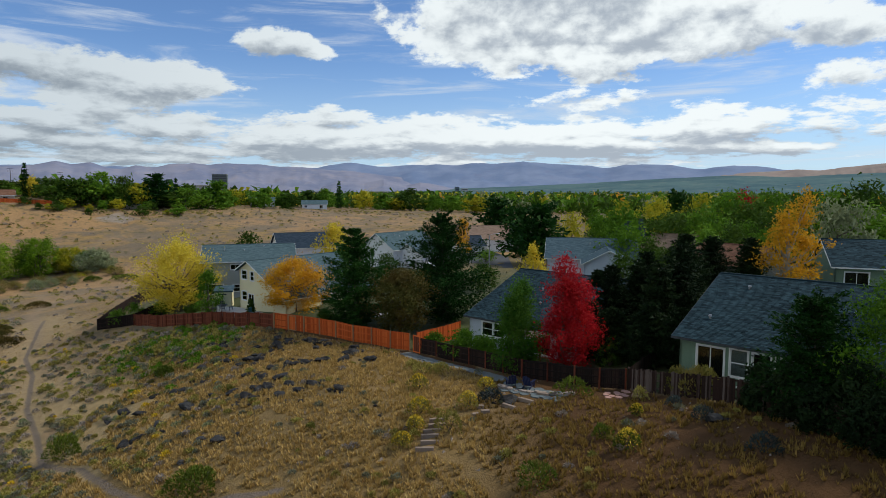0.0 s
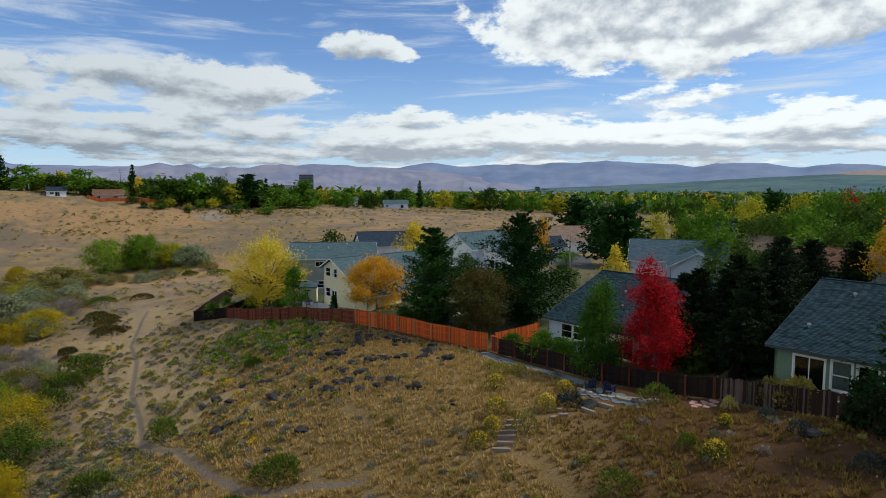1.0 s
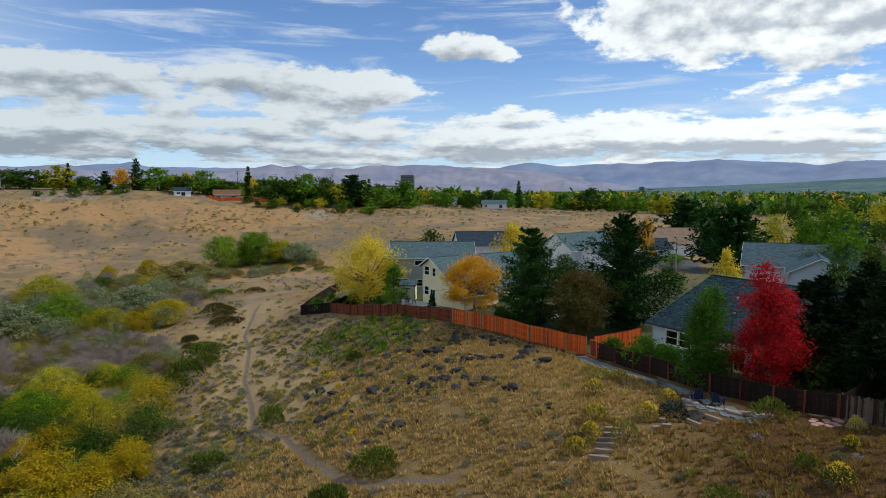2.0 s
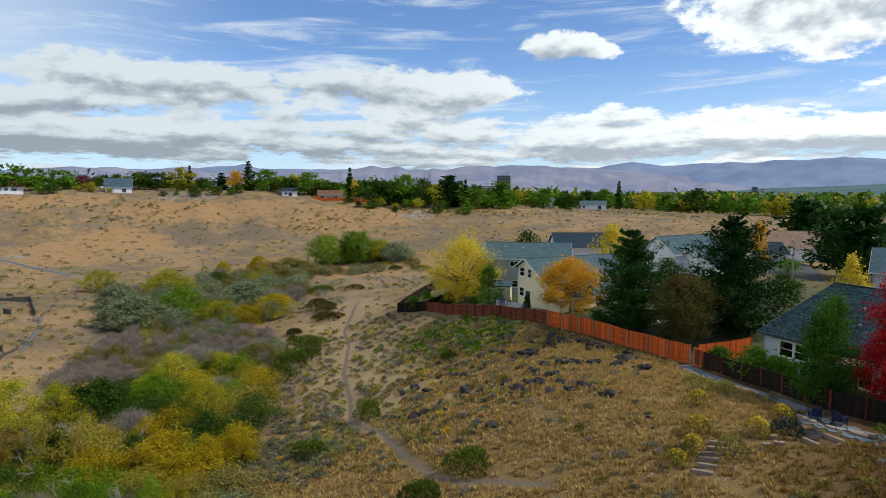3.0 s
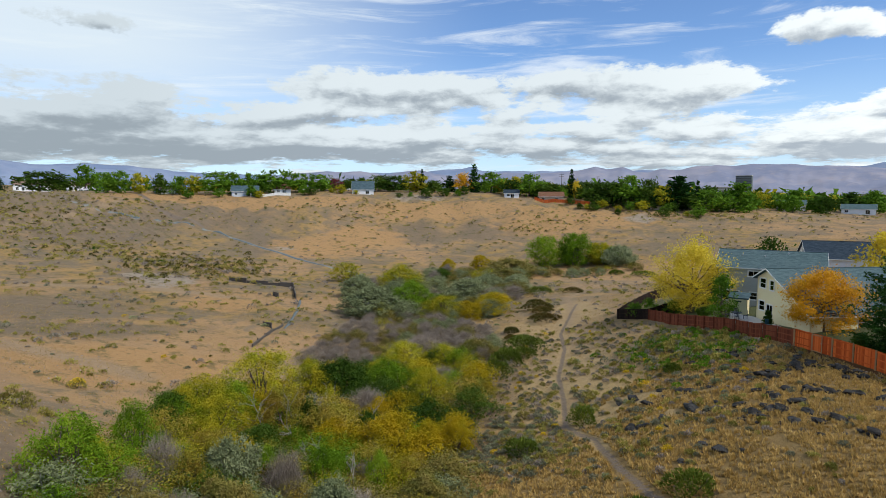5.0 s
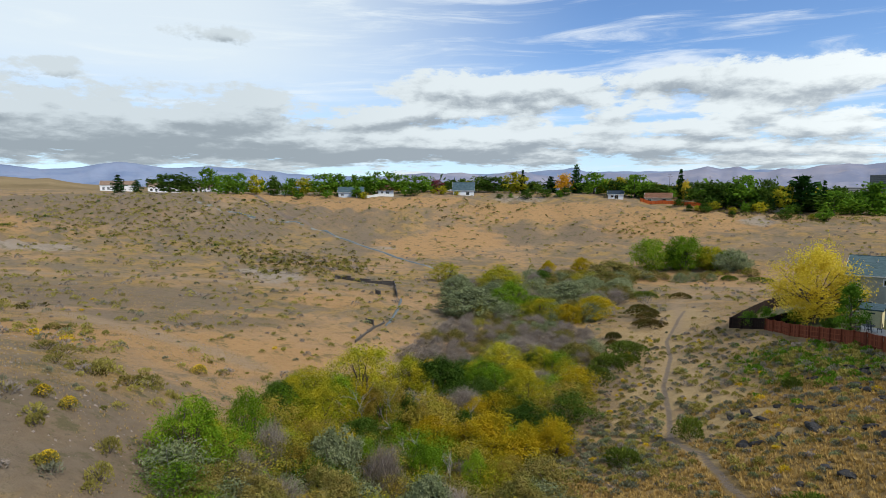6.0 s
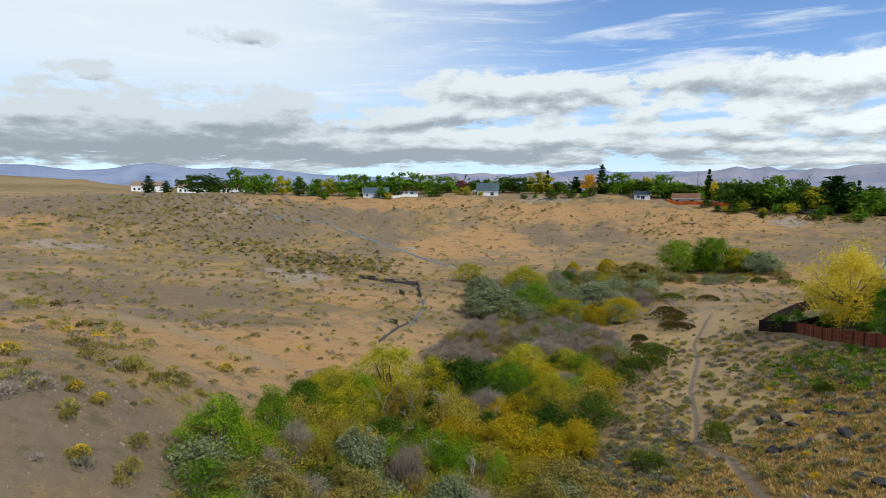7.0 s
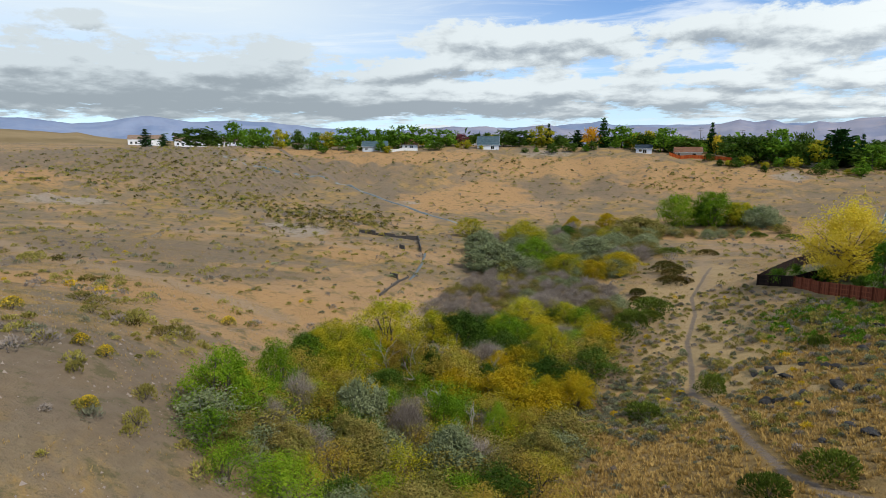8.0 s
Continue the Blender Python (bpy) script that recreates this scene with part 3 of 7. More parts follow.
GRAVEL_STRIP = [(-3.6, 59.3), (0.6, 54.0), (4.6, 48.9)]
FENCE_LINE = [(22, 25), (18.7, 31.9), (17.2, 36.1), (13.5, 44.0), (6.5, 49.0), (-3.3, 60.4), (-19.5, 69.6), (-45.7, 89.2), (-51.8, 90.4)]


def axis(lo, hi, a, b, fine, grow_down, grow_up):
    """Grid lines: even steps from a to b, ever longer ones out to lo and hi."""
    mid = list(np.arange(a, b, fine))
    up, down, s = [mid[-1] + fine], [mid[0] - fine], fine
    while up[-1] < hi:
        s = min(s * grow_up, 220)
        up.append(up[-1] + s)
    s = fine
    while down[-1] > lo:
        s = min(s * grow_down, 220)
        down.append(down[-1] - s)
    return np.array(down[::-1] + mid + up)


def make_sheet():
    gx, gy = axis(-4900, 4900, -72, 24, 0.42, 1.03, 1.1), axis(-4900, 4900, 18, 98, 0.42, 1.06, 1.035)
    X, Y = np.meshgrid(gx, gy)
    Z = ground(X, Y)
    # worn trail lies a little below the grass
    d_trail = np.minimum(np.minimum(near_line(X, Y, TRAIL), near_line(X, Y, TRAIL_LOW)), near_line(X, Y, STEP_PATH))
    trail = np.clip(1.15 - d_trail / 0.5, 0, 1) * np.where(near_line(X, Y, STEP_PATH) < 1.2, 0.42, 0.85)
    road = 0.8 * np.clip(1.3 - np.minimum(near_line(X, Y, DIRT_ROAD), near_line(X, Y, DIRT_ROAD_2)) / 1.3, 0, 1)
    for line in FLAT_TRACKS:
        road = np.maximum(road, 0.9 * np.clip(1.4 - near_line(X, Y, line) / 2.4, 0, 1))
    track = np.clip(1.2 - near_line(X, Y, BLUFF_TRACK) / 1.8, 0, 1)
    Z = Z - 0.06 * trail
    n, m = X.shape
    idx = np.arange(n * m).reshape(n, m)
    faces = np.stack([idx[:-1, :-1], idx[:-1, 1:], idx[1:, 1:], idx[1:, :-1]], -1).reshape(-1, 4)
    me = fast_mesh("ground", np.stack([X, Y, Z], -1).reshape(-1, 3), faces, MAT["ground"], True)
    fd = near_line(X, Y, FENCE_LINE)
    # which side of the garden fence
    row = np.interp(X, [p[0] for p in FENCE_LINE[::-1]], [p[1] for p in FENCE_LINE[::-1]])
    yard = np.clip((Y - row) / 1.5, 0, 1) * np.clip((150 - Y) / 60, 0, 1) * np.clip((X + 54) / 3, 0, 1) * np.clip((90 - X) / 20, 0, 1) * np.where(X > 22, 1, 1)
    spur = np.clip((X + 38) / 14, 0, 1) * np.clip((row - Y) / 2, 0, 1) * np.clip((Y - 12) / 10, 0, 1)
    # bare soil along the fence; east of x = 1 it paints shade too
    shaded_earth = np.clip(1.25 - fd / 2.6, 0, 1) * (X > -21) * (X < 3) * 0.9 + np.clip((X - 1) / 7, 0, 1) * np.clip(1.7 - fd / 20, 0, 1) * (1 - yard) * 0.92
    gravel = np.maximum(0.72 * np.clip(1.4 - near_line(X, Y, DITCH) / 1.3, 0, 1), np.clip(1.4 - near_line(X, Y, GRAVEL_STRIP) / 0.7, 0, 1))
    flats = np.clip(1.2 - near_line(X, Y, [(-48, 72), (-58, 88), (-74, 118), (-84, 150), (-95, 185)]) / 16, 0, 1)
    def patch(x, y, rx, ry, turn=0.0):
        c_, s_ = math.cos(turn), math.sin(turn)
        u, w = (X - x) * c_ + (Y - y) * s_, (Y - y) * c_ - (X - x) * s_
        return np.clip(1.6 - 1.6 * np.sqrt((u / rx) ** 2 + (w / ry) ** 2), 0, 1)

    def streaks(rows):
        """Patches that lie along the line from the spur; (x, y, half length, half width)."""
        return np.max([patch(x, y, 1.35 * a, 1.35 * b, math.atan2(y, x)) for x, y, a, b in rows], axis=0)

    bluff = np.clip((Z - 9) / 5, 0, 1) * np.clip((29 - Z) / 4, 0, 1) * np.clip((-X - 90) / 50, 0, 1) * np.clip((np.hypot(X, Y) - 190) / 40, 0, 1)
    ochre = np.maximum(streaks(OCHRE), 0.22 * bluff)
    soil = streaks(SOIL)
    for key, val in (("ochre", ochre), ("slope_soil", soil), ("trail", np.maximum(trail, track)), ("gravel", gravel), ("shaded_earth", shaded_earth * (1 - yard)), ("lawn", yard), ("gold", spur * 0.85),
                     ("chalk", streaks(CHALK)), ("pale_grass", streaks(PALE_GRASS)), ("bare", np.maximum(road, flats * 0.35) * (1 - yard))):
        me.attributes.new(key, "FLOAT", "POINT").data.foreach_set("value", val.ravel().astype(np.float32))
    ob = new("ground", me)
    return tagged(ob, "dry sandy hillside with golden grass, trails and a gully", "ground", kind="structure")



def gravel_line(line, wide, label):
    """A strip of grey gravel that follows the ground."""
    pts = []
    for (ax, ay), (bx, by) in zip(line, line[1:]):
        n = max(2, int(math.hypot(bx - ax, by - ay) / 2.5))
        pts += [(ax + (bx - ax) * k / n, ay + (by - ay) * k / n) for k in range(n)]
    P = np.array(pts)
    d = np.gradient(P, axis=0)
    d /= np.linalg.norm(d, axis=1)[:, None]
    side = np.stack([-d[:, 1], d[:, 0]], -1)
    w = wide * (0.5 + 0.12 * np.sin(np.arange(len(P)) * 1.7))[:, None]
    rows = []
    for k, lift in ((-1.0, -0.4), (-0.7, 0.10), (0.0, 0.12), (0.7, 0.10), (1.0, -0.4)):
        Q = P + side * w * k
        rows.append(np.column_stack([Q, ground(Q[:, 0], Q[:, 1]) + lift]))
    V, n = np.concatenate(rows), len(P)
    idx = np.arange(5 * n).reshape(5, n)
    F = np.stack([idx[:-1, :-1], idx[:-1, 1:], idx[1:, 1:], idx[1:, :-1]], -1).reshape(-1, 4)
    tagged(new("gravel_drain", fast_mesh("gravel_drain", V, F[:, ::-1], MAT["rubble"], True)), label, "drain", kind="structure")


make_sheet()
gravel_line(DITCH[1:-1], 1.7, "blue-grey stone-lined drain running down the bluff")


# ---- distant ranges ----
def ridge(name, label, mat, dist, depth, profile, foot=8, rough=0.22, seed=1):
    """A range of hills: profile gives its crest as (azimuth, degrees above the eye)."""
    az = np.linspace(profile[0][0], profile[-1][0], 420)
    el = np.interp(az, [p[0] for p in profile], [p[1] for p in profile])
    crest = EYE + dist * np.tan(np.radians(el))
    rows, V = 16, []
    for j in range(rows + 1):
        s = j / rows
        r = dist - depth * (1 - s)
        a = np.radians(az)
        w = waves(az * 60, np.full_like(az, r * 0.9), 260, seed)
        w2 = waves(az * 60, np.full_like(az, 0.0), 190, seed + 4)
        z = foot + (crest - foot) * (s ** 1.25) + w * (crest - foot) * rough * s * (1 - s) * 2.2 + w2 * (crest - foot) * 0.02 * s
        rr = r + w * depth * 0.03 * s
        V.append(np.stack([-np.sin(a) * rr, np.cos(a) * rr, z], -1))
    r = dist + depth * 0.4
    V.append(np.stack([-np.sin(np.radians(az)) * r, np.cos(np.radians(az)) * r, np.full_like(az, foot - 20)], -1))
    V = np.concatenate(V)
    n = len(az)
    idx = np.arange((rows + 2) * n).reshape(rows + 2, n)
    F = np.stack([idx[:-1, :-1], idx[:-1, 1:], idx[1:, 1:], idx[1:, :-1]], -1).reshape(-1, 4)
    ob = new(name, fast_mesh(name, V, F[:, ::-1], MAT[mat], True))
    return tagged(ob, label, "mountain", kind="structure")


ridge("backdrop_far_range", "hazy blue mountain range on the horizon", "far_haze_blue", 4600, 1000,
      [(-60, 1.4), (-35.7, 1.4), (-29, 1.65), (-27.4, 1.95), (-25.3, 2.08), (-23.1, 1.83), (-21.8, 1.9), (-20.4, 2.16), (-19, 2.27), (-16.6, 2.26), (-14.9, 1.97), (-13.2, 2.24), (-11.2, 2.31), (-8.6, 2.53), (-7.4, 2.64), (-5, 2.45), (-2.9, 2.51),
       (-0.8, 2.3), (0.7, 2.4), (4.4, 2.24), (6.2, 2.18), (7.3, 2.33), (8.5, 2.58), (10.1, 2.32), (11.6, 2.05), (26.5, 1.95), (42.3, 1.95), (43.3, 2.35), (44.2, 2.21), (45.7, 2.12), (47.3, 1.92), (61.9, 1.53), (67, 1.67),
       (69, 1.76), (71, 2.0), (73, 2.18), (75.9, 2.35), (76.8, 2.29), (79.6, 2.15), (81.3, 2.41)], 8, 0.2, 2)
ridge("backdrop_west_peak", "long mountain with a rounded peak, haze blue in its colour", "far_haze_blue", 4400, 900,
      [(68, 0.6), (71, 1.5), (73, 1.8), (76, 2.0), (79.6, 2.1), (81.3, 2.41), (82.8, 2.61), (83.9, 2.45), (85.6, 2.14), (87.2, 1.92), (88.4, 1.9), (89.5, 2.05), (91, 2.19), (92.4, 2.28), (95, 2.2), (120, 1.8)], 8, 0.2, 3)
ridge("backdrop_west_field", "golden dry fields rising to the west", "field_hill", 1500, 700, [(74, 0.2), (78, 0.45), (82, 0.6), (85.5, 0.75), (86.5, 0.9), (88, 1.2), (89, 1.15), (90, 1.25), (93, 1.4), (100, 1.4), (120, 1.1)], 24, 0.15, 5)
ridge("backdrop_near_range", "bare brown foothills with purple haze in their colour", "near_haze_purple", 4200, 900,
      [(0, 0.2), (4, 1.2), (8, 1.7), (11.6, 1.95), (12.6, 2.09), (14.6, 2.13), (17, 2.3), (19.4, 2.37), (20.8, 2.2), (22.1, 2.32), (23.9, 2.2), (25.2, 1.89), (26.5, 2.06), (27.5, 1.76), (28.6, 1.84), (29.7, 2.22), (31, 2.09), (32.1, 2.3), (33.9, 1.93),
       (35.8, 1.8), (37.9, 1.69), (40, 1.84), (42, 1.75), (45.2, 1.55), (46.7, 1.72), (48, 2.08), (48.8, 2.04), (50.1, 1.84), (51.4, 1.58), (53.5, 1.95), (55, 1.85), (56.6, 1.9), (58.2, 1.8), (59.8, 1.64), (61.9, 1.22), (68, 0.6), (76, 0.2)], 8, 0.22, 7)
ridge("backdrop_city_knoll", "low bare knolls behind the town", "near_haze_purple", 3600, 400, [(-1.1, 0.12), (0.9, 0.58), (2.1, 0.72), (3.4, 0.45), (4.6, 0.78), (5.5, 1.03), (7.3, 0.7), (9.5, 0.76), (10.9, 0.38), (11.8, 0.0)], 6, 0.2, 9)
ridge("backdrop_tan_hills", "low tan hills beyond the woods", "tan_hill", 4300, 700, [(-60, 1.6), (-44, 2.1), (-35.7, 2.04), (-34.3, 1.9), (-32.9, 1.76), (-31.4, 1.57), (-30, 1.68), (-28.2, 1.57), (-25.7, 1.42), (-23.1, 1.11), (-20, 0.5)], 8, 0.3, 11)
ridge("backdrop_wooded_slope", "green wooded valley slope with blue haze in its colour", "wood_hill_haze", 3700, 1500, [(-60, 1.4), (-35.7, 1.32), (-33.3, 1.27), (-29.5, 1.05), (-25.3, 1.23), (-20.9, 1.08), (-16.7, 0.86), (-13.7, 0.67), (-6.1, 0.32), (-0.8, 0.16), (5, -0.05)], 6, 0.12, 13)


# ---- building kit ----
def add_box(bm, x0, x1, y0, y1, z0, z1, m=None):
    vs = [bm.verts.new((m @ Vector(p)) if m else p) for p in ((x0, y0, z0), (x1, y0, z0), (x1, y1, z0), (x0, y1, z0), (x0, y0, z1), (x1, y0, z1), (x1, y1, z1), (x0, y1, z1))]
    for f in ((3, 2, 1, 0), (4, 5, 6, 7), (0, 1, 5, 4), (1, 2, 6, 5), (2, 3, 7, 6), (3, 0, 4, 7)):
        bm.faces.new([vs[i] for i in f])


def box_part(name, dims, mat, parent, label="", bevel=0.0):
    bm = bmesh.new()
    add_box(bm, *dims)
    if bevel:
        bmesh.ops.bevel(bm, geom=bm.edges[:], offset=bevel, segments=1, affect="EDGES")
    return part(name, bm, MAT[mat], parent, label)


def add_prism(bm, pts, m, t):
    """A flat outline (list of (s, z)) given thickness t along local y of m."""
    a = [bm.verts.new(m @ Vector((s, 0, z))) for s, z in pts]
    b = [bm.verts.new(m @ Vector((s, t, z))) for s, z in pts]
    bm.faces.new(a), bm.faces.new(b[::-1])
    for i in range(len(pts)):
        j = (i + 1) % len(pts)
        bm.faces.new((a[j], a[i], b[i], b[j]))


def wall(name, parent, m, length, top, openings, mat, t=0.16, gable=None, label=""):
    """A wall from (0, 0) along local x of m, outside towards -y, with real openings (s0, s1, z0, z1) and, if given, a gable outline on top."""
    bm = bmesh.new()
    xs = sorted({0.0, length, *(v for o in openings for v in o[:2])})
    for a, b in zip(xs, xs[1:]):
        cuts = sorted((o[2], o[3]) for o in openings if o[0] <= a + 1e-6 and o[1] >= b - 1e-6)
        z = -0.5
        for lo, hi in cuts:
            if lo > z + 1e-4:
                add_box(bm, a, b, 0, t, z, lo, m)
            z = hi
        if z < top:
            add_box(bm, a, b, 0, t, z, top, m)
    if gable:
        add_prism(bm, gable, m, t)
    bmesh.ops.recalc_face_normals(bm, faces=bm.faces[:])
    return part(name, bm, MAT[mat], parent, label)


def window(parent, m, s0, s1, z0, z1, kind="window", frame="trim", blind=False, bars=1, trim=0.09):
    """Frame, glass and bars set into an opening of a wall."""
    f = 0.06

    def ring(o, i, y0, y1):
        """A closed frame between an outer and an inner rectangle."""
        bm = bmesh.new()
        loops = [[bm.verts.new(m @ Vector((x, y, z))) for x, z in ((r[0], r[2]), (r[1], r[2]), (r[1], r[3]), (r[0], r[3]))] for r, y in ((o, y0), (i, y0), (i, y1), (o, y1))]
        for a, b in ((0, 1), (1, 2), (2, 3), (3, 0)):
            for k in range(4):
                q = (k + 1) % 4
                bm.faces.new((loops[a][k], loops[a][q], loops[b][q], loops[b][k]))
        bmesh.ops.recalc_face_normals(bm, faces=bm.faces[:])
        return bm

    w = part("sliding_door" if kind == "door" else "window", ring((s0 - trim, s1 + trim, z0 - trim, z1 + trim), (s0, s1, z0, z1), -0.025, 0.05), MAT[frame], parent)
    part("sash", ring((s0, s1, z0, z1), (s0 + f, s1 - f, z0 + f, z1 - f), 0.02, 0.09), MAT[frame], w)
    for k in range(bars):
        bm = bmesh.new()
        if kind == "door" or (s1 - s0) > (z1 - z0):
            c = s0 + (s1 - s0) * (k + 1) / (bars + 1)
            add_box(bm, c - f / 2, c + f / 2, 0.02, 0.085, z0 + f, z1 - f, m)
        else:
            c = z0 + (z1 - z0) * (k + 1) / (bars + 1)
            add_box(bm, s0 + f, s1 - f, 0.02, 0.085, c - f / 2, c + f / 2, m)
        part("glazing_bar", bm, MAT[frame], w)
    bm = bmesh.new()
    add_box(bm, s0 + f, s1 - f, 0.05, 0.056, z0 + f, z1 - f, m)
    pane = part("pane", bm, MAT["glass"], w)
    pane.visible_shadow = False
    # without a blind, a dark panel stands in for the unlit room
    bm = bmesh.new()
    add_box(bm, s0, s1, 0.13, 0.15, z0, z1, m) if blind else add_box(bm, s0 - 0.3, s1 + 0.3, 0.9, 0.95, z0 - 0.3, z1 + 0.2, m)
    part("blind" if blind else "dim_room", bm, MAT["blind" if blind else "inside"], w)
    return w


def slope(parent, a, b, c, d, mat, course=0.16, tab=0.32, fine=True, seed=0, name="roof"):
    """A roof plane: a is the low left corner, b the low right, c the top right, d the top left. A deck with courses of overlapping shingles on it."""
    a, b, c, d = map(Vector, (a, b, c, d))
    up = (b - a).cross(d - a).normalized()
    if up.z < 0:
        up = -up
    bm = bmesh.new()
    vs = [bm.verts.new(p) for p in (a, b, c, d)] + [bm.verts.new(p - up * 0.16) for p in (a, b, c, d)]
    for f in ((0, 1, 2, 3), (7, 6, 5, 4), (4, 5, 1, 0), (5, 6, 2, 1), (6, 7, 3, 2), (7, 4, 0, 3)):
        bm.faces.new([vs[i] for i in f])
    bmesh.ops.recalc_face_normals(bm, faces=bm.faces[:])
    deck = part(name, bm, MAT[mat], parent)
    rs = np.random.RandomState(seed)
    rows = max(2, int((d - a).length / course))
    V, F = [], []
    for j in range(rows):
        s0, s1 = j / rows, min(1.0, (j + 1.25) / rows)
        l0, l1, r0, r1 = a.lerp(d, s0), a.lerp(d, s1), b.lerp(c, s0), b.lerp(c, s1)
        n = max(1, int((r0 - l0).length / tab))
        edge = np.clip((np.arange(n + 1) + (0.5 if j % 2 else 0) + rs.uniform(-0.18, 0.18, n + 1)) / n, 0, 1)
        edge[0], edge[-1] = 0, 1
        for k in range(n):
            e0, e1, h = edge[k], edge[k + 1], 0.014 + 0.012 * rs.rand()
            if e1 - e0 < 1e-3:
                continue
            i = len(V)
            V += [l0.lerp(r0, e0) + up * h, l0.lerp(r0, e1) + up * h, l1.lerp(r1, e1) + up * 0.004, l1.lerp(r1, e0) + up * 0.004, l0.lerp(r0, e0), l0.lerp(r0, e1)]
            F += [(i, i + 1, i + 2, i + 3), (i + 4, i + 5, i + 1, i)]
    sh = part_mesh("shingles", fast_mesh("shingles", [tuple(v) for v in V], F, MAT[mat]), deck)
    tagged(sh, kind="stuff")
    return deck


def vent(parent, x, y, z, h=0.35):
    bm = bmesh.new()
    bmesh.ops.create_cone(bm, cap_ends=True, segments=10, radius1=0.07, radius2=0.07, depth=h, matrix=Matrix.Translation((x, y, z + h / 2 - 0.1)))
    bmesh.ops.create_cone(bm, cap_ends=True, segments=10, radius1=0.14, radius2=0.09, depth=0.12, matrix=Matrix.Translation((x, y, z + h - 0.06)))
    part("roof_vent", bm, MAT["metal"], parent)


def house(label, x, y, turn, z0, L, depth, ridge_y, zf, zr, zb, siding, roof, front=(), left=(), right=(), over=0.45, course=0.16, tab=0.32, trim="trim", name="house", seed=1, vents=(), eave=None):
    """A gabled house. Local x runs along its front wall, y away from it; zf, zr, zb: heights of the front eave, ridge and back eave. Openings: (kind, s0, s1, z0, z1, blind)."""
    h = thing(name, x, y, z0, turn, label, "house")
    I = Matrix.Identity(4)
    lm = Matrix(((0, 1, 0, 0), (-1, 0, 0, depth), (0, 0, 1, 0), (0, 0, 0, 1)))   # left gable, seen from outside, runs from the back to the front
    rm = Matrix(((0, -1, 0, L), (1, 0, 0, 0), (0, 0, 1, 0), (0, 0, 0, 1)))
    bm_ = Matrix(((-1, 0, 0, L), (0, -1, 0, depth), (0, 0, 1, 0), (0, 0, 0, 1)))
    holes = lambda lst: [o[1:5] for o in lst]
    low = min(zf, zb)
    wall("front_wall", h, I, L, zf, holes(front), siding)
    wall("back_wall", h, bm_, L, zb, [], siding)
    g_left = [(0, low), (depth, low), (depth, zf), (depth - ridge_y, zr), (0, zb)]
    g_right = [(0, low), (depth, low), (depth, zb), (ridge_y, zr), (0, zf)]
    clean = lambda g: [p for i, p in enumerate(g) if p not in g[:i]]

    def gable_wall(nm, m, ops, g):
        # openings above the eave are framed onto the gable, those below go through the wall
        below = [o for o in ops if o[4] <= low]
        wall(nm, h, m, depth, low, holes(below), siding, gable=clean(g))

    gable_wall("left_wall", lm, left, g_left)
    gable_wall("right_wall", rm, right, g_right)
    for m, lst in ((I, front), (lm, left), (rm, right)):
        for o in lst:
            mm = m if o[4] <= low or m is I else m @ Matrix.Translation((0, -0.06, 0))
            window(h, mm, *o[1:5], kind=o[0], blind=len(o) > 5 and o[5], frame=trim)
    sf, sb = (zr - zf) / ridge_y, (zr - zb) / (depth - ridge_y)
    e = 0.06
    slope(h, (-over, -over, zf - over * sf + e), (L + over, -over, zf - over * sf + e), (L + over, ridge_y, zr + e), (-over, ridge_y, zr + e), roof, course, tab, seed=seed)
    slope(h, (L + over, depth + over, zb - over * sb + e), (-over, depth + over, zb - over * sb + e), (-over, ridge_y, zr + e), (L + over, ridge_y, zr + e), roof, course, tab, seed=seed + 1)
    # fascia along the eaves and rakes
    zfe = zf - over * sf
    box_part("fascia", (-over, L + over, -over - 0.03, -over - 0.003, zfe - 0.10, zfe + 0.05), eave or trim, h)
    for xx in (-over - 0.03, L + over + 0.003):
        for y0_, z0_, y1_, z1_ in ((-over, zfe, ridge_y, zr), (ridge_y, zr, depth + over, zb - over * sb)):
            bm = bmesh.new()
            vs = [bm.verts.new((xx + dx_, yy, zz)) for dx_ in (0, 0.027) for yy, zz in ((y0_, z0_ - 0.09), (y1_, z1_ - 0.09), (y1_, z1_ + 0.075), (y0_, z0_ + 0.075))]
            for f in ((0, 1, 2, 3), (7, 6, 5, 4), (0, 4, 5, 1), (1, 5, 6, 2), (2, 6, 7, 3), (3, 7, 4, 0)):
                bm.faces.new([vs[i] for i in f])
            bmesh.ops.recalc_face_normals(bm, faces=bm.faces[:])
            part("rake_board", bm, MAT[eave or trim], h)
    bm = bmesh.new()
    add_box(bm, -over - 0.02, L + over + 0.02, ridge_y - 0.14, ridge_y + 0.14, zr + e - 0.03, zr + e + 0.045)
    part("ridge_cap", bm, MAT[roof], h)
    for vx, vy in vents:
        vz = zf + sf * vy if vy < ridge_y else zb + sb * (depth - vy)
        vent(h, vx, vy, vz)
    return h


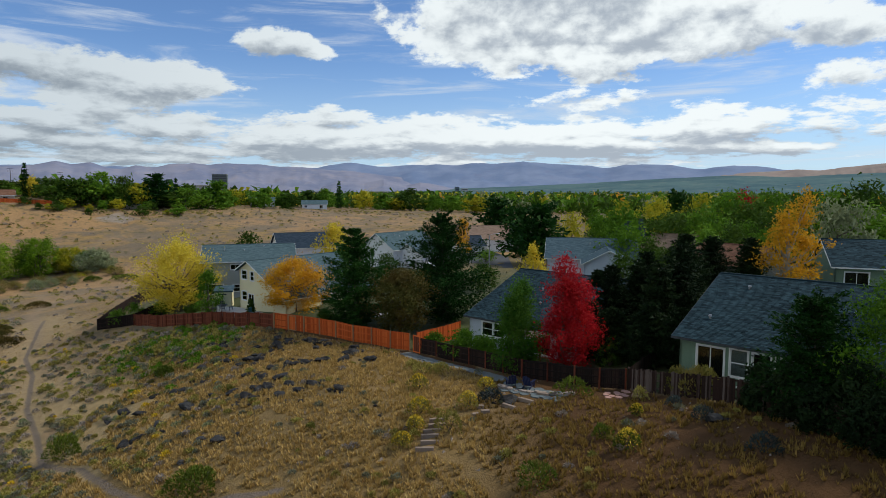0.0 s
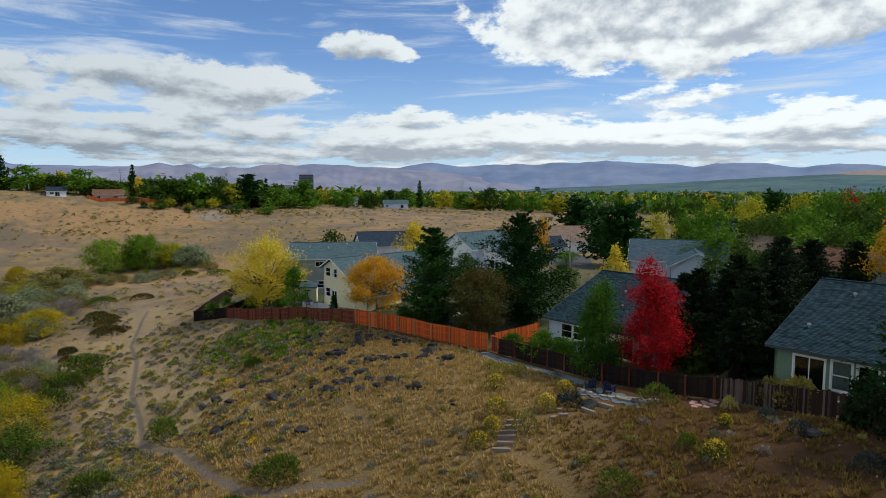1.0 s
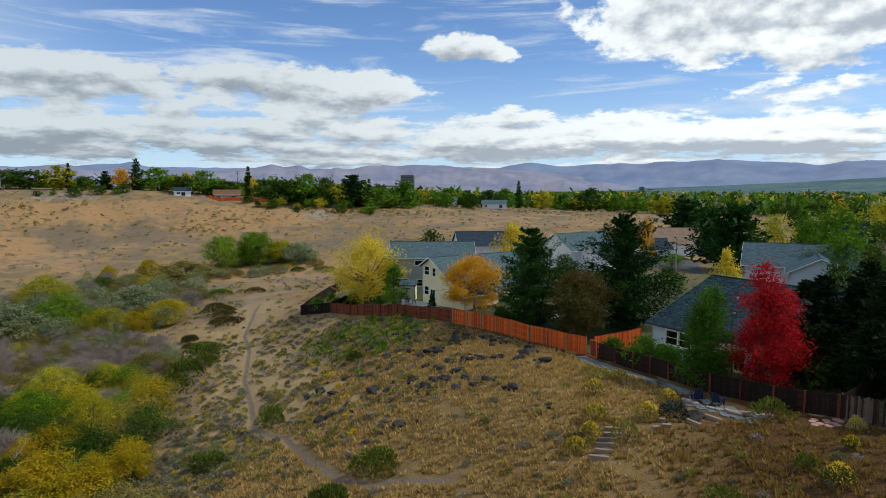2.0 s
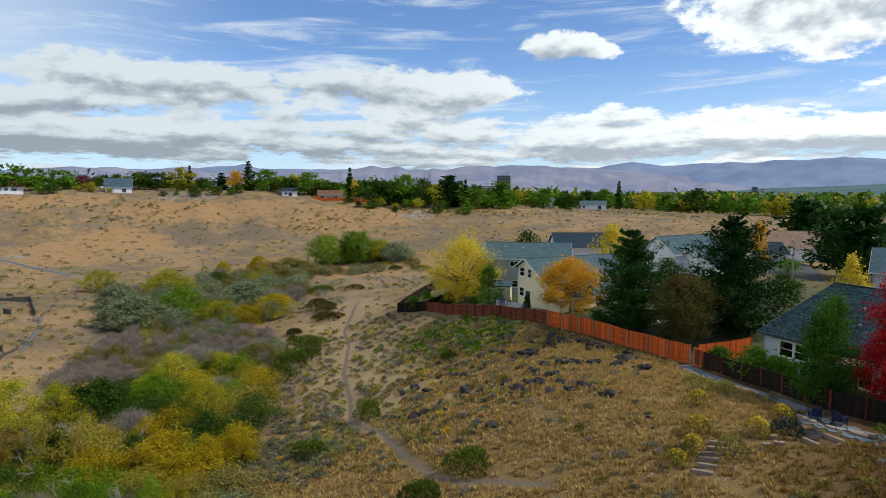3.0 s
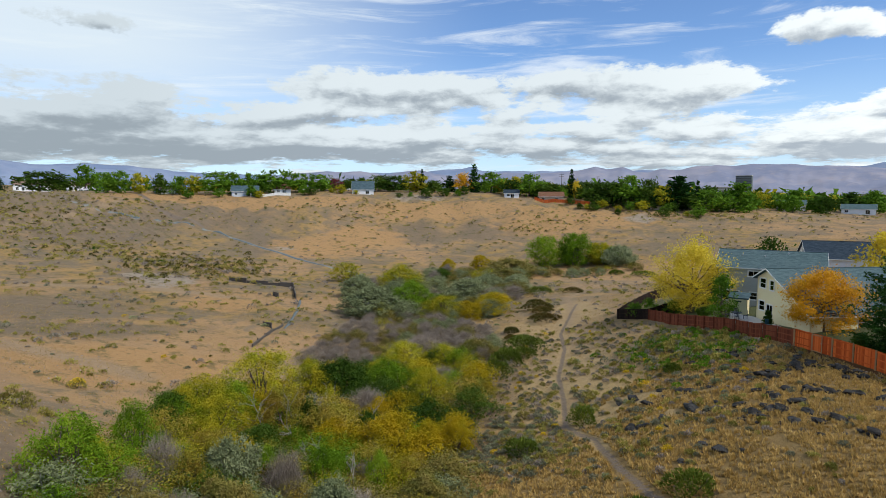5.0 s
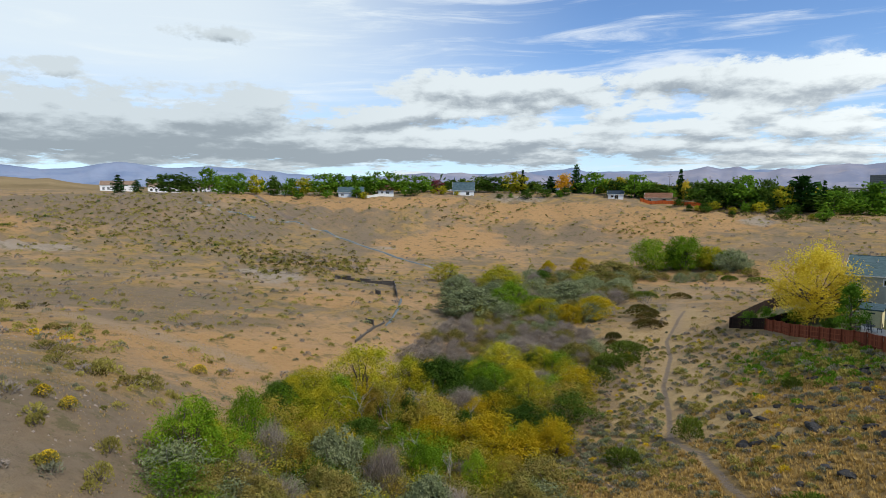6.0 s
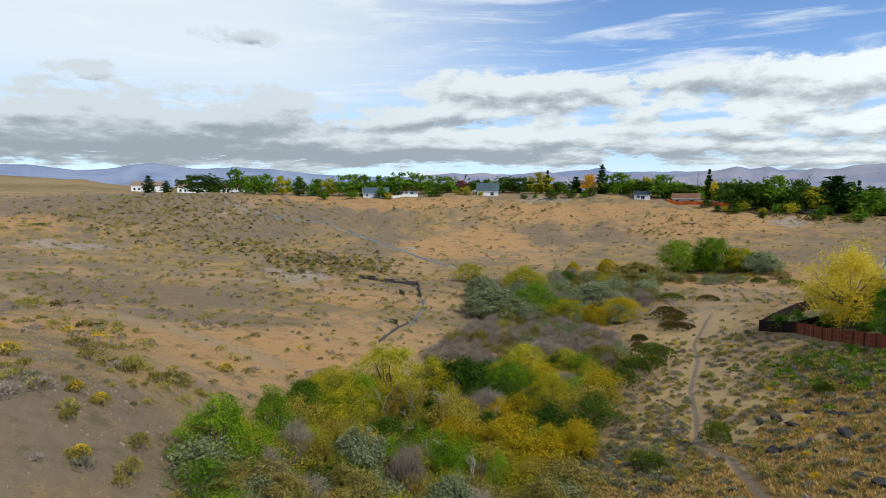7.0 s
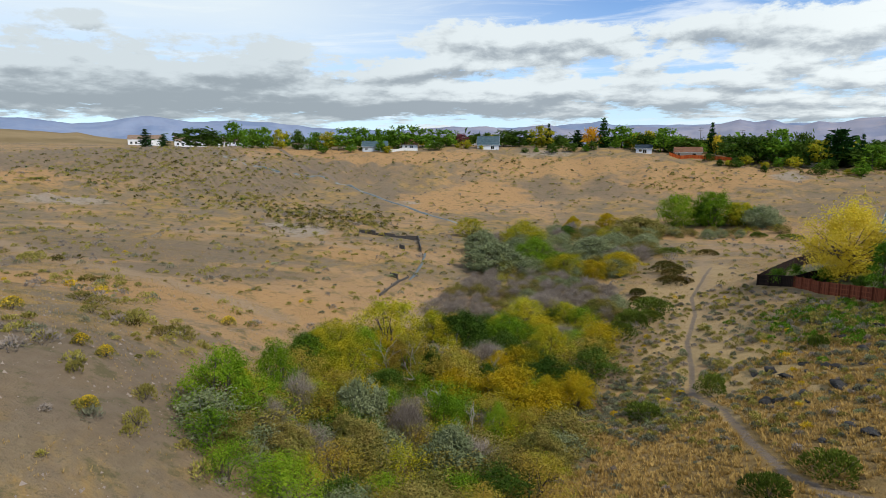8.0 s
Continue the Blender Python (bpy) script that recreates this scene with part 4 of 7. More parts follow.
# ---- houses of the street behind the garden fence ----
house_green = house("single-storey green-sided house with dark slate shingle roof", 16.7, 42.3, -43.8, 17.2, 17, 17.4, 8.6, 2.75, 6.15, 2.75, "siding_green", "shingle_slate",
      front=[("door", 1.2, 3.0, 0.12, 2.2), ("window", 3.4, 4.5, 0.45, 2.3, True), ("window", 4.8, 5.9, 0.4, 2.25), ("window", 6.2, 7.3, 0.45, 2.2, True), ("window", 10, 12, 0.9, 2.1)],
      vents=[(1.2, 2.2), (2.4, 6.6), (9.5, 4.8)], course=0.15, tab=0.34, seed=3, eave="dark_trim")
house_blue = house("single-storey pale blue house with slate shingle roof", 2.7, 60.8, -43.0, 14.9, 12, 18.6, 9.3, 2.7, 6.35, 2.7, "siding_blue", "shingle_slate",
      front=[("window", 1.6, 2.9, 0.85, 2.2), ("window", 3.05, 4.35, 0.85, 2.2), ("door", 7.5, 9.6, 0.1, 2.15), ("window", 10.2, 11.3, 0.7, 2.1)], vents=[(5.0, 5.6), (6.3, 3.2), (6.8, 6.0)], course=0.15, tab=0.34, seed=5, eave="dark_trim")
house_cream = house("two-storey cream-sided house with grey shingle roof", -19.4, 74.5, 50.2, 14.3, 14.5, 10.1, 7.9, 2.45, 6.5, 5.35, "siding_cream", "shingle_grey",
      front=[("window", 5.5, 6.8, 0.8, 2.1), ("window", 9.3, 10.9, 0.5, 2.0)],
      left=[("window", 0.6, 1.8, 4.0, 5.2), ("window", 2.6, 3.4, 3.95, 5.15), ("window", 0.45, 1.6, 1.2, 2.4), ("door", 2.0, 3.2, 0.08, 2.15)], vents=[(5.8, 6.2), (6.0, 5.5), (8.7, 6.6), (3.0, 5.4)], course=0.2, tab=0.42, seed=7)
house_grey = house("two-storey grey-green house with grey shingle roof", -36.6, 92.5, 16, 13.2, 13.5, 11, 5.5, 6.0, 8.0, 6.0, "siding_grey", "shingle_grey",
      front=[("window", 4.0, 5.4, 4.6, 5.4), ("window", 0.7, 2.9, 0.9, 2.4), ("window", 4.3, 5.3, 1.2, 2.3)], vents=[(3, 3.4), (6, 3.2), (9, 4.4)], course=0.22, tab=0.45, seed=9)
house_navy = house("white-gabled house with dark blue shingle roof", -37.5, 140, 24, 12.6, 15, 12, 6, 4.2, 7.2, 4.2, "siding_white", "shingle_dark", left=[("window", 5, 6.4, 4.6, 5.6)], course=0.25, tab=0.5, seed=11)
house_white = house("two-storey white house with grey shingle roof", -9.6, 117.6, 50, 15.0, 13, 9, 4.5, 3.7, 6.5, 3.7, "siding_white", "shingle_grey", front=[("window", 6, 7.2, 1.5, 2.7)], vents=[(4, 3.6), (4.8, 3.0), (7.5, 3.4)], course=0.25, tab=0.5, seed=13)
house_white_wing = house("white garage wing with grey shingle roof", -4.0, 116.0, 50, 15.0, 6, 7, 3.5, 2.8, 4.6, 2.8, "siding_white", "shingle_grey", course=0.25, tab=0.5, seed=14)
house_tan = house("white house with tan shingle roof", 5.4, 164, 8, 13.2, 14, 12, 6, 3.6, 7.0, 3.6, "siding_white", "shingle_tan", left=[("window", 5, 6, 3.9, 4.8)], front=[("window", 2, 3, 1, 2.2)], course=0.3, tab=0.6, seed=15)
house_small_navy = house("white garage with dark blue shingle roof", 4.0, 150, 20, 13.4, 7, 8, 4, 2.9, 5.1, 2.9, "siding_white", "shingle_dark", front=[("door", 1.2, 3.6, 0.1, 2.2)], course=0.3, tab=0.6, seed=17)
house_teal = house("pale house with teal-grey shingle roof", 17.4, 101.6, -12, 15.2, 14.5, 11, 6, 3.7, 6.5, 3.7, "siding_blue", "shingle_teal", front=[("window", 8.5, 9.8, 1.0, 2.2), ("window", 2, 3.2, 1.0, 2.2)], right=[("window", 5, 6, 4.0, 5.0)], vents=[(7, 4), (8, 4.4), (8.6, 3.6)], course=0.22, tab=0.45, seed=19)
house_teal_wing = house("pale garage wing with teal-grey shingle roof", 23.2, 100.6, -102, 15.2, 7.0, 7.5, 3.75, 3.6, 5.6, 3.6, "siding_blue", "shingle_teal", left=[("window", 2.6, 4.8, 0.2, 2.3)], course=0.22, tab=0.45, seed=20)
house_brown = house("dark-walled house with brown shingle roof", 34.5, 87.0, -64, 17.6, 10, 9, 4.5, 2.6, 4.9, 2.6, "siding_grey", "shingle_brown", trim="dark_trim", course=0.22, tab=0.45, seed=21)
house_corner = house("low house with slate shingle roof and shaded porch", 45.5, 70.5, -22, 18.4, 20, 12, 7, 2.9, 5.5, 2.9, "siding_green", "shingle_slate", front=[("window", 1, 3.4, 0.7, 2.2), ("window", 8, 10, 0.9, 2.2)], course=0.2, tab=0.42, seed=23)
house_far_right = house("house with slate shingle roof among trees", 78, 98, -30, 17.5, 14, 12, 6, 3, 6, 3, "siding_blue", "shingle_dark", course=0.3, tab=0.6, seed=25)
house_far_blue = house("white-gabled house with blue-grey roof", 36, 146, -70, 14.5, 12, 9, 4.5, 3, 5.8, 3, "siding_white", "shingle_teal", right=[("window", 4, 5, 3.2, 4.2)], left=[("window", 4, 5, 3.2, 4.2)], course=0.3, tab=0.6, seed=27)
house_ochre = house("tan house with brown roof among pines", 36, 112, -40, 16, 12, 9, 4.5, 3.4, 6.0, 3.4, "siding_tan", "shingle_tan", course=0.3, tab=0.6, seed=29)

# ---- houses on the bench above the bluff ----
RIM_HOUSES = [(-286, 205, 52, 12, 9, 3, 7.4, "siding_white", "shingle_teal", "steep-roofed white house with grey-green roof"), (-321, 150, 62, 14, 9, 3, 6.0, "siding_blue", "shingle_teal", "white house with green-grey roof"),
              (-318, 174, 60, 9, 8, 2.8, 5.6, "siding_white", "shingle_brown", "white house with brown roof"), (-351, 120, 68, 15, 8, 2.8, 3.5, "siding_white", "shingle_tan", "long flat-roofed white house"),
              (-170, 291, 28, 11, 9, 2.8, 5.0, "siding_tan", "shingle_brown", "tan house with low brown roof"), (-204, 270, 36, 13, 9, 2.8, 5.2, "siding_tan", "shingle_brown", "tan house with brown roof and red fence"),
              (-157, 294, 26, 14, 9, 2.8, 5.6, "siding_tan", "shingle_dark", "house with dark blue roof among trees"), (-115, 366, 16, 14, 9, 2.8, 5.2, "siding_white", "shingle_grey", "white house with grey roof"),
              (-86, 374, 12, 15, 9, 2.8, 5.2, "siding_white", "shingle_grey", "low white house with grey roof"), (-222, 262, 38, 8, 7, 2.7, 4.6, "siding_white", "shingle_dark", "small pale house behind trees")]
for i, (hx, hy, ha, hl, hd, he, hr, sd, rf, lab) in enumerate(RIM_HOUSES):
    house(lab, hx, hy, ha, level(hx, hy) - 0.2, hl, hd, hd / 2, he, hr, he, sd, rf, front=[("window", 1.5, 3, 0.9, 2.1), ("door", hl - 4.5, hl - 2.6, 0.1, 2.1)], course=0.5, tab=1.0, seed=40 + 2 * i)
LODGES = [(-640, 62, 30), (-615, 98, 28), (-585, 130, 22)]
for i, (hx, hy, hl) in enumerate(LODGES):
    house("large cream building with tan hip roof", hx, hy, 78, level(hx, hy) - 0.3, hl, 18, 9, 5.5, 9.5, 5.5, "siding_white", "shingle_tan", front=[("window", 2 + 4 * k, 4 + 4 * k, 1.2, 3.4) for k in range(5)], course=0.8, tab=1.6, seed=70 + 2 * i, name="lodge")


# ---- plant kit ----
def tube(V, F, pts, radii, sides=5):
    """A tapered limb along pts, added to the lists V and F."""
    base = len(V)
    for i, (p, r) in enumerate(zip(pts, radii)):
        p = np.asarray(p, float)
        d = np.asarray(pts[min(i + 1, len(pts) - 1)], float) - np.asarray(pts[max(i - 1, 0)], float)
        d = d / (np.linalg.norm(d) + 1e-9)
        a = np.cross(d, (0.3, 0.9, 0.2))
        a = a / (np.linalg.norm(a) + 1e-9)
        b = np.cross(d, a)
        for k in range(sides):
            t = math.tau * k / sides
            V.append(tuple(p + r * (math.cos(t) * a + math.sin(t) * b)))
    for i in range(len(pts) - 1):
        for k in range(sides):
            q = (k + 1) % sides
            F.append((base + i * sides + k, base + i * sides + q, base + (i + 1) * sides + q, base + (i + 1) * sides + k))


def leaves(C, size, rs, up=0.4, long=1.5, along=None, face=None):
    """A three-cornered leaf at every centre in C; along: the way that each one points; face: the way that it looks, about."""
    n = len(C)
    a = rs.normal(size=(n, 3)) if along is None else along + 0.35 * rs.normal(size=(n, 3))
    a /= np.linalg.norm(a, axis=1)[:, None]
    b = np.cross(a, (rs.normal(size=(n, 3)) + (0, 0, up)) if face is None else face + 0.42 * rs.normal(size=(n, 3)))
    b /= np.linalg.norm(b, axis=1)[:, None] + 1e-9
    s = (size * rs.uniform(0.6, 1.35, n))[:, None]
    c = np.cross(a, b) * s * 0.12
    V = np.stack([C - a * s * long * 0.5 - b * s * 0.30, C - a * s * long * 0.35 + b * s * 0.50 + c, C + a * s * long * 0.62], 1).reshape(-1, 3)
    return V, np.arange(3 * n).reshape(n, 3)


SHAPES = {
    "round": lambda h: math.sqrt(max(0.0, 1 - (2 * h - 0.95) ** 2 / 1.15)),
    "dome": lambda h: math.sqrt(max(0.0, 1 - h * h)) * (0.55 + 0.45 * min(1, h * 3)),
    "column": lambda h: max(0.0, min(1.0, 0.55 + 1.6 * h) * min(1.0, (1.02 - h) * 2.2)),
    "vase": lambda h: math.sqrt(max(0.0, 1 - ((h - 0.42) / 0.6) ** 2)),
    "cone": lambda h: (1 - h) ** 0.75,
    "flame": lambda h: max(0.0, min(1.0, 0.5 + 1.5 * h) * (1 - h) ** 0.55 * 1.25),
}


def crown_points(shape, height, width, low, clumps, per, rs, spread=0.13, hollow=0.45, tops=1):
    """Centres of leaves, gathered in clumps under an uneven outline; also the clump centres."""
    env = SHAPES[shape]
    ph, C, centres = rs.uniform(0, 6, 3), [], []
    shift = [rs.normal(size=2) * width * 0.13 * (tops > 1) for _ in range(tops)]
    drop = [1.0] + [rs.uniform(0.78, 0.95) for _ in range(tops - 1)]
    for i in range(clumps):
        h = rs.rand() ** 0.85
        a = rs.uniform(0, math.tau)
        k = i % tops
        wob = 1 + 0.22 * math.sin(3 * a + ph[0] + 4 * h) + 0.16 * math.sin(5 * a + ph[1] - 7 * h)
        r = 0.5 * width * env(h) * wob * (rs.rand() ** hollow) * (0.72 if tops > 1 else 1)
        z = low + (height - low) * h * drop[k] * (0.93 + 0.09 * math.sin(2 * a + ph[2]))
        centres.append((r * math.cos(a) + shift[k][0], r * math.sin(a) + shift[k][1], z))
    centres = np.array(centres)
    s = spread * width * rs.uniform(0.6, 1.25, (clumps, 1, 1))
    C = centres[:, None, :] + rs.normal(size=(clumps, per, 3)) * s * np.array([0.62, 0.62, 0.5])
    C = C.reshape(-1, 3)
    C[:, 2] = np.maximum(C[:, 2], 0.05)
    return C, centres


def broadleaf(name, label, x, y, height, width, leaf, shape="round", low=0.25, clumps=70, per=34, size=0.2, bark="bark", stems=1, seed=0, spread=0.13, hollow=0.45, limbs=12, tops=1, category="tree", z=None, group=""):
    rs = np.random.RandomState(seed + 1000)
    t = thing(name, x, y, (level(x, y) if z is None else z) - 0.05, rs.uniform(0, 360), label, category, group)
    C, centres = crown_points(shape, height, width, low * height, clumps, per, rs, spread, hollow, tops)
    out = C - np.repeat(centres, per, 0)
    wide = C - (0, 0, 0.45 * height)
    out = out / (np.linalg.norm(out, axis=1)[:, None] + 1e-6) + 0.8 * wide / (np.linalg.norm(wide, axis=1)[:, None] + 1e-6)
    V, F = leaves(C, size, rs, face=out / (np.linalg.norm(out, axis=1)[:, None] + 1e-6))
    part_mesh("crown", fast_mesh("crown", V, F, MAT[leaf]), t)
    V, F = [], []
    r0 = 0.022 * height + 0.03
    if stems == 1:
        top = height * (0.8 if shape in ("column", "cone", "flame") else 0.62)
        pts = [(0.1 * math.sin(3 * s + seed) * s, 0.1 * math.cos(2 * s + seed) * s, top * s) for s in np.linspace(0, 1, 6)]
        tube(V, F, pts, [r0 * (1.25 - 1.05 * s) for s in np.linspace(0, 1, 6)], 7)
        for c in centres[np.argsort(-np.hypot(centres[:, 0], centres[:, 1]))][:limbs * 2:2]:
            z0 = max(0.15 * height, min(top * 0.95, c[2] * rs.uniform(0.45, 0.7)))
            p0 = np.array((0.05, 0.05, z0))
            mid = p0 * 0.5 + c * 0.5 + (0, 0, -0.04 * height)
            tube(V, F, [p0, mid, c], [r0 * 0.42, r0 * 0.25, r0 * 0.06], 4)
    else:
        for c in centres[rs.permutation(len(centres))][:stems * 2]:
            p0 = np.array((rs.normal() * 0.12 * width * 0.5, rs.normal() * 0.12 * width * 0.5, 0))
            mid = p0 * 0.45 + c * 0.55 + np.array((rs.normal() * 0.2, rs.normal() * 0.2, 0.1 * height))
            tube(V, F, [p0, mid, c * (1, 1, 1.02)], [r0 * 0.6, r0 * 0.35, r0 * 0.08], 4)
    part_mesh("trunk", fast_mesh("trunk", V, F, MAT[bark], True), t)
    return t


def conifer(name, label, x, y, height, width, leaf, low=0.06, whorls=20, arms=7, seed=0, rise=-0.12, ragged=0.25, size=0.3, per=14, power=0.8, z=None, group=""):
    rs = np.random.RandomState(seed + 2000)
    t = thing(name, x, y, (level(x, y) if z is None else z) - 0.05, rs.uniform(0, 360), label, "tree", group)
    C, A, V, F = [], [], [], []
    lean = rs.normal(size=2) * 0.015 * height
    tube(V, F, [(lean[0] * s, lean[1] * s, height * 0.99 * s) for s in np.linspace(0, 1, 5)], [(0.02 * height + 0.02) * (1.05 - s) for s in np.linspace(0, 1, 5)], 6)
    for j in range(whorls):
        h = low + (1 - low) * (j + rs.uniform(-0.3, 0.3)) / whorls
        h = min(max(h, low), 0.985)
        reach = 0.5 * width * (1 - h) ** power * (0.5 + 0.5 * min(1, h * 5)) + 0.12
        for k in range(arms):
            a = math.tau * (k + rs.rand()) / arms
            L = reach * (1 + rs.normal() * ragged)
            d = np.array((math.cos(a), math.sin(a), rise + rs.normal() * 0.12 + 0.35 * h))
            p0 = np.array((lean[0] * h, lean[1] * h, height * h))
            n = max(4, int(per * (0.45 + L / max(0.1, width * 0.5))))
            s = rs.uniform(0.15, 1, n)
            P = p0 + d * (L * s)[:, None]
            P[:, 2] += 0.10 * L * s * s
            wide = (0.16 * L * (1.1 - 0.6 * s))[:, None]
            C.append(P + rs.normal(size=(n, 3)) * wide * np.array((1, 1, 0.45)))
            A.append(np.tile(d, (n, 1)) * 0.9 + rs.normal(size=(n, 3)) * 0.5)
            if k % 2 == 0:
                tube(V, F, [p0, p0 + d * L * 0.8], [0.006 * height, 0.004], 3)
    C, A = np.concatenate(C), np.concatenate(A)
    LV, LF = leaves(C, size, rs, 0.6, 1.7, A)
    part_mesh("crown", fast_mesh("crown", LV, LF, MAT[leaf]), t)
    part_mesh("trunk", fast_mesh("trunk", V, F, MAT["bark"], True), t)
    return t


def again(ob, x, y, grow_xy, grow_z, turn, label=""):
    """A copy of a plant, set on the ground and grown to size."""
    c = copy_thing(ob, pose(x, y, level(x, y) - 0.08, 0, 0, turn) @ Matrix.Diagonal((grow_xy, grow_xy, grow_z, 1)))
    return tagged(c, label)


# ---- garden trees along the fence ----
conifer("pine_tree", "dark green pine with ragged crown behind the orange fence", -10.0, 69.3, 11.6, 8.8, "leaf_pine", 0.03, 21, 9, 1, 0.12, 0.34, 0.17, 130, 0.72)
conifer("pine_tree", "tall dark green pine with broad ragged crown", 0.2, 72.0, 12.8, 11.0, "leaf_pine", 0.03, 22, 9, 2, 0.12, 0.36, 0.18, 130, 0.66)
broadleaf("maple_tree", "bronze-green maple turning to autumn colour", -4.7, 65.8, 7.2, 6.3, "leaf_bronze", "round", 0.15, 150, 80, 0.17, seed=3)
broadleaf("orange_tree", "spreading autumn tree with orange-gold leaves and bare upper twigs", -18.5, 75.8, 6.6, 8.8, "leaf_orange", "vase", 0.08, 160, 85, 0.15, seed=4, spread=0.09, limbs=30, hollow=0.5)
broadleaf("locust_tree", "tall airy tree with bright yellow autumn leaves", -40.2, 91.9, 11.2, 11.6, "leaf_yellow", "round", 0.06, 170, 95, 0.19, "bark", seed=5, spread=0.11, limbs=24)
broadleaf("pear_tree", "narrow green tree beside the patio", -31.9, 82.0, 6.9, 4.0, "leaf_green", "flame", 0.08, 70, 46, 0.17, seed=6)
broadleaf("poplar_tree", "narrow upright green poplar by the blue house", 5.9, 51.9, 8.2, 4.5, "leaf_poplar", "flame", 0.02, 200, 85, 0.13, seed=7, tops=3, spread=0.15)
broadleaf("red_maple", "vivid red autumn maple with several tops", 9.9, 49.7, 9.6, 6.4, "leaf_red", "flame", 0.10, 210, 80, 0.13, seed=8, tops=3, spread=0.10)
broadleaf("aspen_tree", "small yellow aspen behind the slate roof", 11.7, 79.1, 7.9, 3.8, "leaf_yellow", "flame", 0.2, 50, 40, 0.2, "pale_bark", seed=9)
broadleaf("cottonwood_tree", "tall orange-yellow tree with bare branch tips", 38.4, 67.9, 11.8, 6.6, "leaf_orange", "column", 0.08, 110, 44, 0.2, "pale_bark", seed=10, limbs=26, hollow=0.4, tops=2)
# the shade on these spruces comes from their needle colour
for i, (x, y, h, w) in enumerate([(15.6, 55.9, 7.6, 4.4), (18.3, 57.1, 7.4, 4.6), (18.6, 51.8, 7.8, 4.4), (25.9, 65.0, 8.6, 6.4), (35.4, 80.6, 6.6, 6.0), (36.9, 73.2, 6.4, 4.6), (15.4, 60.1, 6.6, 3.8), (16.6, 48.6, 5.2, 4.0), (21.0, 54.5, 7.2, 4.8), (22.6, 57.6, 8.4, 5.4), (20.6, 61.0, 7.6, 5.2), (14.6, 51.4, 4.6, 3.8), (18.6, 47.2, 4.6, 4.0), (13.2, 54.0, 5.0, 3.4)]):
    conifer("spruce_tree", "dense spruce with shade painted into its dark needles", x, y, h, w, "leaf_shaded", 0.0, 26, 9, 20 + i, 0.0, 0.24, 0.18, 44, 0.66)
conifer("pine_tree", "dark pine in front of the green house", 20.2, 32.6, 6.4, 5.2, "leaf_pine", 0.02, 22, 9, 31, 0.1, 0.3, 0.14, 60, 0.5)
# trees out of view, added to throw shade over the garden
for i, (x, y, h, w) in enumerate([(28.5, 23.5, 11, 8), (30.5, 31.0, 11.5, 8), (34.0, 40.0, 10.5, 7), (26.5, 16.5, 10, 7)]):
    broadleaf("shade_tree", "unseen dark green tree added to shade the garden", x, y, h, w, "leaf_deep", "round", 0.1, 110, 60, 0.2, seed=90 + i)
broadleaf("willow_tree", "leafy green tree at the garden edge", 23.2, 30.4, 7.6, 5.2, "leaf_green", "round", 0.1, 110, 60, 0.14, seed=32)
# junipers in the same needle colour, shade included
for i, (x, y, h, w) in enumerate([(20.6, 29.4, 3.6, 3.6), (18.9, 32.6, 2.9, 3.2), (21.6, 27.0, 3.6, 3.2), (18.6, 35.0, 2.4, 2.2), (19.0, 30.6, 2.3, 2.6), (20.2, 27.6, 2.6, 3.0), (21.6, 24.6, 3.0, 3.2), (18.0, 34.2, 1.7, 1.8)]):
    broadleaf("juniper_bush", "dark juniper bush against the fence, shade in its colour", x, y, h, w, "leaf_shaded", "dome", 0.0, 60, 60, 0.14, seed=33 + i, stems=5, category="bush")
for i, (x, y, h, w) in enumerate([(2.0, 57.0, 2.5, 4.4), (-0.9, 59.7, 1.9, 2.6), (3.9, 55.2, 2.2, 2.8)]):
    broadleaf("sumac_bush", "spreading bright green bush leaning over the fence", x, y, h, w, "leaf_green", "dome", 0.15, 50, 44, 0.15, seed=40 + i, stems=6, category="bush")
for i, (x, y, h, w) in enumerate([(-46.5, 91.0, 2.6, 3.6), (-49.5, 91.6, 2.2, 3.6), (-43.5, 92.6, 2.0, 3.0), (-36.5, 88.0, 1.4, 2.2), (-13.8, 70.6, 1.6, 2.4), (14.0, 50.6, 2.6, 2.6)]):
    broadleaf("garden_bush", "green garden bush inside the fence", x, y, h, w, "leaf_green" if i < 3 else "leaf_deep", "dome", 0.0, 40, 40, 0.16, seed=50 + i, stems=5, category="bush")
conifer("arborvitae", "small narrow evergreen beside the patio door", -24.4, 76.6, 2.3, 1.0, "leaf_deep", 0.0, 14, 6, 61, 0.3, 0.1, 0.16, 10)

# ---- trees of the neighbourhood, grown from a few grown stocks ----
STOCK = {}
for i, (key, leaf, shape) in enumerate([("g", "leaf_green", "round"), ("g2", "leaf_green", "dome"), ("d", "leaf_deep", "round"), ("d2", "leaf_deep", "dome"), ("l", "leaf_lime", "round"), ("y", "leaf_yellow", "flame"), ("o", "leaf_orange", "flame"),
                                        ("p", "leaf_plum", "round"), ("s", "leaf_teal", "round"), ("r", "leaf_red", "round")]):
    STOCK[key] = broadleaf("shade_tree", "leafy tree", 60 + 9 * i, -300, 10, 10, leaf, shape, 0.12, 80, 24, 0.42, seed=100 + i, limbs=8, z=0)
STOCK["c"] = conifer("conifer_tree", "dark narrow conifer", 160, -300, 10, 5, "leaf_pine", 0.02, 18, 7, 120, -0.1, 0.16, 0.36, 12, z=0)
STOCK["pine"] = conifer("conifer_tree", "dark broad pine", 170, -300, 10, 8.5, "leaf_pine", 0.1, 18, 8, 121, 0.1, 0.34, 0.5, 16, 0.55, z=0)
STOCK["b"] = conifer("conifer_tree", "blue spruce", 180, -300, 10, 5.5, "leaf_blue", 0.0, 18, 7, 122, -0.1, 0.16, 0.36, 12, z=0)
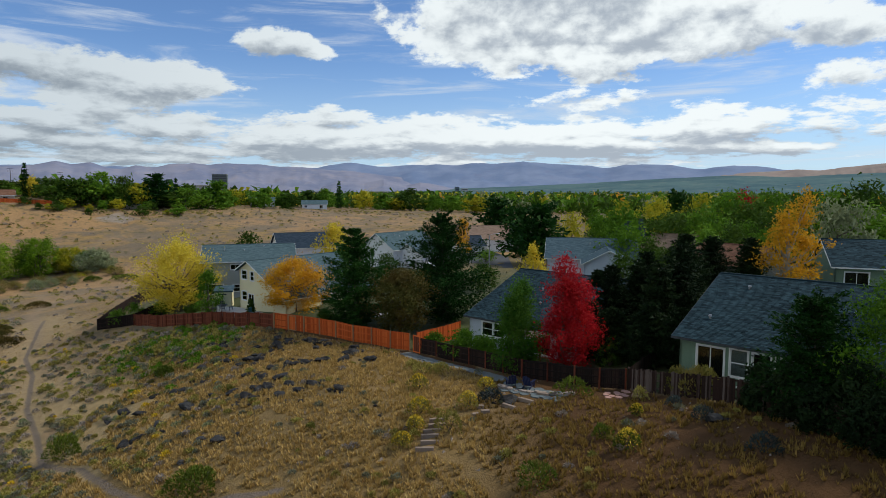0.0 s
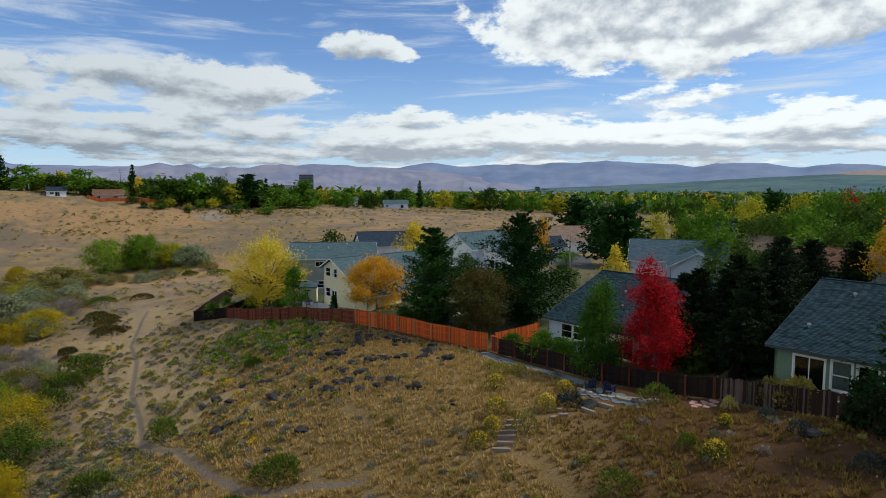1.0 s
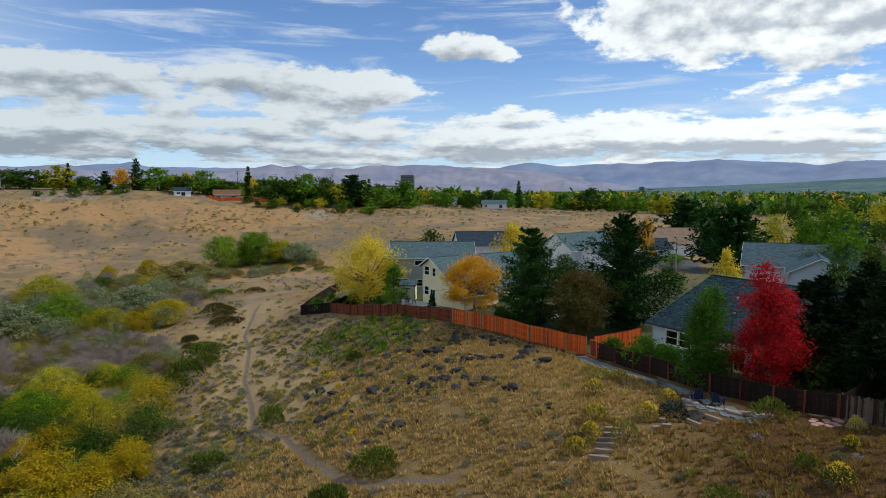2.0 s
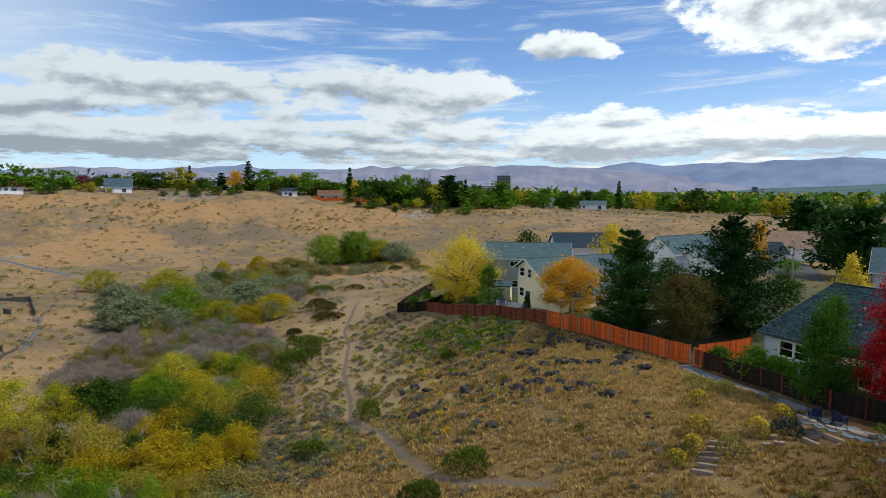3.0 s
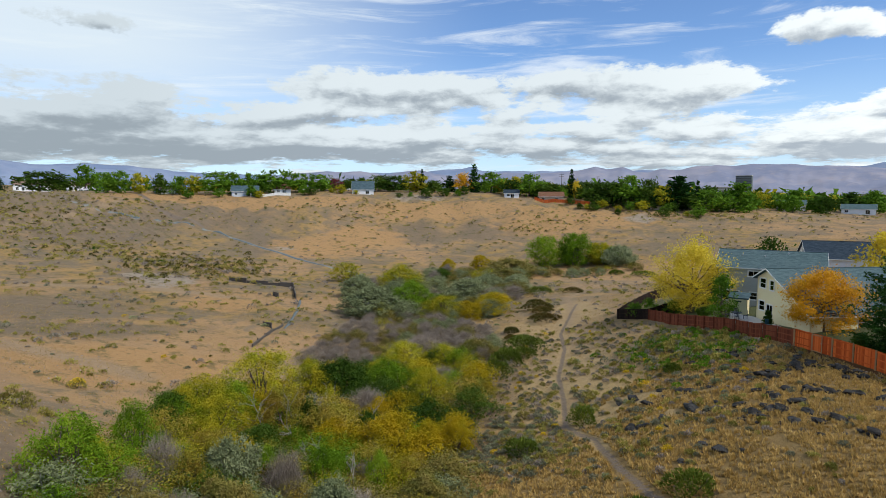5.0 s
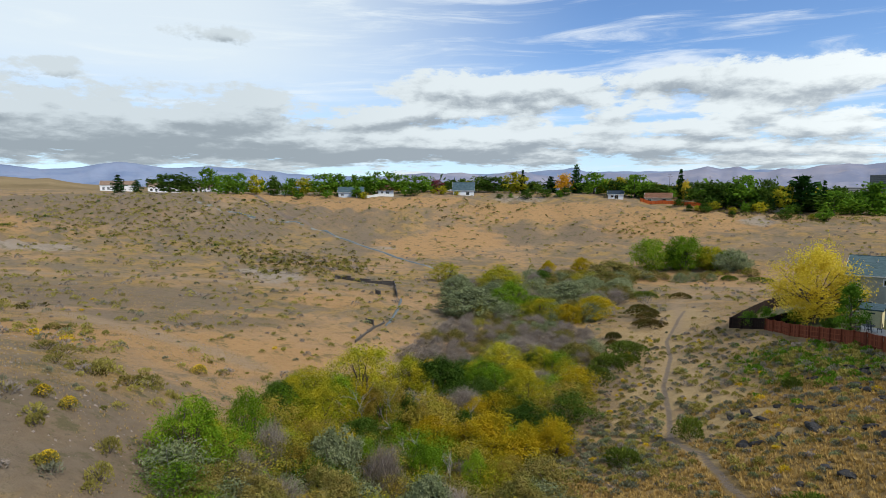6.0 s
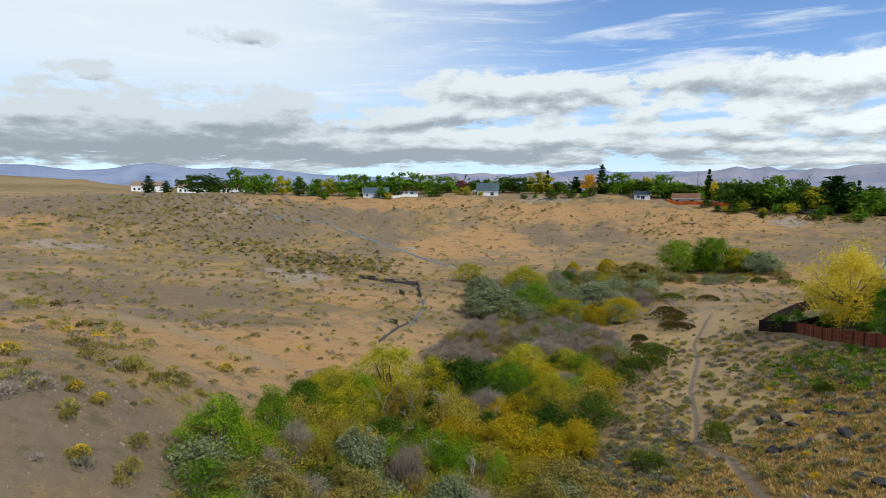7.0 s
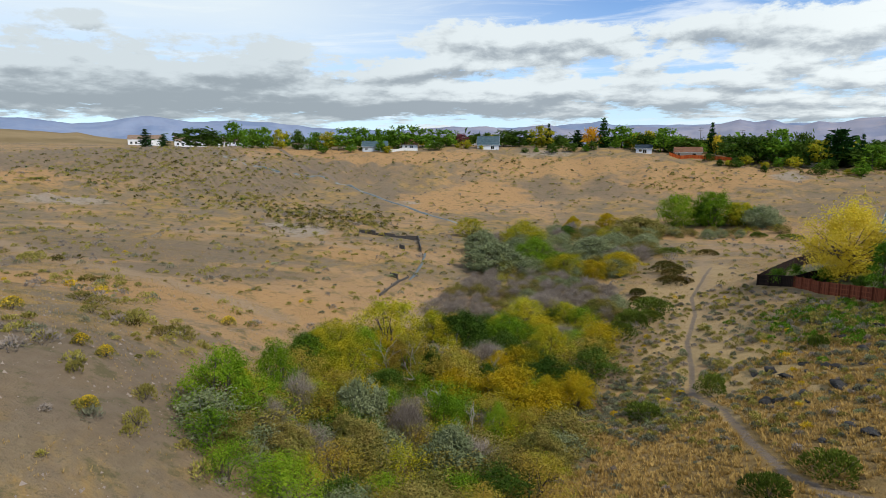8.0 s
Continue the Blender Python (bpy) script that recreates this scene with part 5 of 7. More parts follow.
WORDS = {"g": "leafy green shade tree", "g2": "broad green shade tree", "d": "dense dark green tree", "d2": "dense dark green tree", "l": "yellow-green tree turning to autumn colour", "y": "golden-yellow autumn tree", "o": "rusty orange autumn tree",
         "p": "dark plum-leaved tree", "s": "grey-green olive tree", "r": "deep red autumn tree", "c": "tall narrow dark conifer", "pine": "broad dark pine", "b": "blue spruce"}
FAR = {}
for i, (key, leaf, shape) in enumerate([("g", "leaf_green", "round"), ("g2", "leaf_green", "dome"), ("d", "leaf_deep", "round"), ("d2", "leaf_deep", "dome"), ("l", "leaf_lime", "round"), ("y", "leaf_yellow", "flame"), ("o", "leaf_orange", "flame"), ("p", "leaf_plum", "round")]):
    FAR[key] = broadleaf("shade_tree", "leafy tree", 60 + 9 * i, -330, 10, 10, leaf, shape, 0.06, 60, 16, 0.75, seed=140 + i, limbs=5, z=0)
FAR["c"] = conifer("conifer_tree", "dark narrow conifer", 160, -330, 10, 5, "leaf_pine", 0.02, 14, 6, 150, -0.1, 0.16, 0.6, 8, z=0)
FAR["pine"] = conifer("conifer_tree", "dark broad pine", 170, -330, 10, 8.5, "leaf_pine", 0.1, 14, 7, 151, 0.1, 0.34, 0.8, 10, 0.55, z=0)
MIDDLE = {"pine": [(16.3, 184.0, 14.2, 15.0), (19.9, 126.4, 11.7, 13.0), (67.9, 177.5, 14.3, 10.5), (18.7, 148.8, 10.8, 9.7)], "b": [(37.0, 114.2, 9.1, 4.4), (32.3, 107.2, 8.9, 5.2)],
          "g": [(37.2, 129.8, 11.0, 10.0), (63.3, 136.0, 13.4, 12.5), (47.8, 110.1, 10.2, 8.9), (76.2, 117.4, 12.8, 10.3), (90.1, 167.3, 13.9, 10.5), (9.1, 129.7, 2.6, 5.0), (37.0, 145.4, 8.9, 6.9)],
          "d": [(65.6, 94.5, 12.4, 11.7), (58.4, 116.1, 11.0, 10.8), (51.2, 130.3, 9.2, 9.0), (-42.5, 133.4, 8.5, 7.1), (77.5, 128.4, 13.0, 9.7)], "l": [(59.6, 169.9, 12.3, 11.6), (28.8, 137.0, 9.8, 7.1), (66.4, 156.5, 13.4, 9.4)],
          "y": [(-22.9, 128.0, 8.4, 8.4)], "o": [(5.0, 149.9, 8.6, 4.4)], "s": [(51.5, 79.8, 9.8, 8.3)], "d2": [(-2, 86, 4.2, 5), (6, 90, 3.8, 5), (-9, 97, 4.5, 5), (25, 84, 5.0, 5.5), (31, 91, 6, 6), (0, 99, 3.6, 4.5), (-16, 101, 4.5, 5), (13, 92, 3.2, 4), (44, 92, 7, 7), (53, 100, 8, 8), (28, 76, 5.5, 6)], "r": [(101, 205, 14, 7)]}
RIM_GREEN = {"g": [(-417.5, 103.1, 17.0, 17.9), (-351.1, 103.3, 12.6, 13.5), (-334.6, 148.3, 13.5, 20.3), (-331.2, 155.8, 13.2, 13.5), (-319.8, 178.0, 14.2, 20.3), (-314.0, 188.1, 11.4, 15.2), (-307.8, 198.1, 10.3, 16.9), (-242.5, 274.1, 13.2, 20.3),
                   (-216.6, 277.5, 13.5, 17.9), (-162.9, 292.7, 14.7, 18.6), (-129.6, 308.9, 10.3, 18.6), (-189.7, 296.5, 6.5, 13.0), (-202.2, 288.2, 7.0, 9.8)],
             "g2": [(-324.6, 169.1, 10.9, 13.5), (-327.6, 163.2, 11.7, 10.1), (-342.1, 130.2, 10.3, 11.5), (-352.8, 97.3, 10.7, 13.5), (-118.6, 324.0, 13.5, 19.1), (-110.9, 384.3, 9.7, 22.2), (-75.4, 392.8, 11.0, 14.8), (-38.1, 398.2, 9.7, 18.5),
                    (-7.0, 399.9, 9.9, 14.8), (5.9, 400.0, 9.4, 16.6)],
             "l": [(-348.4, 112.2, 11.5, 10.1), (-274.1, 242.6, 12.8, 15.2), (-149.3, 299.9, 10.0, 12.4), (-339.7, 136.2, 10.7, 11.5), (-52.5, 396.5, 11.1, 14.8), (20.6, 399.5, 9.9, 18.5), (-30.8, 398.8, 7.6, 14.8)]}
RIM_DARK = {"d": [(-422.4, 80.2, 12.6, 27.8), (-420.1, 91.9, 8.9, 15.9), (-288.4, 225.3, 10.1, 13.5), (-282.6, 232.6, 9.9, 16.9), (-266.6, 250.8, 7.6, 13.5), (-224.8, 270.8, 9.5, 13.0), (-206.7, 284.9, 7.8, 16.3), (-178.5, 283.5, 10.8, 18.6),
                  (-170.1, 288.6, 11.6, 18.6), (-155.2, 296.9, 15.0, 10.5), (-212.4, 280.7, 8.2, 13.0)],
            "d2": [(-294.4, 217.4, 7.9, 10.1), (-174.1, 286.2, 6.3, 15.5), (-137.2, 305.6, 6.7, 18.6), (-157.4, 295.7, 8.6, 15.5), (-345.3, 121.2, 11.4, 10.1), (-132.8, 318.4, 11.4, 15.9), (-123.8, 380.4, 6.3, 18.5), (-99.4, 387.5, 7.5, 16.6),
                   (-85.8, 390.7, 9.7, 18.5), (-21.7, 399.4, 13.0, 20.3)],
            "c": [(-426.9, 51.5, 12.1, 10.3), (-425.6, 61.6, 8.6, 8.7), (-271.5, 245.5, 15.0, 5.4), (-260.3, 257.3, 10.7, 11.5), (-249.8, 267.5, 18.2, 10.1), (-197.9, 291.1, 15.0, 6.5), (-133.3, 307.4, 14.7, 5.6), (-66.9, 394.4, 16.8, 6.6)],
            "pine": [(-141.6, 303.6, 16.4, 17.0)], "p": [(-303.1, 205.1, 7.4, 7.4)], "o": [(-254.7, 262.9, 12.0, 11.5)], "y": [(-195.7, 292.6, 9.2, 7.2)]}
turn_of = np.random.RandomState(5)
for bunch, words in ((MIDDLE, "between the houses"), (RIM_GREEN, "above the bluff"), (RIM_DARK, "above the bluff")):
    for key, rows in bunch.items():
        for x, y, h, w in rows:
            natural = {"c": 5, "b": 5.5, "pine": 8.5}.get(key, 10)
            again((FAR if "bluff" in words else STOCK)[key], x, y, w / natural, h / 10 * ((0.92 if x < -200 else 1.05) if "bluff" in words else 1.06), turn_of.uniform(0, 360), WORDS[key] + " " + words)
# more crowns fill the street trees behind and the row along the rim
for k in range(150):
    a = radians(turn_of.uniform(-38, -2))
    r = turn_of.uniform(125, 420) if k % 3 else turn_of.uniform(105, 160)
    if (r < 175 and a > radians(-16)) or (a > radians(-13) and r < 400):
        continue
    x, y = -math.sin(a) * r, math.cos(a) * r
    key = turn_of.choice(["g", "g2", "d", "l", "d2", "g", "l", "c", "pine", "y", "o"], p=[.17, .16, .22, .08, .16, .08, .04, .04, .03, .01, .01])
    h = turn_of.uniform(6.5, 10.5)
    again((STOCK if r < 200 or key not in FAR else FAR)[key], x, y, h * turn_of.uniform(0.09, 0.12), h / 10, turn_of.uniform(0, 360), WORDS[key] + " in the neighbourhood")
for k in range(130):
    a = radians(turn_of.uniform(14, 41) if k % 3 else turn_of.uniform(40, 68))
    r = turn_of.uniform(338, 470) if k % 3 else turn_of.uniform(372, 460)
    h = turn_of.uniform(5.5, 10) * (0.75 if a > radians(40) else 1)
    key = turn_of.choice(["g", "d", "g2", "l", "g2", "d"])
    again(FAR[key], -math.sin(a) * r, math.cos(a) * r, h * 0.13, h / 10, turn_of.uniform(0, 360), WORDS[key] + " above the bluff")
for k in range(32):
    a, r = radians(turn_of.uniform(44, 70)), turn_of.uniform(343, 352)
    if k > 15:
        a, r = radians(turn_of.uniform(23, 36)), turn_of.uniform(316, 328)
    h = turn_of.uniform(2.2, 5.5)
    key = turn_of.choice(["g", "d", "g2", "l", "d2"])
    again(FAR[key], -math.sin(a) * r, math.cos(a) * r, h * 0.14, h / 10, turn_of.uniform(0, 360), WORDS[key] + " on the edge of the bench")
for i, (x, y, h, w, leaf) in enumerate([(-135.3, 183.9, 10.6, 14.0, "leaf_willow"), (-129.5, 190.5, 8.5, 8.0, "leaf_deep"), (-125.7, 188.8, 12.2, 12.5, "leaf_willow"), (-118.6, 192.6, 7.6, 9.5, "leaf_lime"), (-110.5, 193.0, 6.2, 10.5, "leaf_teal"), (-114.5, 194.0, 5.5, 8.0, "leaf_green")]):
    broadleaf("willow_tree", "bright green rounded willow on the gully floor" if leaf == "leaf_willow" else "leafy willow beside the gully floor", x, y, h, w, leaf, "round", 0.02, 160, 60, 0.30, seed=170 + i, stems=5, hollow=0.35, spread=0.10)
for ob in (*STOCK.values(), *FAR.values()):
    for o in (ob, *ob.children_recursive):
        bpy.data.objects.remove(o)


# ---- far woods of the town ----
def far_woods():
    rs = np.random.RandomState(77)
    V, F = {}, {}
    for k in range(3800):
        a = radians(rs.uniform(-44, 34)) if k % 4 else radians(rs.uniform(34, 100))
        r = 420 * (3300 / 420) ** (rs.rand() ** 1.1)
        if a > radians(34):
            r = rs.uniform(430, 1400)
        x, y = -math.sin(a) * r, math.cos(a) * r
        if a > radians(62) and (r < 900 or a > radians(78)) and rs.rand() < (0.75 if a < radians(78) else 2):
            continue
        z = float(far_level(np.array(x), np.array(y))) if r > 720 else level(x, y)
        h = rs.uniform(6, 11) * (1 + r / 6000)
        n = 26 if r < 1000 else 14
        C = rs.normal(size=(n, 3)) * (h * 0.30, h * 0.30, h * 0.24) + (x, y, z + h * 0.5)
        lv, lf = leaves(C, h * (0.30 if r < 1000 else 0.42), rs)
        key = rs.choice(["leaf_green", "leaf_deep", "leaf_lime", "leaf_orange", "leaf_teal"], p=[.36, .45, .08, .02, .09])
        V.setdefault(key, []).append(lv)
        F.setdefault(key, []).append(lf + 3 * sum(len(f) for f in F.get(key, [])))
    for key in V:
        ob = new("far_woods", fast_mesh("far_woods", np.concatenate(V[key]), np.concatenate(F[key]), MAT[key]))
        tagged(ob, "far woods of the town with mixed autumn crowns", "woods", kind="stuff")


far_woods()


# ---- willow thicket along the gully ----
def thicket():
    rs = np.random.RandomState(21)
    kinds = [("lime", "leaf_lime", "dome", 0.125, 1, 4.8), ("green", "leaf_willow", "dome", 0.135, 1, 4.4), ("gold", "leaf_gold", "dome", 0.13, 1, 3.6), ("rust", "leaf_rust", "dome", 0.125, 1, 4.2),
             ("bare", "twig", "dome", 0.20, 2, 3.4), ("sage", "leaf_teal", "dome", 0.15, 1, 3.2), ("olive", "leaf_olive", "dome", 0.15, 1, 3.6), ("deep", "leaf_deep", "dome", 0.16, 1, 3.8)]
    words = {"lime": "yellow-green willow shrub turning to autumn colour", "green": "leafy green willow shrub", "gold": "golden-leaved willow shrub", "rust": "rusty brown-green willow shrub", "bare": "grey leafless willow shrub with fine twigs",
             "sage": "silvery grey-green willow shrub", "olive": "dull olive shrub", "deep": "dark green shrub"}
    stock = {}
    for i, (key, leaf, shape, size, k, h) in enumerate(kinds):
        for v in range(3):
            rr = np.random.RandomState(300 + 3 * i + v)
            ob = broadleaf("willow_shrub", words[key], 0, -320, h, h * 1.25, leaf, shape, 0.02, 150 if v < 2 else 64, 84 if v < 2 else 56, size * (0.64 if v < 2 else 0.78), "pale_bark" if key in ("bare", "sage") else "bark", stems=(9 if v < 2 else 4) if key != "bare" else 2, seed=310 + 3 * i + v, spread=0.085 if v < 2 else 0.15, hollow=0.30, category="bush", z=0)
            if key == "bare":
                crown = [c for c in ob.children if c.name.startswith("crown")][0]
                C, _ = crown_points(shape, h, h * 1.2, 0.0, 130 if v < 2 else 64, 80 if v < 2 else 62, rr, 0.15, 0.5)
                up = C * (0.6, 0.6, 0.5) + (0, 0, 0.7)
                lv, lf = leaves(C, 0.028 if v < 2 else 0.034, rr, 0.3, 13.0, up / np.linalg.norm(up, axis=1)[:, None])
                crown.data = fast_mesh("crown", lv, lf, MAT[leaf])
            stock[key, v] = ob
    # the large mounds: (x, y, width, height)
    mounds = {
        "lime": [(-64.7, 32.9, 10.7, 7.6), (-61.4, 24.9, 8.1, 5.5), (-66.0, 40.5, 8.3, 6.0), (-56.8, 23.8, 8.0, 4.8), (-60.0, 22.2, 5.7, 4.7), (-68.2, 57.6, 9.5, 5.4), (-54.5, 50.4, 7.3, 5.3), (-64.2, 62.5, 6.9, 4.2), (-41.6, 9.9, 4.7, 3.8), (-121.4, 102.1, 16.3, 7.6), (-91.7, 88.5, 10.8, 5.0), (-145.7, 102.1, 11.6, 5.6), (-66.5, 51.5, 6.5, 4.0)],
        "green": [(-40.3, 8.3, 6.2, 5.0), (-46.5, 13.7, 4.6, 5.4), (-61.6, 49.3, 8.5, 5.2), (-102.6, 89.6, 12.8, 6.8), (-42.8, 27.4, 4.8, 4.6), (-40.2, 31.3, 3.4, 4.0), (-45.6, 23.6, 3.7, 4.1), (-62.4, 28.8, 6.1, 4.7)],
        "deep": [(-58.1, 20.3, 4.2, 4.2), (-64.2, 43.7, 9.5, 5.9), (-57.1, 34.7, 5.3, 4.5), (-50.8, 37.9, 4.5, 4.3), (-133.4, 128.6, 8.6, 4.0), (-58.0, 46.0, 6.0, 4.6), (-52.0, 26.0, 5.0, 3.8)],
        "gold": [(-45.7, 36.7, 8.3, 5.2), (-43.1, 39.6, 4.5, 4.2), (-41.8, 42.2, 3.7, 3.7), (-85.1, 97.2, 9.7, 4.6), (-86.2, 91.0, 7.1, 3.7), (-148.7, 146.4, 5.8, 4.5), (-144.8, 158.4, 8.0, 5.4), (-55.1, 42.7, 4.2, 3.6), (-50.5, 33.5, 6.5, 4.6)],
        "rust": [(-57.7, 32.2, 6.9, 5.8), (-52.6, 34.7, 9.5, 6.0), (-47.7, 19.8, 4.7, 4.1), (-42.7, 15.9, 4.2, 4.1), (-38.3, 33.4, 4.2, 3.4)],
        "sage": [(-44.1, 19.9, 5.0, 5.2), (-102.9, 78.0, 13.4, 6.2), (-121.0, 88.2, 9.8, 5.5), (-101.6, 107.1, 12.5, 5.4), (-101.2, 124.7, 8.3, 4.8), (-35.7, 23.6, 6.0, 4.3), (-108.9, 122.0, 9.2, 4.6), (-112.0, 92.0, 9.0, 5.0)],
        "bare": [(-56.9, 42.6, 5.6, 4.2), (-43.6, 14.5, 3.5, 4.3), (-39.4, 11.1, 2.9, 3.3), (-42.2, 23.4, 4.0, 4.4), (-58.4, 56.6, 4.7, 3.1), (-73.5, 66.1, 7.6, 3.4)],
        "olive": [(-129.9, 157.1, 20.0, 5.4), (-32.6, 29.6, 5.6, 3.4), (-36.9, 8.0, 3.5, 2.6), (-64.1, 69.1, 6.3, 3.4), (-39.0, 17.0, 4.9, 3.9), (-36.4, 11.3, 4.4, 3.3), (-118.0, 140.0, 14.0, 4.4)]}
    for key, rows in mounds.items():
        tall = dict((q[0], q[5]) for q in kinds)[key]
        for n, (x, y, w, h) in enumerate(rows):
            again(stock[key, n % 2], x, y, w / (tall * 1.3), h / tall, rs.uniform(0, 360), words[key] + " in the gully thicket")

    # the lower growth between them, stretch by stretch: outline, spacing, heights, mix
    def inside(px, py, poly):
        hit = np.zeros(px.shape, bool)
        for (ax, ay), (bx, by) in zip(poly, poly[1:] + poly[:1]):
            hit ^= ((ay > py) != (by > py)) & (px < (bx - ax) * (py - ay) / (by - ay + 1e-9) + ax)
        return hit

    stretches = [
        ([(-38.6, 5.2), (-45.3, 10.8), (-52.9, 24.4), (-48.1, 35.9), (-38.0, 37.1), (-35.2, 35.0), (-29.0, 27.5), (-27.5, 14), (-31.1, 5.5)], 2.3, (1.9, 3.3), dict(olive=.24, rust=.17, bare=.06, sage=.08, green=.21, deep=.08, lime=.16)),
        ([(-40, 7.5), (-59.4, 19.8), (-68.8, 31.8), (-69.5, 44.0), (-72.1, 58.0), (-60.9, 65.7), (-53.0, 60.4), (-43.8, 44.8), (-41.1, 38.1), (-44.3, 23.5)], 3.3, (2.6, 4.0), dict(green=.28, deep=.20, rust=.14, lime=.26, gold=.09, bare=.03)),
        ([(-81.0, 49.5), (-91.0, 60.1), (-100.5, 78.0), (-96.6, 87.5), (-72.8, 82.0), (-59.0, 69.0), (-69.6, 66.3), (-74.0, 60.0)], 2.2, (1.5, 2.5), dict(bare=.76, olive=.10, sage=.09, lime=.05)),
        ([(-138, 98), (-108.0, 75.6), (-96.2, 79.3), (-87.2, 87.8), (-82.4, 97.9), (-90.8, 112.9), (-118.3, 150), (-142, 142)], 5.0, (2.2, 4.0), dict(sage=.46, olive=.22, lime=.20, bare=.12)),
        ([(-150, 140), (-128, 165), (-112, 188), (-104, 194), (-100, 186), (-118, 160), (-138, 132)], 4.2, (1.6, 3.0), dict(sage=.36, olive=.44, lime=.20))]
    spots = []
    for poly, gap, tall, mix in stretches:
        q, mine = np.array(poly), []
        px, py = rs.uniform(q[:, 0].min(), q[:, 0].max(), 3000), rs.uniform(q[:, 1].min(), q[:, 1].max(), 3000)
        ok = inside(px, py, poly) & (near_line(px, py, TRAIL) > 3.2)
        for x, y in zip(px[ok], py[ok]):
            if min((math.hypot(x - a, y - b) for a, b in mine), default=9) > gap:
                mine.append((x, y))
                spots.append((x, y, rs.uniform(*tall), mix))
    far = {}
    for x, y, h, p in spots:
        keys = list(p)
        n1, n2 = float(waves(np.array(x), np.array(y), 17, 31)), float(waves(np.array(x), np.array(y), 23, 33))
        w = np.array([p[k] for k in keys]) * np.exp(0.9 * np.array([math.sin(2.1 * i + 3 * n1 + 2 * n2) for i in range(len(keys))]))
        key = keys[int(np.searchsorted(np.cumsum(w / w.sum()), rs.rand()))]
        g = h / dict((q[0], q[5]) for q in kinds)[key]
        grow, turn = g * rs.uniform(1.2, 1.7), rs.uniform(0, 360)
        if math.hypot(x, y) < 84:
            again(stock[key, 2], x, y, grow, g, turn, words[key] + " in the gully thicket")
            continue
        m = pose(x, y, level(x, y) - 0.08, 0, 0, turn) @ Matrix.Diagonal((grow, grow, g, 1))
        for o in stock[key, 2].children:
            V = np.empty(len(o.data.vertices) * 3, np.float32)
            o.data.vertices.foreach_get("co", V)
            V = V.reshape(-1, 3) @ np.array(m.to_3x3()).T + np.array(m.translation)
            k = len(o.data.polygons[0].vertices)
            F = np.empty(len(o.data.loops), np.int32)
            o.data.loops.foreach_get("vertex_index", F)
            bunch = far.setdefault((o.data.materials[0].name, k), [[], [], 0])
            bunch[0].append(V), bunch[1].append(F.reshape(-1, k) + bunch[2])
            bunch[2] += len(V)
    for (mat, k), (V, F, _) in far.items():
        ob = new("willow_scrub", fast_mesh("willow_scrub", np.concatenate(V), np.concatenate(F), bpy.data.materials[mat]))
        tagged(ob, "mixed willow scrub farther along the gully", "scrub", kind="stuff")
    for ob in stock.values():
        for o in (ob, *ob.children_recursive):
            bpy.data.objects.remove(o)


thicket()


# ---- low shrubs ----
def shrub_arrays(rs, kind, w, h):
    """Leaf arrays of a low shrub: a dome of upright sprigs."""
    n = {"brush": 460, "sage": 380, "green": 1200, "near": 120, "far": 70, "dot": 34}[kind]
    a, u = rs.uniform(0, math.tau, n), rs.rand(n) ** 0.45
    ph = rs.uniform(0, 6)
    r = 0.5 * w * u * (1 + 0.2 * np.sin(3 * a + ph) + 0.12 * np.sin(5 * a))
    z = h * np.sqrt(np.maximum(0, 1 - u ** 2.4)) * rs.uniform(0.75, 1.05, n) * np.where(rs.rand(n) < 0.25, rs.uniform(0.3, 1, n), 1) + 0.03
    C = np.stack([r * np.cos(a), r * np.sin(a), z], -1)
    up = C * (0.8, 0.8, 0.4) + (0, 0, 0.45 * h)
    return leaves(C, {"near": 0.115, "far": 0.17, "dot": 0.27}.get(kind, 0.082) * (w ** 0.5), rs, 0.3, 1.6 if kind in ("brush", "sage", "green", "near") else 1.1, up / np.linalg.norm(up, axis=1)[:, None])


def shrub(name, label, x, y, w, h, kind, leaf, seed, bloom=False, group=""):
    rs = np.random.RandomState(seed)
    t = thing(name, x, y, level(x, y) - 0.03, rs.uniform(0, 360), label, "bush", group)
    V, F = shrub_arrays(rs, kind, w, h)
    part_mesh("foliage", fast_mesh("foliage", V, F, MAT[leaf]), t)
    if bloom:
        n = 300
        a, u = rs.uniform(0, math.tau, n), rs.rand(n) ** 0.6 * 0.95
        C = np.stack([0.5 * w * u * np.cos(a), 0.5 * w * u * np.sin(a), h * np.sqrt(1 - u ** 2.2 * 0.98) * rs.uniform(0.95, 1.08, n) + 0.03], -1)
        V, F = leaves(C, 0.075 * w ** 0.5, rs, 1.5, 1.2)
        part_mesh("bloom", fast_mesh("bloom", V, F, MAT["bloom"]), t, "yellow flower heads")["kind"] = "stuff"
    V, F = [], []
    for k in range(7):
        a = rs.uniform(0, math.tau)
        tube(V, F, [(0, 0, 0), (0.2 * w * math.cos(a), 0.2 * w * math.sin(a), 0.55 * h), (0.33 * w * math.cos(a), 0.33 * w * math.sin(a), 0.85 * h)], [0.022, 0.015, 0.006], 4)
    part_mesh("woody_base", fast_mesh("woody_base", V, F, MAT["bark"]), t)
    return t


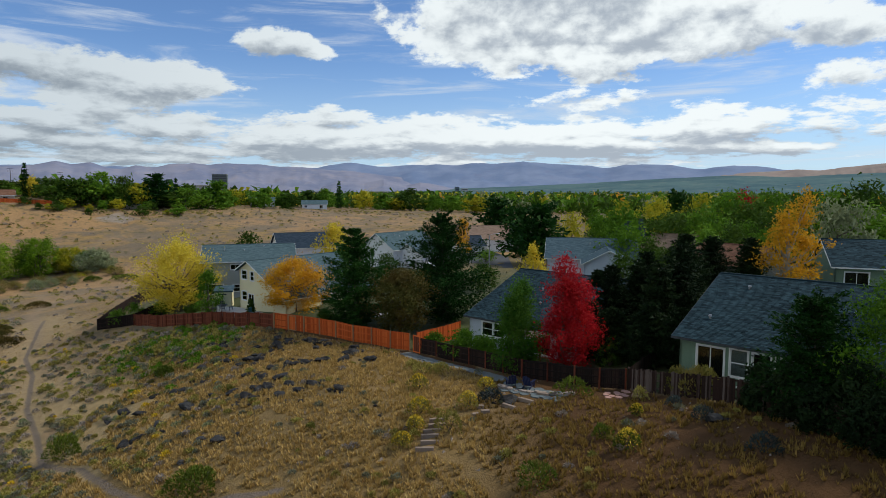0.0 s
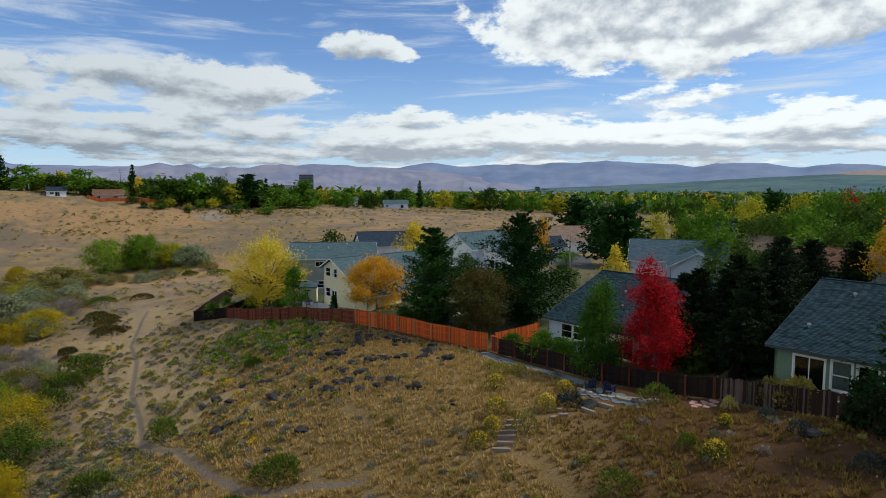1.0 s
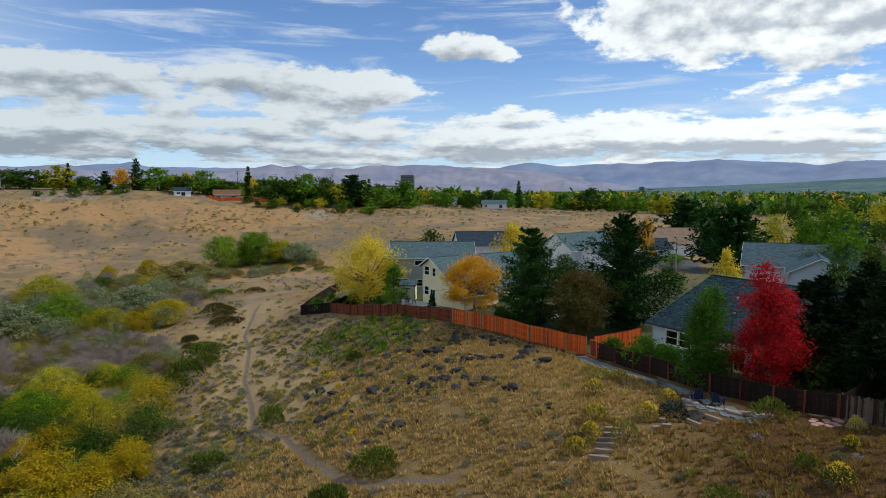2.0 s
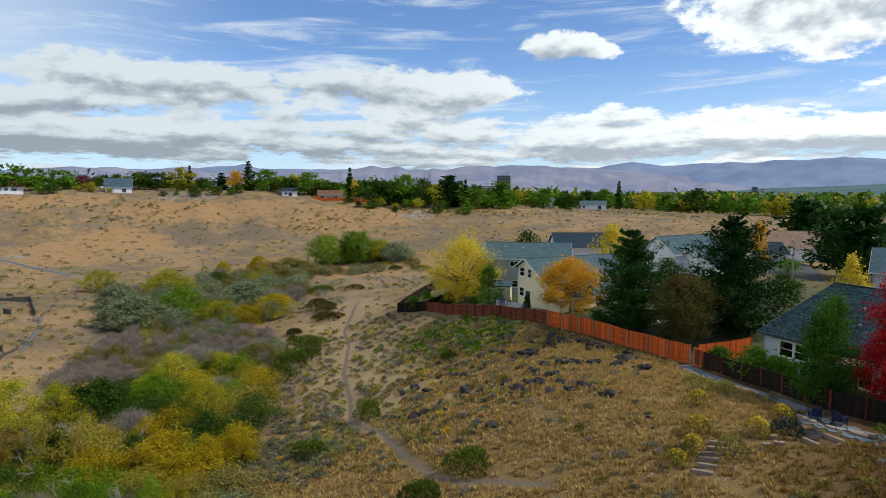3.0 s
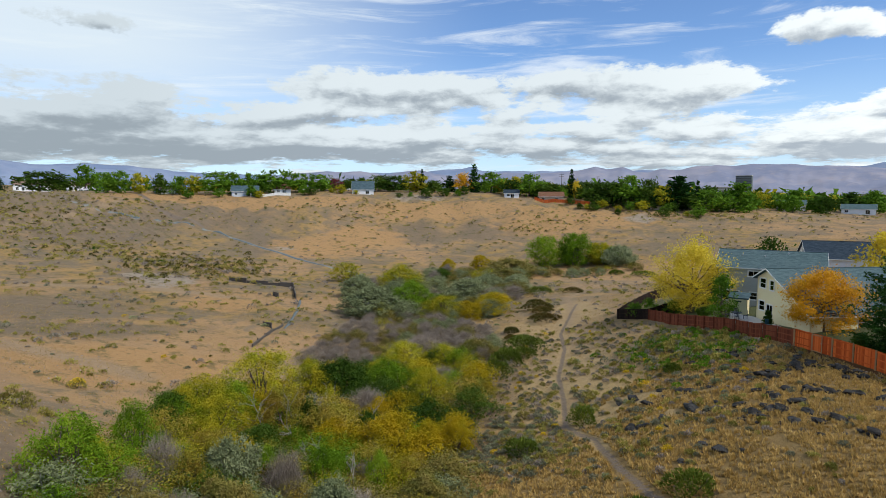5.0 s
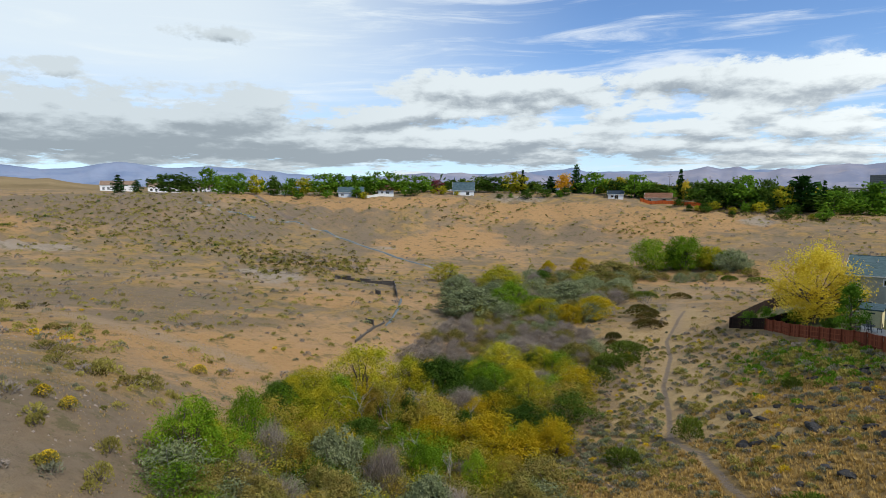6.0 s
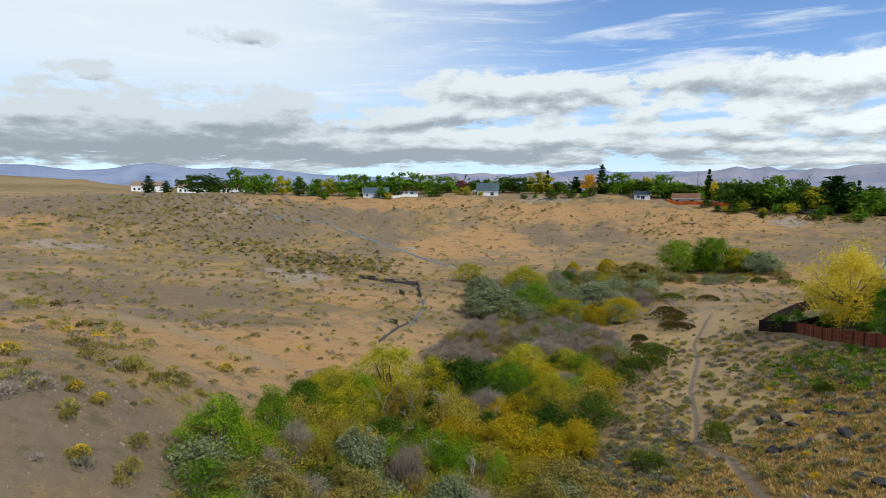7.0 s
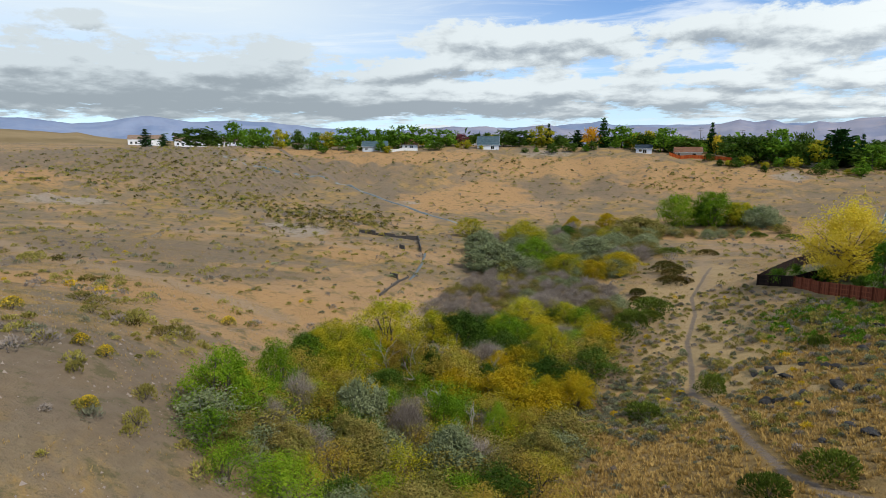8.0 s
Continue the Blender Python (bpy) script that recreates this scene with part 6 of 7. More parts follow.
GARDEN_BRUSH = [(-1.6, 40.8, 1.8, 1.2, 1), (-1.8, 38.8, 1.3, 1.0, 1), (-2.6, 37.5, 1.4, 0.9, 1), (0.4, 38.4, 1.9, 1.5, 0), (-1.9, 46.1, 1.7, 1.2, 1), (1.8, 41.8, 1.5, 1.1, 1), (-1.6, 50.0, 2.2, 1.1, 0), (9.5, 43.5, 2.6, 1.3, 0),
                (9.4, 34.9, 1.2, 0.8, 0), (10.3, 32.9, 1.5, 1.1, 1), (5.1, 31.8, 2.2, 1.2, 0), (12.2, 37.4, 0.9, 0.7, 1), (-2.7, 52.0, 1.3, 0.9, 0), (-0.2, 50.8, 1.8, 0.9, 0), (3.3, 45.9, 1.4, 0.9, 1), (13.4, 40.5, 1.0, 1.0, 0)]
for i, (x, y, w, h, b) in enumerate(GARDEN_BRUSH):
    shrub("rabbitbrush", "olive-green rabbitbrush with yellow flower heads" if b else "pale green rounded rabbitbrush", x, y, w, h, "brush", "leaf_bush" if i in (7, 8, 9, 10, 11) else "brush", 400 + i, bool(b), "brush by the garden steps")
SLOPE_BRUSH = [(-46.8, 0.7, 1.2, 0.8, 1), (-45.0, 2.0, 1.2, 0.8, 1), (-60.6, 5.2, 2.4, 1.5, 0), (-40.0, 3.7, 1.5, 1.0, 0), (-35.9, 2.8, 1.5, 1.1, 0), (-41.5, 0.1, 1.0, 0.7, 0), (-72.1, 16.0, 1.9, 1.1, 1), (-57.6, -3.5, 1.7, 1.0, 1), (-38.0, 6.0, 1.3, 0.9, 0), (-34.5, 6.6, 1.6, 1.1, 0),
               (-36.5, 0.6, 1.1, 0.8, 1), (-44.0, 8.0, 1.5, 1.0, 0)]
for i, (x, y, w, h, b) in enumerate(SLOPE_BRUSH):
    shrub("rabbitbrush", "bright yellow rabbitbrush in bloom on bare slope" if b else "pale rounded rabbitbrush on bare slope", x, y, w, h, "brush", "brush", 430 + i, bool(b), "brush on the far slope")
for i, (x, y, w, h) in enumerate([(-15.6, 36.8, 3.0, 1.6), (-32.6, 50.8, 2.6, 2.0), (-34.4, 43.6, 3.2, 1.5), (-29.4, 63.1, 1.8, 1.2), (-17.2, 33.0, 2.6, 1.3), (-58.4, 74.4, 6.2, 2.6), (-57.1, 68.5, 5.0, 2.4), (-54.7, 63.1, 4.4, 2.4), (-53.0, 57.3, 4.2, 2.2), (-61, 77, 3.6, 1.8), (-56.5, 71.5, 3.6, 1.8), (-59.5, 70.8, 3.2, 1.8), (-55.2, 60.0, 3.2, 1.8), (-94, 179.6, 7, 1.6), (-104, 179.7, 5, 1.4), (-93, 123.8, 6, 1.8), (-97, 120, 5, 1.8)]):
    shrub("bitterbrush", "dark green rounded bush on dry grass", x, y, w, h, "green", "leaf_bush", 460 + i)
for i, (x, y, w, h) in enumerate([(-76.5, 102.0, 6.5, 1.5), (-73.5, 99.0, 4.5, 1.2), (-67.2, 91.6, 5.5, 1.3), (-70.0, 93.5, 4.0, 1.0), (-69.0, 83.8, 2.8, 1.2), (-66.0, 80.0, 2.2, 0.9), (-86.0, 128.3, 5.0, 1.3), (-82.0, 108.0, 4.2, 1.1)]):
    shrub("bitterbrush", "brown-olive low bush on the gully bank", x, y, w, h, "green", "leaf_bronze", 500 + i)
for i, (x, y, w, h) in enumerate([(3.5, 42.6, 2.0, 1.0), (14.9, 34.0, 1.3, 0.9), (15.8, 29.0, 1.6, 1.0), (14.5, 37.2, 1.0, 0.7), (-40, 37.5, 2.0, 1.2), (-38, 46, 1.6, 0.8), (-41, 52, 1.8, 0.9), (-63, 2, 2.2, 1.0), (-66, 6, 1.8, 0.9), (-61, 9.5, 2.0, 1.1), (-58, 7, 2.0, 1.0), (-70, 3, 3.4, 1.0), (-73, 1.5, 2.6, 0.9)]):
    shrub("sagebrush", "dark slate-grey sagebrush below the old fence" if i < 4 else "blue-grey sagebrush on dry ground", x, y, w, h, "sage", "leaf_slate" if i < 4 else "leaf_sage" if i < 5 else "leaf_olive", 480 + i)


def scatter_brush():
    """The many small shrubs of the slopes and flats, thinning out with distance."""
    rs = np.random.RandomState(91)
    V, F, N = {}, {}, {}

    def put(x, y, w, h, key, kind="far"):
        lv, lf = shrub_arrays(rs, kind, w, h)
        z = level(x, y)
        V.setdefault(key, []).append(lv + (x, y, z - 0.03))
        F.setdefault(key, []).append(lf + N.get(key, 0))
        N[key] = N.get(key, 0) + len(lv)

    fence_x, fence_y = [p[0] for p in FENCE_LINE[::-1]], [p[1] for p in FENCE_LINE[::-1]]
    n = 9500
    d = 26 * (430 / 26) ** (rs.rand(n) ** 0.62)
    a = np.radians(rs.uniform(-38, 96, n))
    x, y = -np.sin(a) * d, np.cos(a) * d
    gap = np.min([near_line(x, y, L) for L in (TRAIL, STEP_PATH, DIRT_ROAD, DIRT_ROAD_2, DITCH)], axis=0)
    row = np.interp(x, fence_x, fence_y)
    spur = (x > -30) & (y < row)
    bare_slope = (y < 30) & (d < 75)
    ok = ~((x > -52) & (y > row - 1.0) & (y < 200)) & ~((x > -60) & (y > 150) & (y < 200)) & (gap > np.where(d < 90, 0.7, 1.8))
    ok &= waves(x, y, 34, 41) > rs.uniform(-0.9, 0.7, n) + np.where(spur, 0.35, 0) + np.where(bare_slope, 0.75, 0)
    for x, y, d, on_spur in zip(x[ok], y[ok], d[ok], spur[ok]):
        if on_spur:
            key = rs.choice(["leaf_sage", "brush", "leaf_olive", "twig"], p=[.3, .34, .16, .2])
            w = rs.uniform(0.35, 0.8)
        elif d < 130:
            key = rs.choice(["leaf_sage", "brush", "leaf_olive", "twig", "leaf_teal", "bloom"], p=[.20, .38, .20, .18, .02, .02])
            w = rs.uniform(0.5, 1.0) if rs.rand() < 0.6 else rs.uniform(1.0, 1.8)
        else:
            key = rs.choice(["leaf_olive", "brush", "leaf_sage", "twig"], p=[.22, .38, .12, .28])
            w = rs.uniform(0.7, 1.4) if rs.rand() < 0.7 else rs.uniform(1.4, 2.6)
        put(x, y, w, w * rs.uniform(0.35, 0.6), key, "near" if d < 75 else "far" if d < 130 or w > 1.3 else "dot")
    # denser brush on the knoll, on the chalky foot of the bluff and on the near slope: (x, y, half length, half width, number)
    for cx, cy, along, across, n in ((-196, 75, 40, 21, 330), (-188, 88, 27, 12, 110), (-287, 43, 60, 60, 900), (-232, 58, 22, 18, 90), (-111, -2, 7, 8, 30), (-62, 6, 7, 5, 22), (-89, 3, 5, 6, 16), (-249, 192, 23, 41, 150), (-314, 95, 16, 30, 60), (-130, 290, 14, 42, 150), (-50, 345, 16, 55, 130), (40, 325, 14, 40, 60), (-175, 235, 24, 34, 110)):
        turn = math.atan2(cy, cx)
        for _ in range(n):
            u, v = rs.normal() * along * 0.5, rs.normal() * across * 0.5
            x, y = cx + u * math.cos(turn) - v * math.sin(turn), cy + u * math.sin(turn) + v * math.cos(turn)
            w = rs.uniform(0.9, 2.4) * (0.75 if cx > -120 else 1)
            grey = -215 < cx < -180
            put(x, y, w, w * rs.uniform(0.4, 0.6), rs.choice(["leaf_olive", "brush", "twig", "leaf_deep", "leaf_bronze"], p=[.40, .06, .20, .02, .32] if grey else [.36, .38, .10, .04, .12]), "far" if cx > -120 else "dot")
    for _ in range(1500):
        x, y = rs.uniform(-62, -18), rs.uniform(38, 96)
        if y > np.interp(x, fence_x, fence_y) - 1.2 or y < 38 + max(0, (-x - 40)) * 1.3 or near_line(np.array(x), np.array(y), TRAIL) < 0.6:
            continue
        w = rs.uniform(0.3, 0.95) * (1.25 if rs.rand() < 0.15 else 1)
        put(x, y, w, w * rs.uniform(0.4, 0.7), rs.choice(["leaf_sage", "brush", "leaf_olive", "twig", "bloom", "leaf_teal"], p=[.30, .28, .16, .18, .03, .05]), "near")
    # sage flat beside the thicket and the green flush under the fence
    for _ in range(330):
        x, y = rs.normal(-37, 4.2), rs.normal(47, 5.5)
        if near_line(np.array(x), np.array(y), TRAIL) > 1.0:
            put(x, y, rs.uniform(0.5, 1.0), rs.uniform(0.3, 0.55), rs.choice(["leaf_sage", "leaf_teal", "brush"], p=[.6, .2, .2]), "near")
    for _ in range(420):
        s = rs.rand()
        x, y = -24 - 16 * s + rs.normal() * 2.5, 68 + 8 * s + rs.normal() * 3.2
        if y < np.interp(x, fence_x, fence_y) - 1:
            put(x, y, rs.uniform(0.5, 1.4), rs.uniform(0.35, 0.8), rs.choice(["leaf_sage", "leaf_green", "brush", "leaf_olive"], p=[.22, .36, .27, .15]))
    for key in V:
        ob = new("scrub", fast_mesh("scrub", np.concatenate(V[key]), np.concatenate(F[key]), MAT[key]))
        tagged(ob, "low desert scrub scattered over the dry slopes", "scrub", kind="stuff")


scatter_brush()


# ---- dry bunch grass ----
def bunch_grass():
    rs = np.random.RandomState(17)
    fence_x, fence_y = [p[0] for p in FENCE_LINE[::-1]], [p[1] for p in FENCE_LINE[::-1]]

    def field(n, rmin, rmax, amin, amax, size, blades, keep):
        d = np.sqrt(rs.uniform(rmin ** 2, rmax ** 2, n))
        a = np.radians(rs.uniform(amin, amax, n))
        x, y = -np.sin(a) * d, np.cos(a) * d
        ok = keep(x, y)
        x, y = x[ok], y[ok]
        z = ground(x, y)
        n = len(x)
        s = size * rs.uniform(0.55, 1.4, n)
        B = np.repeat(np.stack([x, y, z - 0.02], -1), blades, 0)
        s = np.repeat(s, blades)[:, None]
        m = len(B)
        th = rs.uniform(0, math.tau, m)
        out = np.stack([np.cos(th), np.sin(th), np.zeros(m)], -1)
        side = np.stack([-np.sin(th), np.cos(th), np.zeros(m)], -1)
        r = rs.rand(m)[:, None]
        root = B + out * s * 0.22 * r
        tip = B + out * s * (0.25 + 0.75 * r) * 0.85 + np.array((0, 0, 1.0)) * s * (1.05 - 0.55 * r)
        w = s * 0.13
        V = np.stack([root - side * w, root + side * w, tip], 1).reshape(-1, 3)
        return V, np.arange(3 * m).reshape(m, 3)

    def on_spur(x, y):
        return (y < np.interp(x, fence_x, fence_y) - 0.8) & (near_line(x, y, TRAIL) > 0.55) & (near_line(x, y, STEP_PATH) > 0.42) & (near_line(x, y, GRAVEL_STRIP) > 0.9) & (np.hypot(x - 12.9, y - 42.6) > 1.9) & (np.hypot(x - 7, y - 45.4) > 2.9) & (x > -33 + 9 * waves(x, y, 16, 58)) & (waves(x, y, 6, 51) > -0.62) & ~((x > 3) & (waves(x, y, 7, 52) > rs.uniform(-0.45, 1.1, x.shape) - 0.05 * np.clip(x - 8, 0, 9)))

    def on_flats(x, y):
        return (near_line(x, y, TRAIL) > 0.8) & (near_line(x, y, DIRT_ROAD) > 2) & ~((x > -52) & (y > np.interp(x, fence_x, fence_y) - 1)) & (x < -26) & (waves(x, y, 25, 53) > -0.15)

    V, F = field(92000, 25, 84, -38, 58, 0.31, 7, on_spur)
    # eastern tufts take the brown blades with shade in their colour
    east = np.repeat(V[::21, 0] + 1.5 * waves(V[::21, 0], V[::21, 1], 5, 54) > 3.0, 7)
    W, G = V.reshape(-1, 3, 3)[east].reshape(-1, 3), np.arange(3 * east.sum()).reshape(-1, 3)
    tagged(new("bunch_grass", fast_mesh("bunch_grass", W, G, MAT["brown_shaded_straw"])), "brown dry grass below the old fence, darkened for shade", "grass", kind="stuff")
    V, F = V.reshape(-1, 3, 3)[~east].reshape(-1, 3), np.arange(3 * (~east).sum()).reshape(-1, 3)
    tagged(new("bunch_grass", fast_mesh("bunch_grass", V, F, MAT["straw"])), "golden dry bunch grass covering the hillside", "grass", kind="stuff")
    V, F = field(62000, 30, 170, 26, 96, 0.17, 5, on_flats)
    tagged(new("bunch_grass", fast_mesh("bunch_grass", V, F, MAT["pale_straw"])), "pale dry bunch grass on the flats", "grass", kind="stuff")


bunch_grass()


# ---- fences ----
def fence(label, line, height, board, post, bay=2.4, sag=0.0, rail_side=-1, seed=0, ragged=0.0):
    """A board fence: each bay is a panel of upright boards on two rails, between posts. rail_side: side of the walk on which rails and posts show."""
    rs = np.random.RandomState(seed)
    x0, y0 = line[0]
    f = thing("fence", x0, y0, level(x0, y0), 0, label, "fence")
    base = Vector((x0, y0, level(x0, y0)))

    bm = bmesh.new()
    add_box(bm, 0, 0.136, -0.01, 0.01, 0.03, height)
    for v in bm.verts:
        if v.co.z > 1:
            v.co.z -= 0.03 * (v.co.x > 0.1)
    picket = bpy.data.meshes.new("board")
    bm.to_mesh(picket), bm.free()
    picket.materials.append(MAT[board])

    def add_post(x, y, h):
        bm = bmesh.new()
        z = level(x, y)
        add_box(bm, -0.055, 0.055, -0.055, 0.055, -0.3, h + 0.05)
        bmesh.ops.bevel(bm, geom=[e for e in bm.edges if e.verts[0].co.z > 0 and e.verts[1].co.z > 0], offset=0.015, segments=1, affect="EDGES")
        ob = part("post", bm, MAT[post], f)
        ob.location = Vector((x, y, z)) - base

    for (ax, ay), (bx, by) in zip(line, line[1:]):
        L = math.hypot(bx - ax, by - ay)
        n = max(1, round(L / bay))
        ux, uy = (bx - ax) / L, (by - ay) / L
        nx, ny = -uy * rail_side, ux * rail_side
        for i in range(n):
            s0, s1 = L * i / n, L * (i + 1) / n
            pa, pb = (ax + ux * s0, ay + uy * s0), (ax + ux * s1, ay + uy * s1)
            add_post(pa[0] + nx * 0.08, pa[1] + ny * 0.08, height)
            za, zb = level(*pa), level(*pb)
            V, F = [], []

            def bar(s, w, lo, hi, t0, t1, jog=0.0):
                """One board of the bay, from s, w wide."""
                k = len(V)
                for tt in (t0, t1):
                    for ss, top in ((s, 0), (s + w, 0), (s + w, 1), (s, 1)):
                        g = (ss - s0) / (s1 - s0)
                        z = za * (1 - g) + zb * g + (hi if top else lo) + jog - sag * math.sin(math.pi * g)
                        V.append((ax + ux * ss + nx * tt - base.x, ay + uy * ss + ny * tt - base.y, z - base.z))
                for q in ((0, 1, 2, 3), (7, 6, 5, 4), (0, 4, 5, 1), (1, 5, 6, 2), (2, 6, 7, 3), (3, 7, 4, 0)):
                    F.append(tuple(k + c for c in q))

            for h in (0.32, height * 0.55, height - 0.18):
                bar(s0, s1 - s0, h, h + 0.09, 0.022, 0.06)
            panel = tagged(part_mesh("panel", fast_mesh("panel", V, F, MAT[board]), f), "rails of one fence bay")
            turn = math.atan2(uy, ux)
            s = s0 + 0.01
            while s < s1 - 0.08:
                if not (ragged and rs.rand() < 0.05):
                    g = (s - s0) / (s1 - s0)
                    z = za * (1 - g) + zb * g - sag * math.sin(math.pi * g) + rs.normal() * (0.008 + 0.05 * ragged)
                    ob = new("board", picket)
                    ob.parent = panel
                    ob.matrix_basis = Matrix.Translation((ax + ux * s - base.x, ay + uy * s - base.y, z - base.z)) @ Matrix.Rotation(turn, 4, "Z")
                s += 0.145
        add_post(bx + nx * 0.08, by + ny * 0.08, height)
    return f


fence("new orange-stained cedar board fence with pale posts", [(-3.3, 60.4), (-11.6, 65.2), (-19.5, 69.6)], 1.83, "cedar", "post", rail_side=1, seed=1)
fence("brown-stained wavy board fence stepping downhill", [(-19.7, 69.8), (-27.5, 75.2), (-36.5, 82.2), (-45.7, 89.2)], 1.7, "redwood", "redwood", sag=0.08, rail_side=1, seed=2)
fence("dark board fence around the lower yard corner", [(-45.8, 89.3), (-51.8, 90.4), (-53.5, 104), (-53.0, 118), (-42, 126)], 1.7, "dark_board", "dark_board", rail_side=1, seed=3)
fence("dark board fence dividing the yards", [(-45.6, 89.6), (-41.0, 100.0), (-36.8, 108.0)], 1.7, "dark_board", "dark_board", rail_side=1, seed=4)
fence("dark weathered board fence behind the stone patio", [(13.5, 44.0), (10.2, 46.2), (6.5, 49.0), (1.0, 55.6), (-2.2, 59.2)], 1.55, "dark_board", "redwood", rail_side=1, seed=5)
fence("old grey-red board fence with ragged boards", [(22, 25), (18.7, 31.9), (17.2, 36.1), (13.6, 43.9)], 1.6, "old_board", "old_board", rail_side=-1, seed=6, ragged=1.0)
fence("reddish board fence between two gardens", [(-2.6, 60.8), (0.4, 63.4), (1.9, 64.8)], 1.8, "cedar", "redwood", rail_side=1, seed=7)
fence("low dark board fence beside the green house", [(13.8, 44.2), (17.0, 47.8)], 1.6, "dark_board", "dark_board", rail_side=1, seed=8)
fence("red board fence on the edge of the bluff", [(-204, 266), (-190, 272), (-176, 276)], 1.8, "cedar", "redwood", rail_side=1, bay=4.5, seed=9)


fence("white vinyl fence on the edge of the bench", [(-311, 156), (-302, 175)], 1.6, "trim", "trim", rail_side=1, bay=4.5, seed=10)


def gate(label, x, y, turn, w, h, board, frame):
    g = thing("gate", x, y, level(x, y), turn, label, "gate")
    bm = bmesh.new()
    for d in ((0, 0.09, 0, h), (w - 0.09, w, 0, h), (0.09, w - 0.09, h - 0.09, h), (0.09, w - 0.09, 0.05, 0.14)):
        add_box(bm, d[0], d[1], -0.14, -0.10, d[2], d[3])
    part("gate_frame", bm, MAT[frame], g)
    k = 0.1
    while k < w - 0.12:
        box_part("board", (k, k + 0.13, -0.10, -0.08, 0.08, h - 0.03), board, g)
        k += 0.137
    box_part("latch", (w - 0.16, w - 0.04, -0.16, -0.141, h * 0.55, h * 0.55 + 0.05), "metal", g)
    return g


gate("closed cedar gate with pale frame in the orange fence", -17.6, 68.55, -28, 1.25, 1.75, "cedar", "post")
gate("closed red-brown garden gate between dark posts", -2.9, 59.9, -46, 1.0, 1.75, "redwood", "cedar")


# ---- stone patio with two chairs ----
def adirondack(x, y, turn):
    c = thing("garden_chair", x, y, level(x, y) + 0.05, turn, "navy blue slatted garden chair on the stone patio", "chair", "chairs on the patio")
    for k in range(5):
        bm = bmesh.new()
        m = Matrix.Translation((0, -0.24 + 0.13 * k, 0.40 - 0.035 * k))
        add_box(bm, -0.28, 0.28, -0.055, 0.055, -0.012, 0.012, m)
        part("seat_slat", bm, MAT["blue_paint"], c)
    for k in range(5):
        bm = bmesh.new()
        top = 0.86 - 0.05 * abs(k - 2)
        m = Matrix.Translation((-0.24 + 0.12 * k, 0.30, 0.25)) @ Matrix.Rotation(radians(-22), 4, "X")
        add_box(bm, -0.052, 0.052, -0.012, 0.012, 0, top, m)
        part("back_slat", bm, MAT["blue_paint"], c)
    for sx in (-1, 1):
        box_part("arm_rest", (sx * 0.36 - 0.07, sx * 0.36 + 0.07, -0.40, 0.42, 0.56, 0.585), "blue_paint", c)
        box_part("front_leg", (sx * 0.31 - 0.045, sx * 0.31 + 0.045, -0.34, -0.30, 0, 0.56), "blue_paint", c)
        bm = bmesh.new()
        add_box(bm, -0.015, 0.015, -0.35, 0.62, -0.06, 0.06, Matrix.Translation((sx * 0.29, 0, 0.22)) @ Matrix.Rotation(radians(-18), 4, "X"))
        part("back_leg", bm, MAT["blue_paint"], c)
    return c


adirondack(5.3, 46.4, 185)
adirondack(6.6, 45.9, 150)
rs_y = np.random.RandomState(8)


def flagstone(x, y, r, mat="slab", name="flagstone", label="flat grey-green flagstone of the patio", group="patio flagstones", thick=0.07, sides=7, lift=0.0):
    bm = bmesh.new()
    ph = rs_y.uniform(0, 6)
    pts = [(r * rs_y.uniform(0.8, 1.1) * math.cos(ph + math.tau * k / sides), r * rs_y.uniform(0.8, 1.1) * math.sin(ph + math.tau * k / sides)) for k in range(sides)]
    lo, hi = [bm.verts.new((a, b, -0.12)) for a, b in pts], [bm.verts.new((a * 0.96, b * 0.96, thick)) for a, b in pts]
    bm.faces.new(hi), bm.faces.new(lo[::-1])
    for k in range(sides):
        q = (k + 1) % sides
        bm.faces.new((lo[k], lo[q], hi[q], hi[k]))
    me = bpy.data.meshes.new(name)
    bm.to_mesh(me), bm.free()
    me.materials.append(MAT[mat])
    ob = new(name, me)
    ob.location = (x, y, level(x, y) + lift)
    return tagged(ob, label, "paving stone", group)


for i in range(6):
    for j in range(4):
        x, y = 5.1 + 0.72 * i + 0.36 * (j % 2) + rs_y.normal() * 0.05, 47.0 - 0.62 * i - 0.5 * j + 0.1 + rs_y.normal() * 0.05
        flagstone(x + 0.25 * j * -1, y, 0.42)
for k in range(26):
    s = k / 25
    x, y = (4.4 + 1.6 * s, 46.5 - 2.0 * s) if k < 12 else (5.2 + 4.2 * (s - 0.44) / 0.56, 45.2 - 1.9 * (s - 0.44) / 0.56)
    flagstone(x + rs_y.normal() * 0.06, y + rs_y.normal() * 0.06, rs_y.uniform(0.16, 0.27), "stone", "border_stone", "rough pale stone edging the patio", "patio border stones", rs_y.uniform(0.12, 0.26), 6)
for k in range(15):
    a = k * 2.4
    r = 0.36 * math.sqrt(k)
    flagstone(12.9 + r * math.cos(a) * 1.15, 42.6 + r * math.sin(a) * 0.8, 0.27, "paver", "round_paver", "pink hexagonal paver laid in a circle", "pink pavers", 0.06, 6)
for k in range(9):
    s = k / 8
    flagstone(-2.4 + 1.9 * s + rs_y.normal() * 0.1, 57.6 - 2.6 * s, 0.3, "slab", "stepping_stone", "flat stepping stone in the gravel strip", "stepping stones")
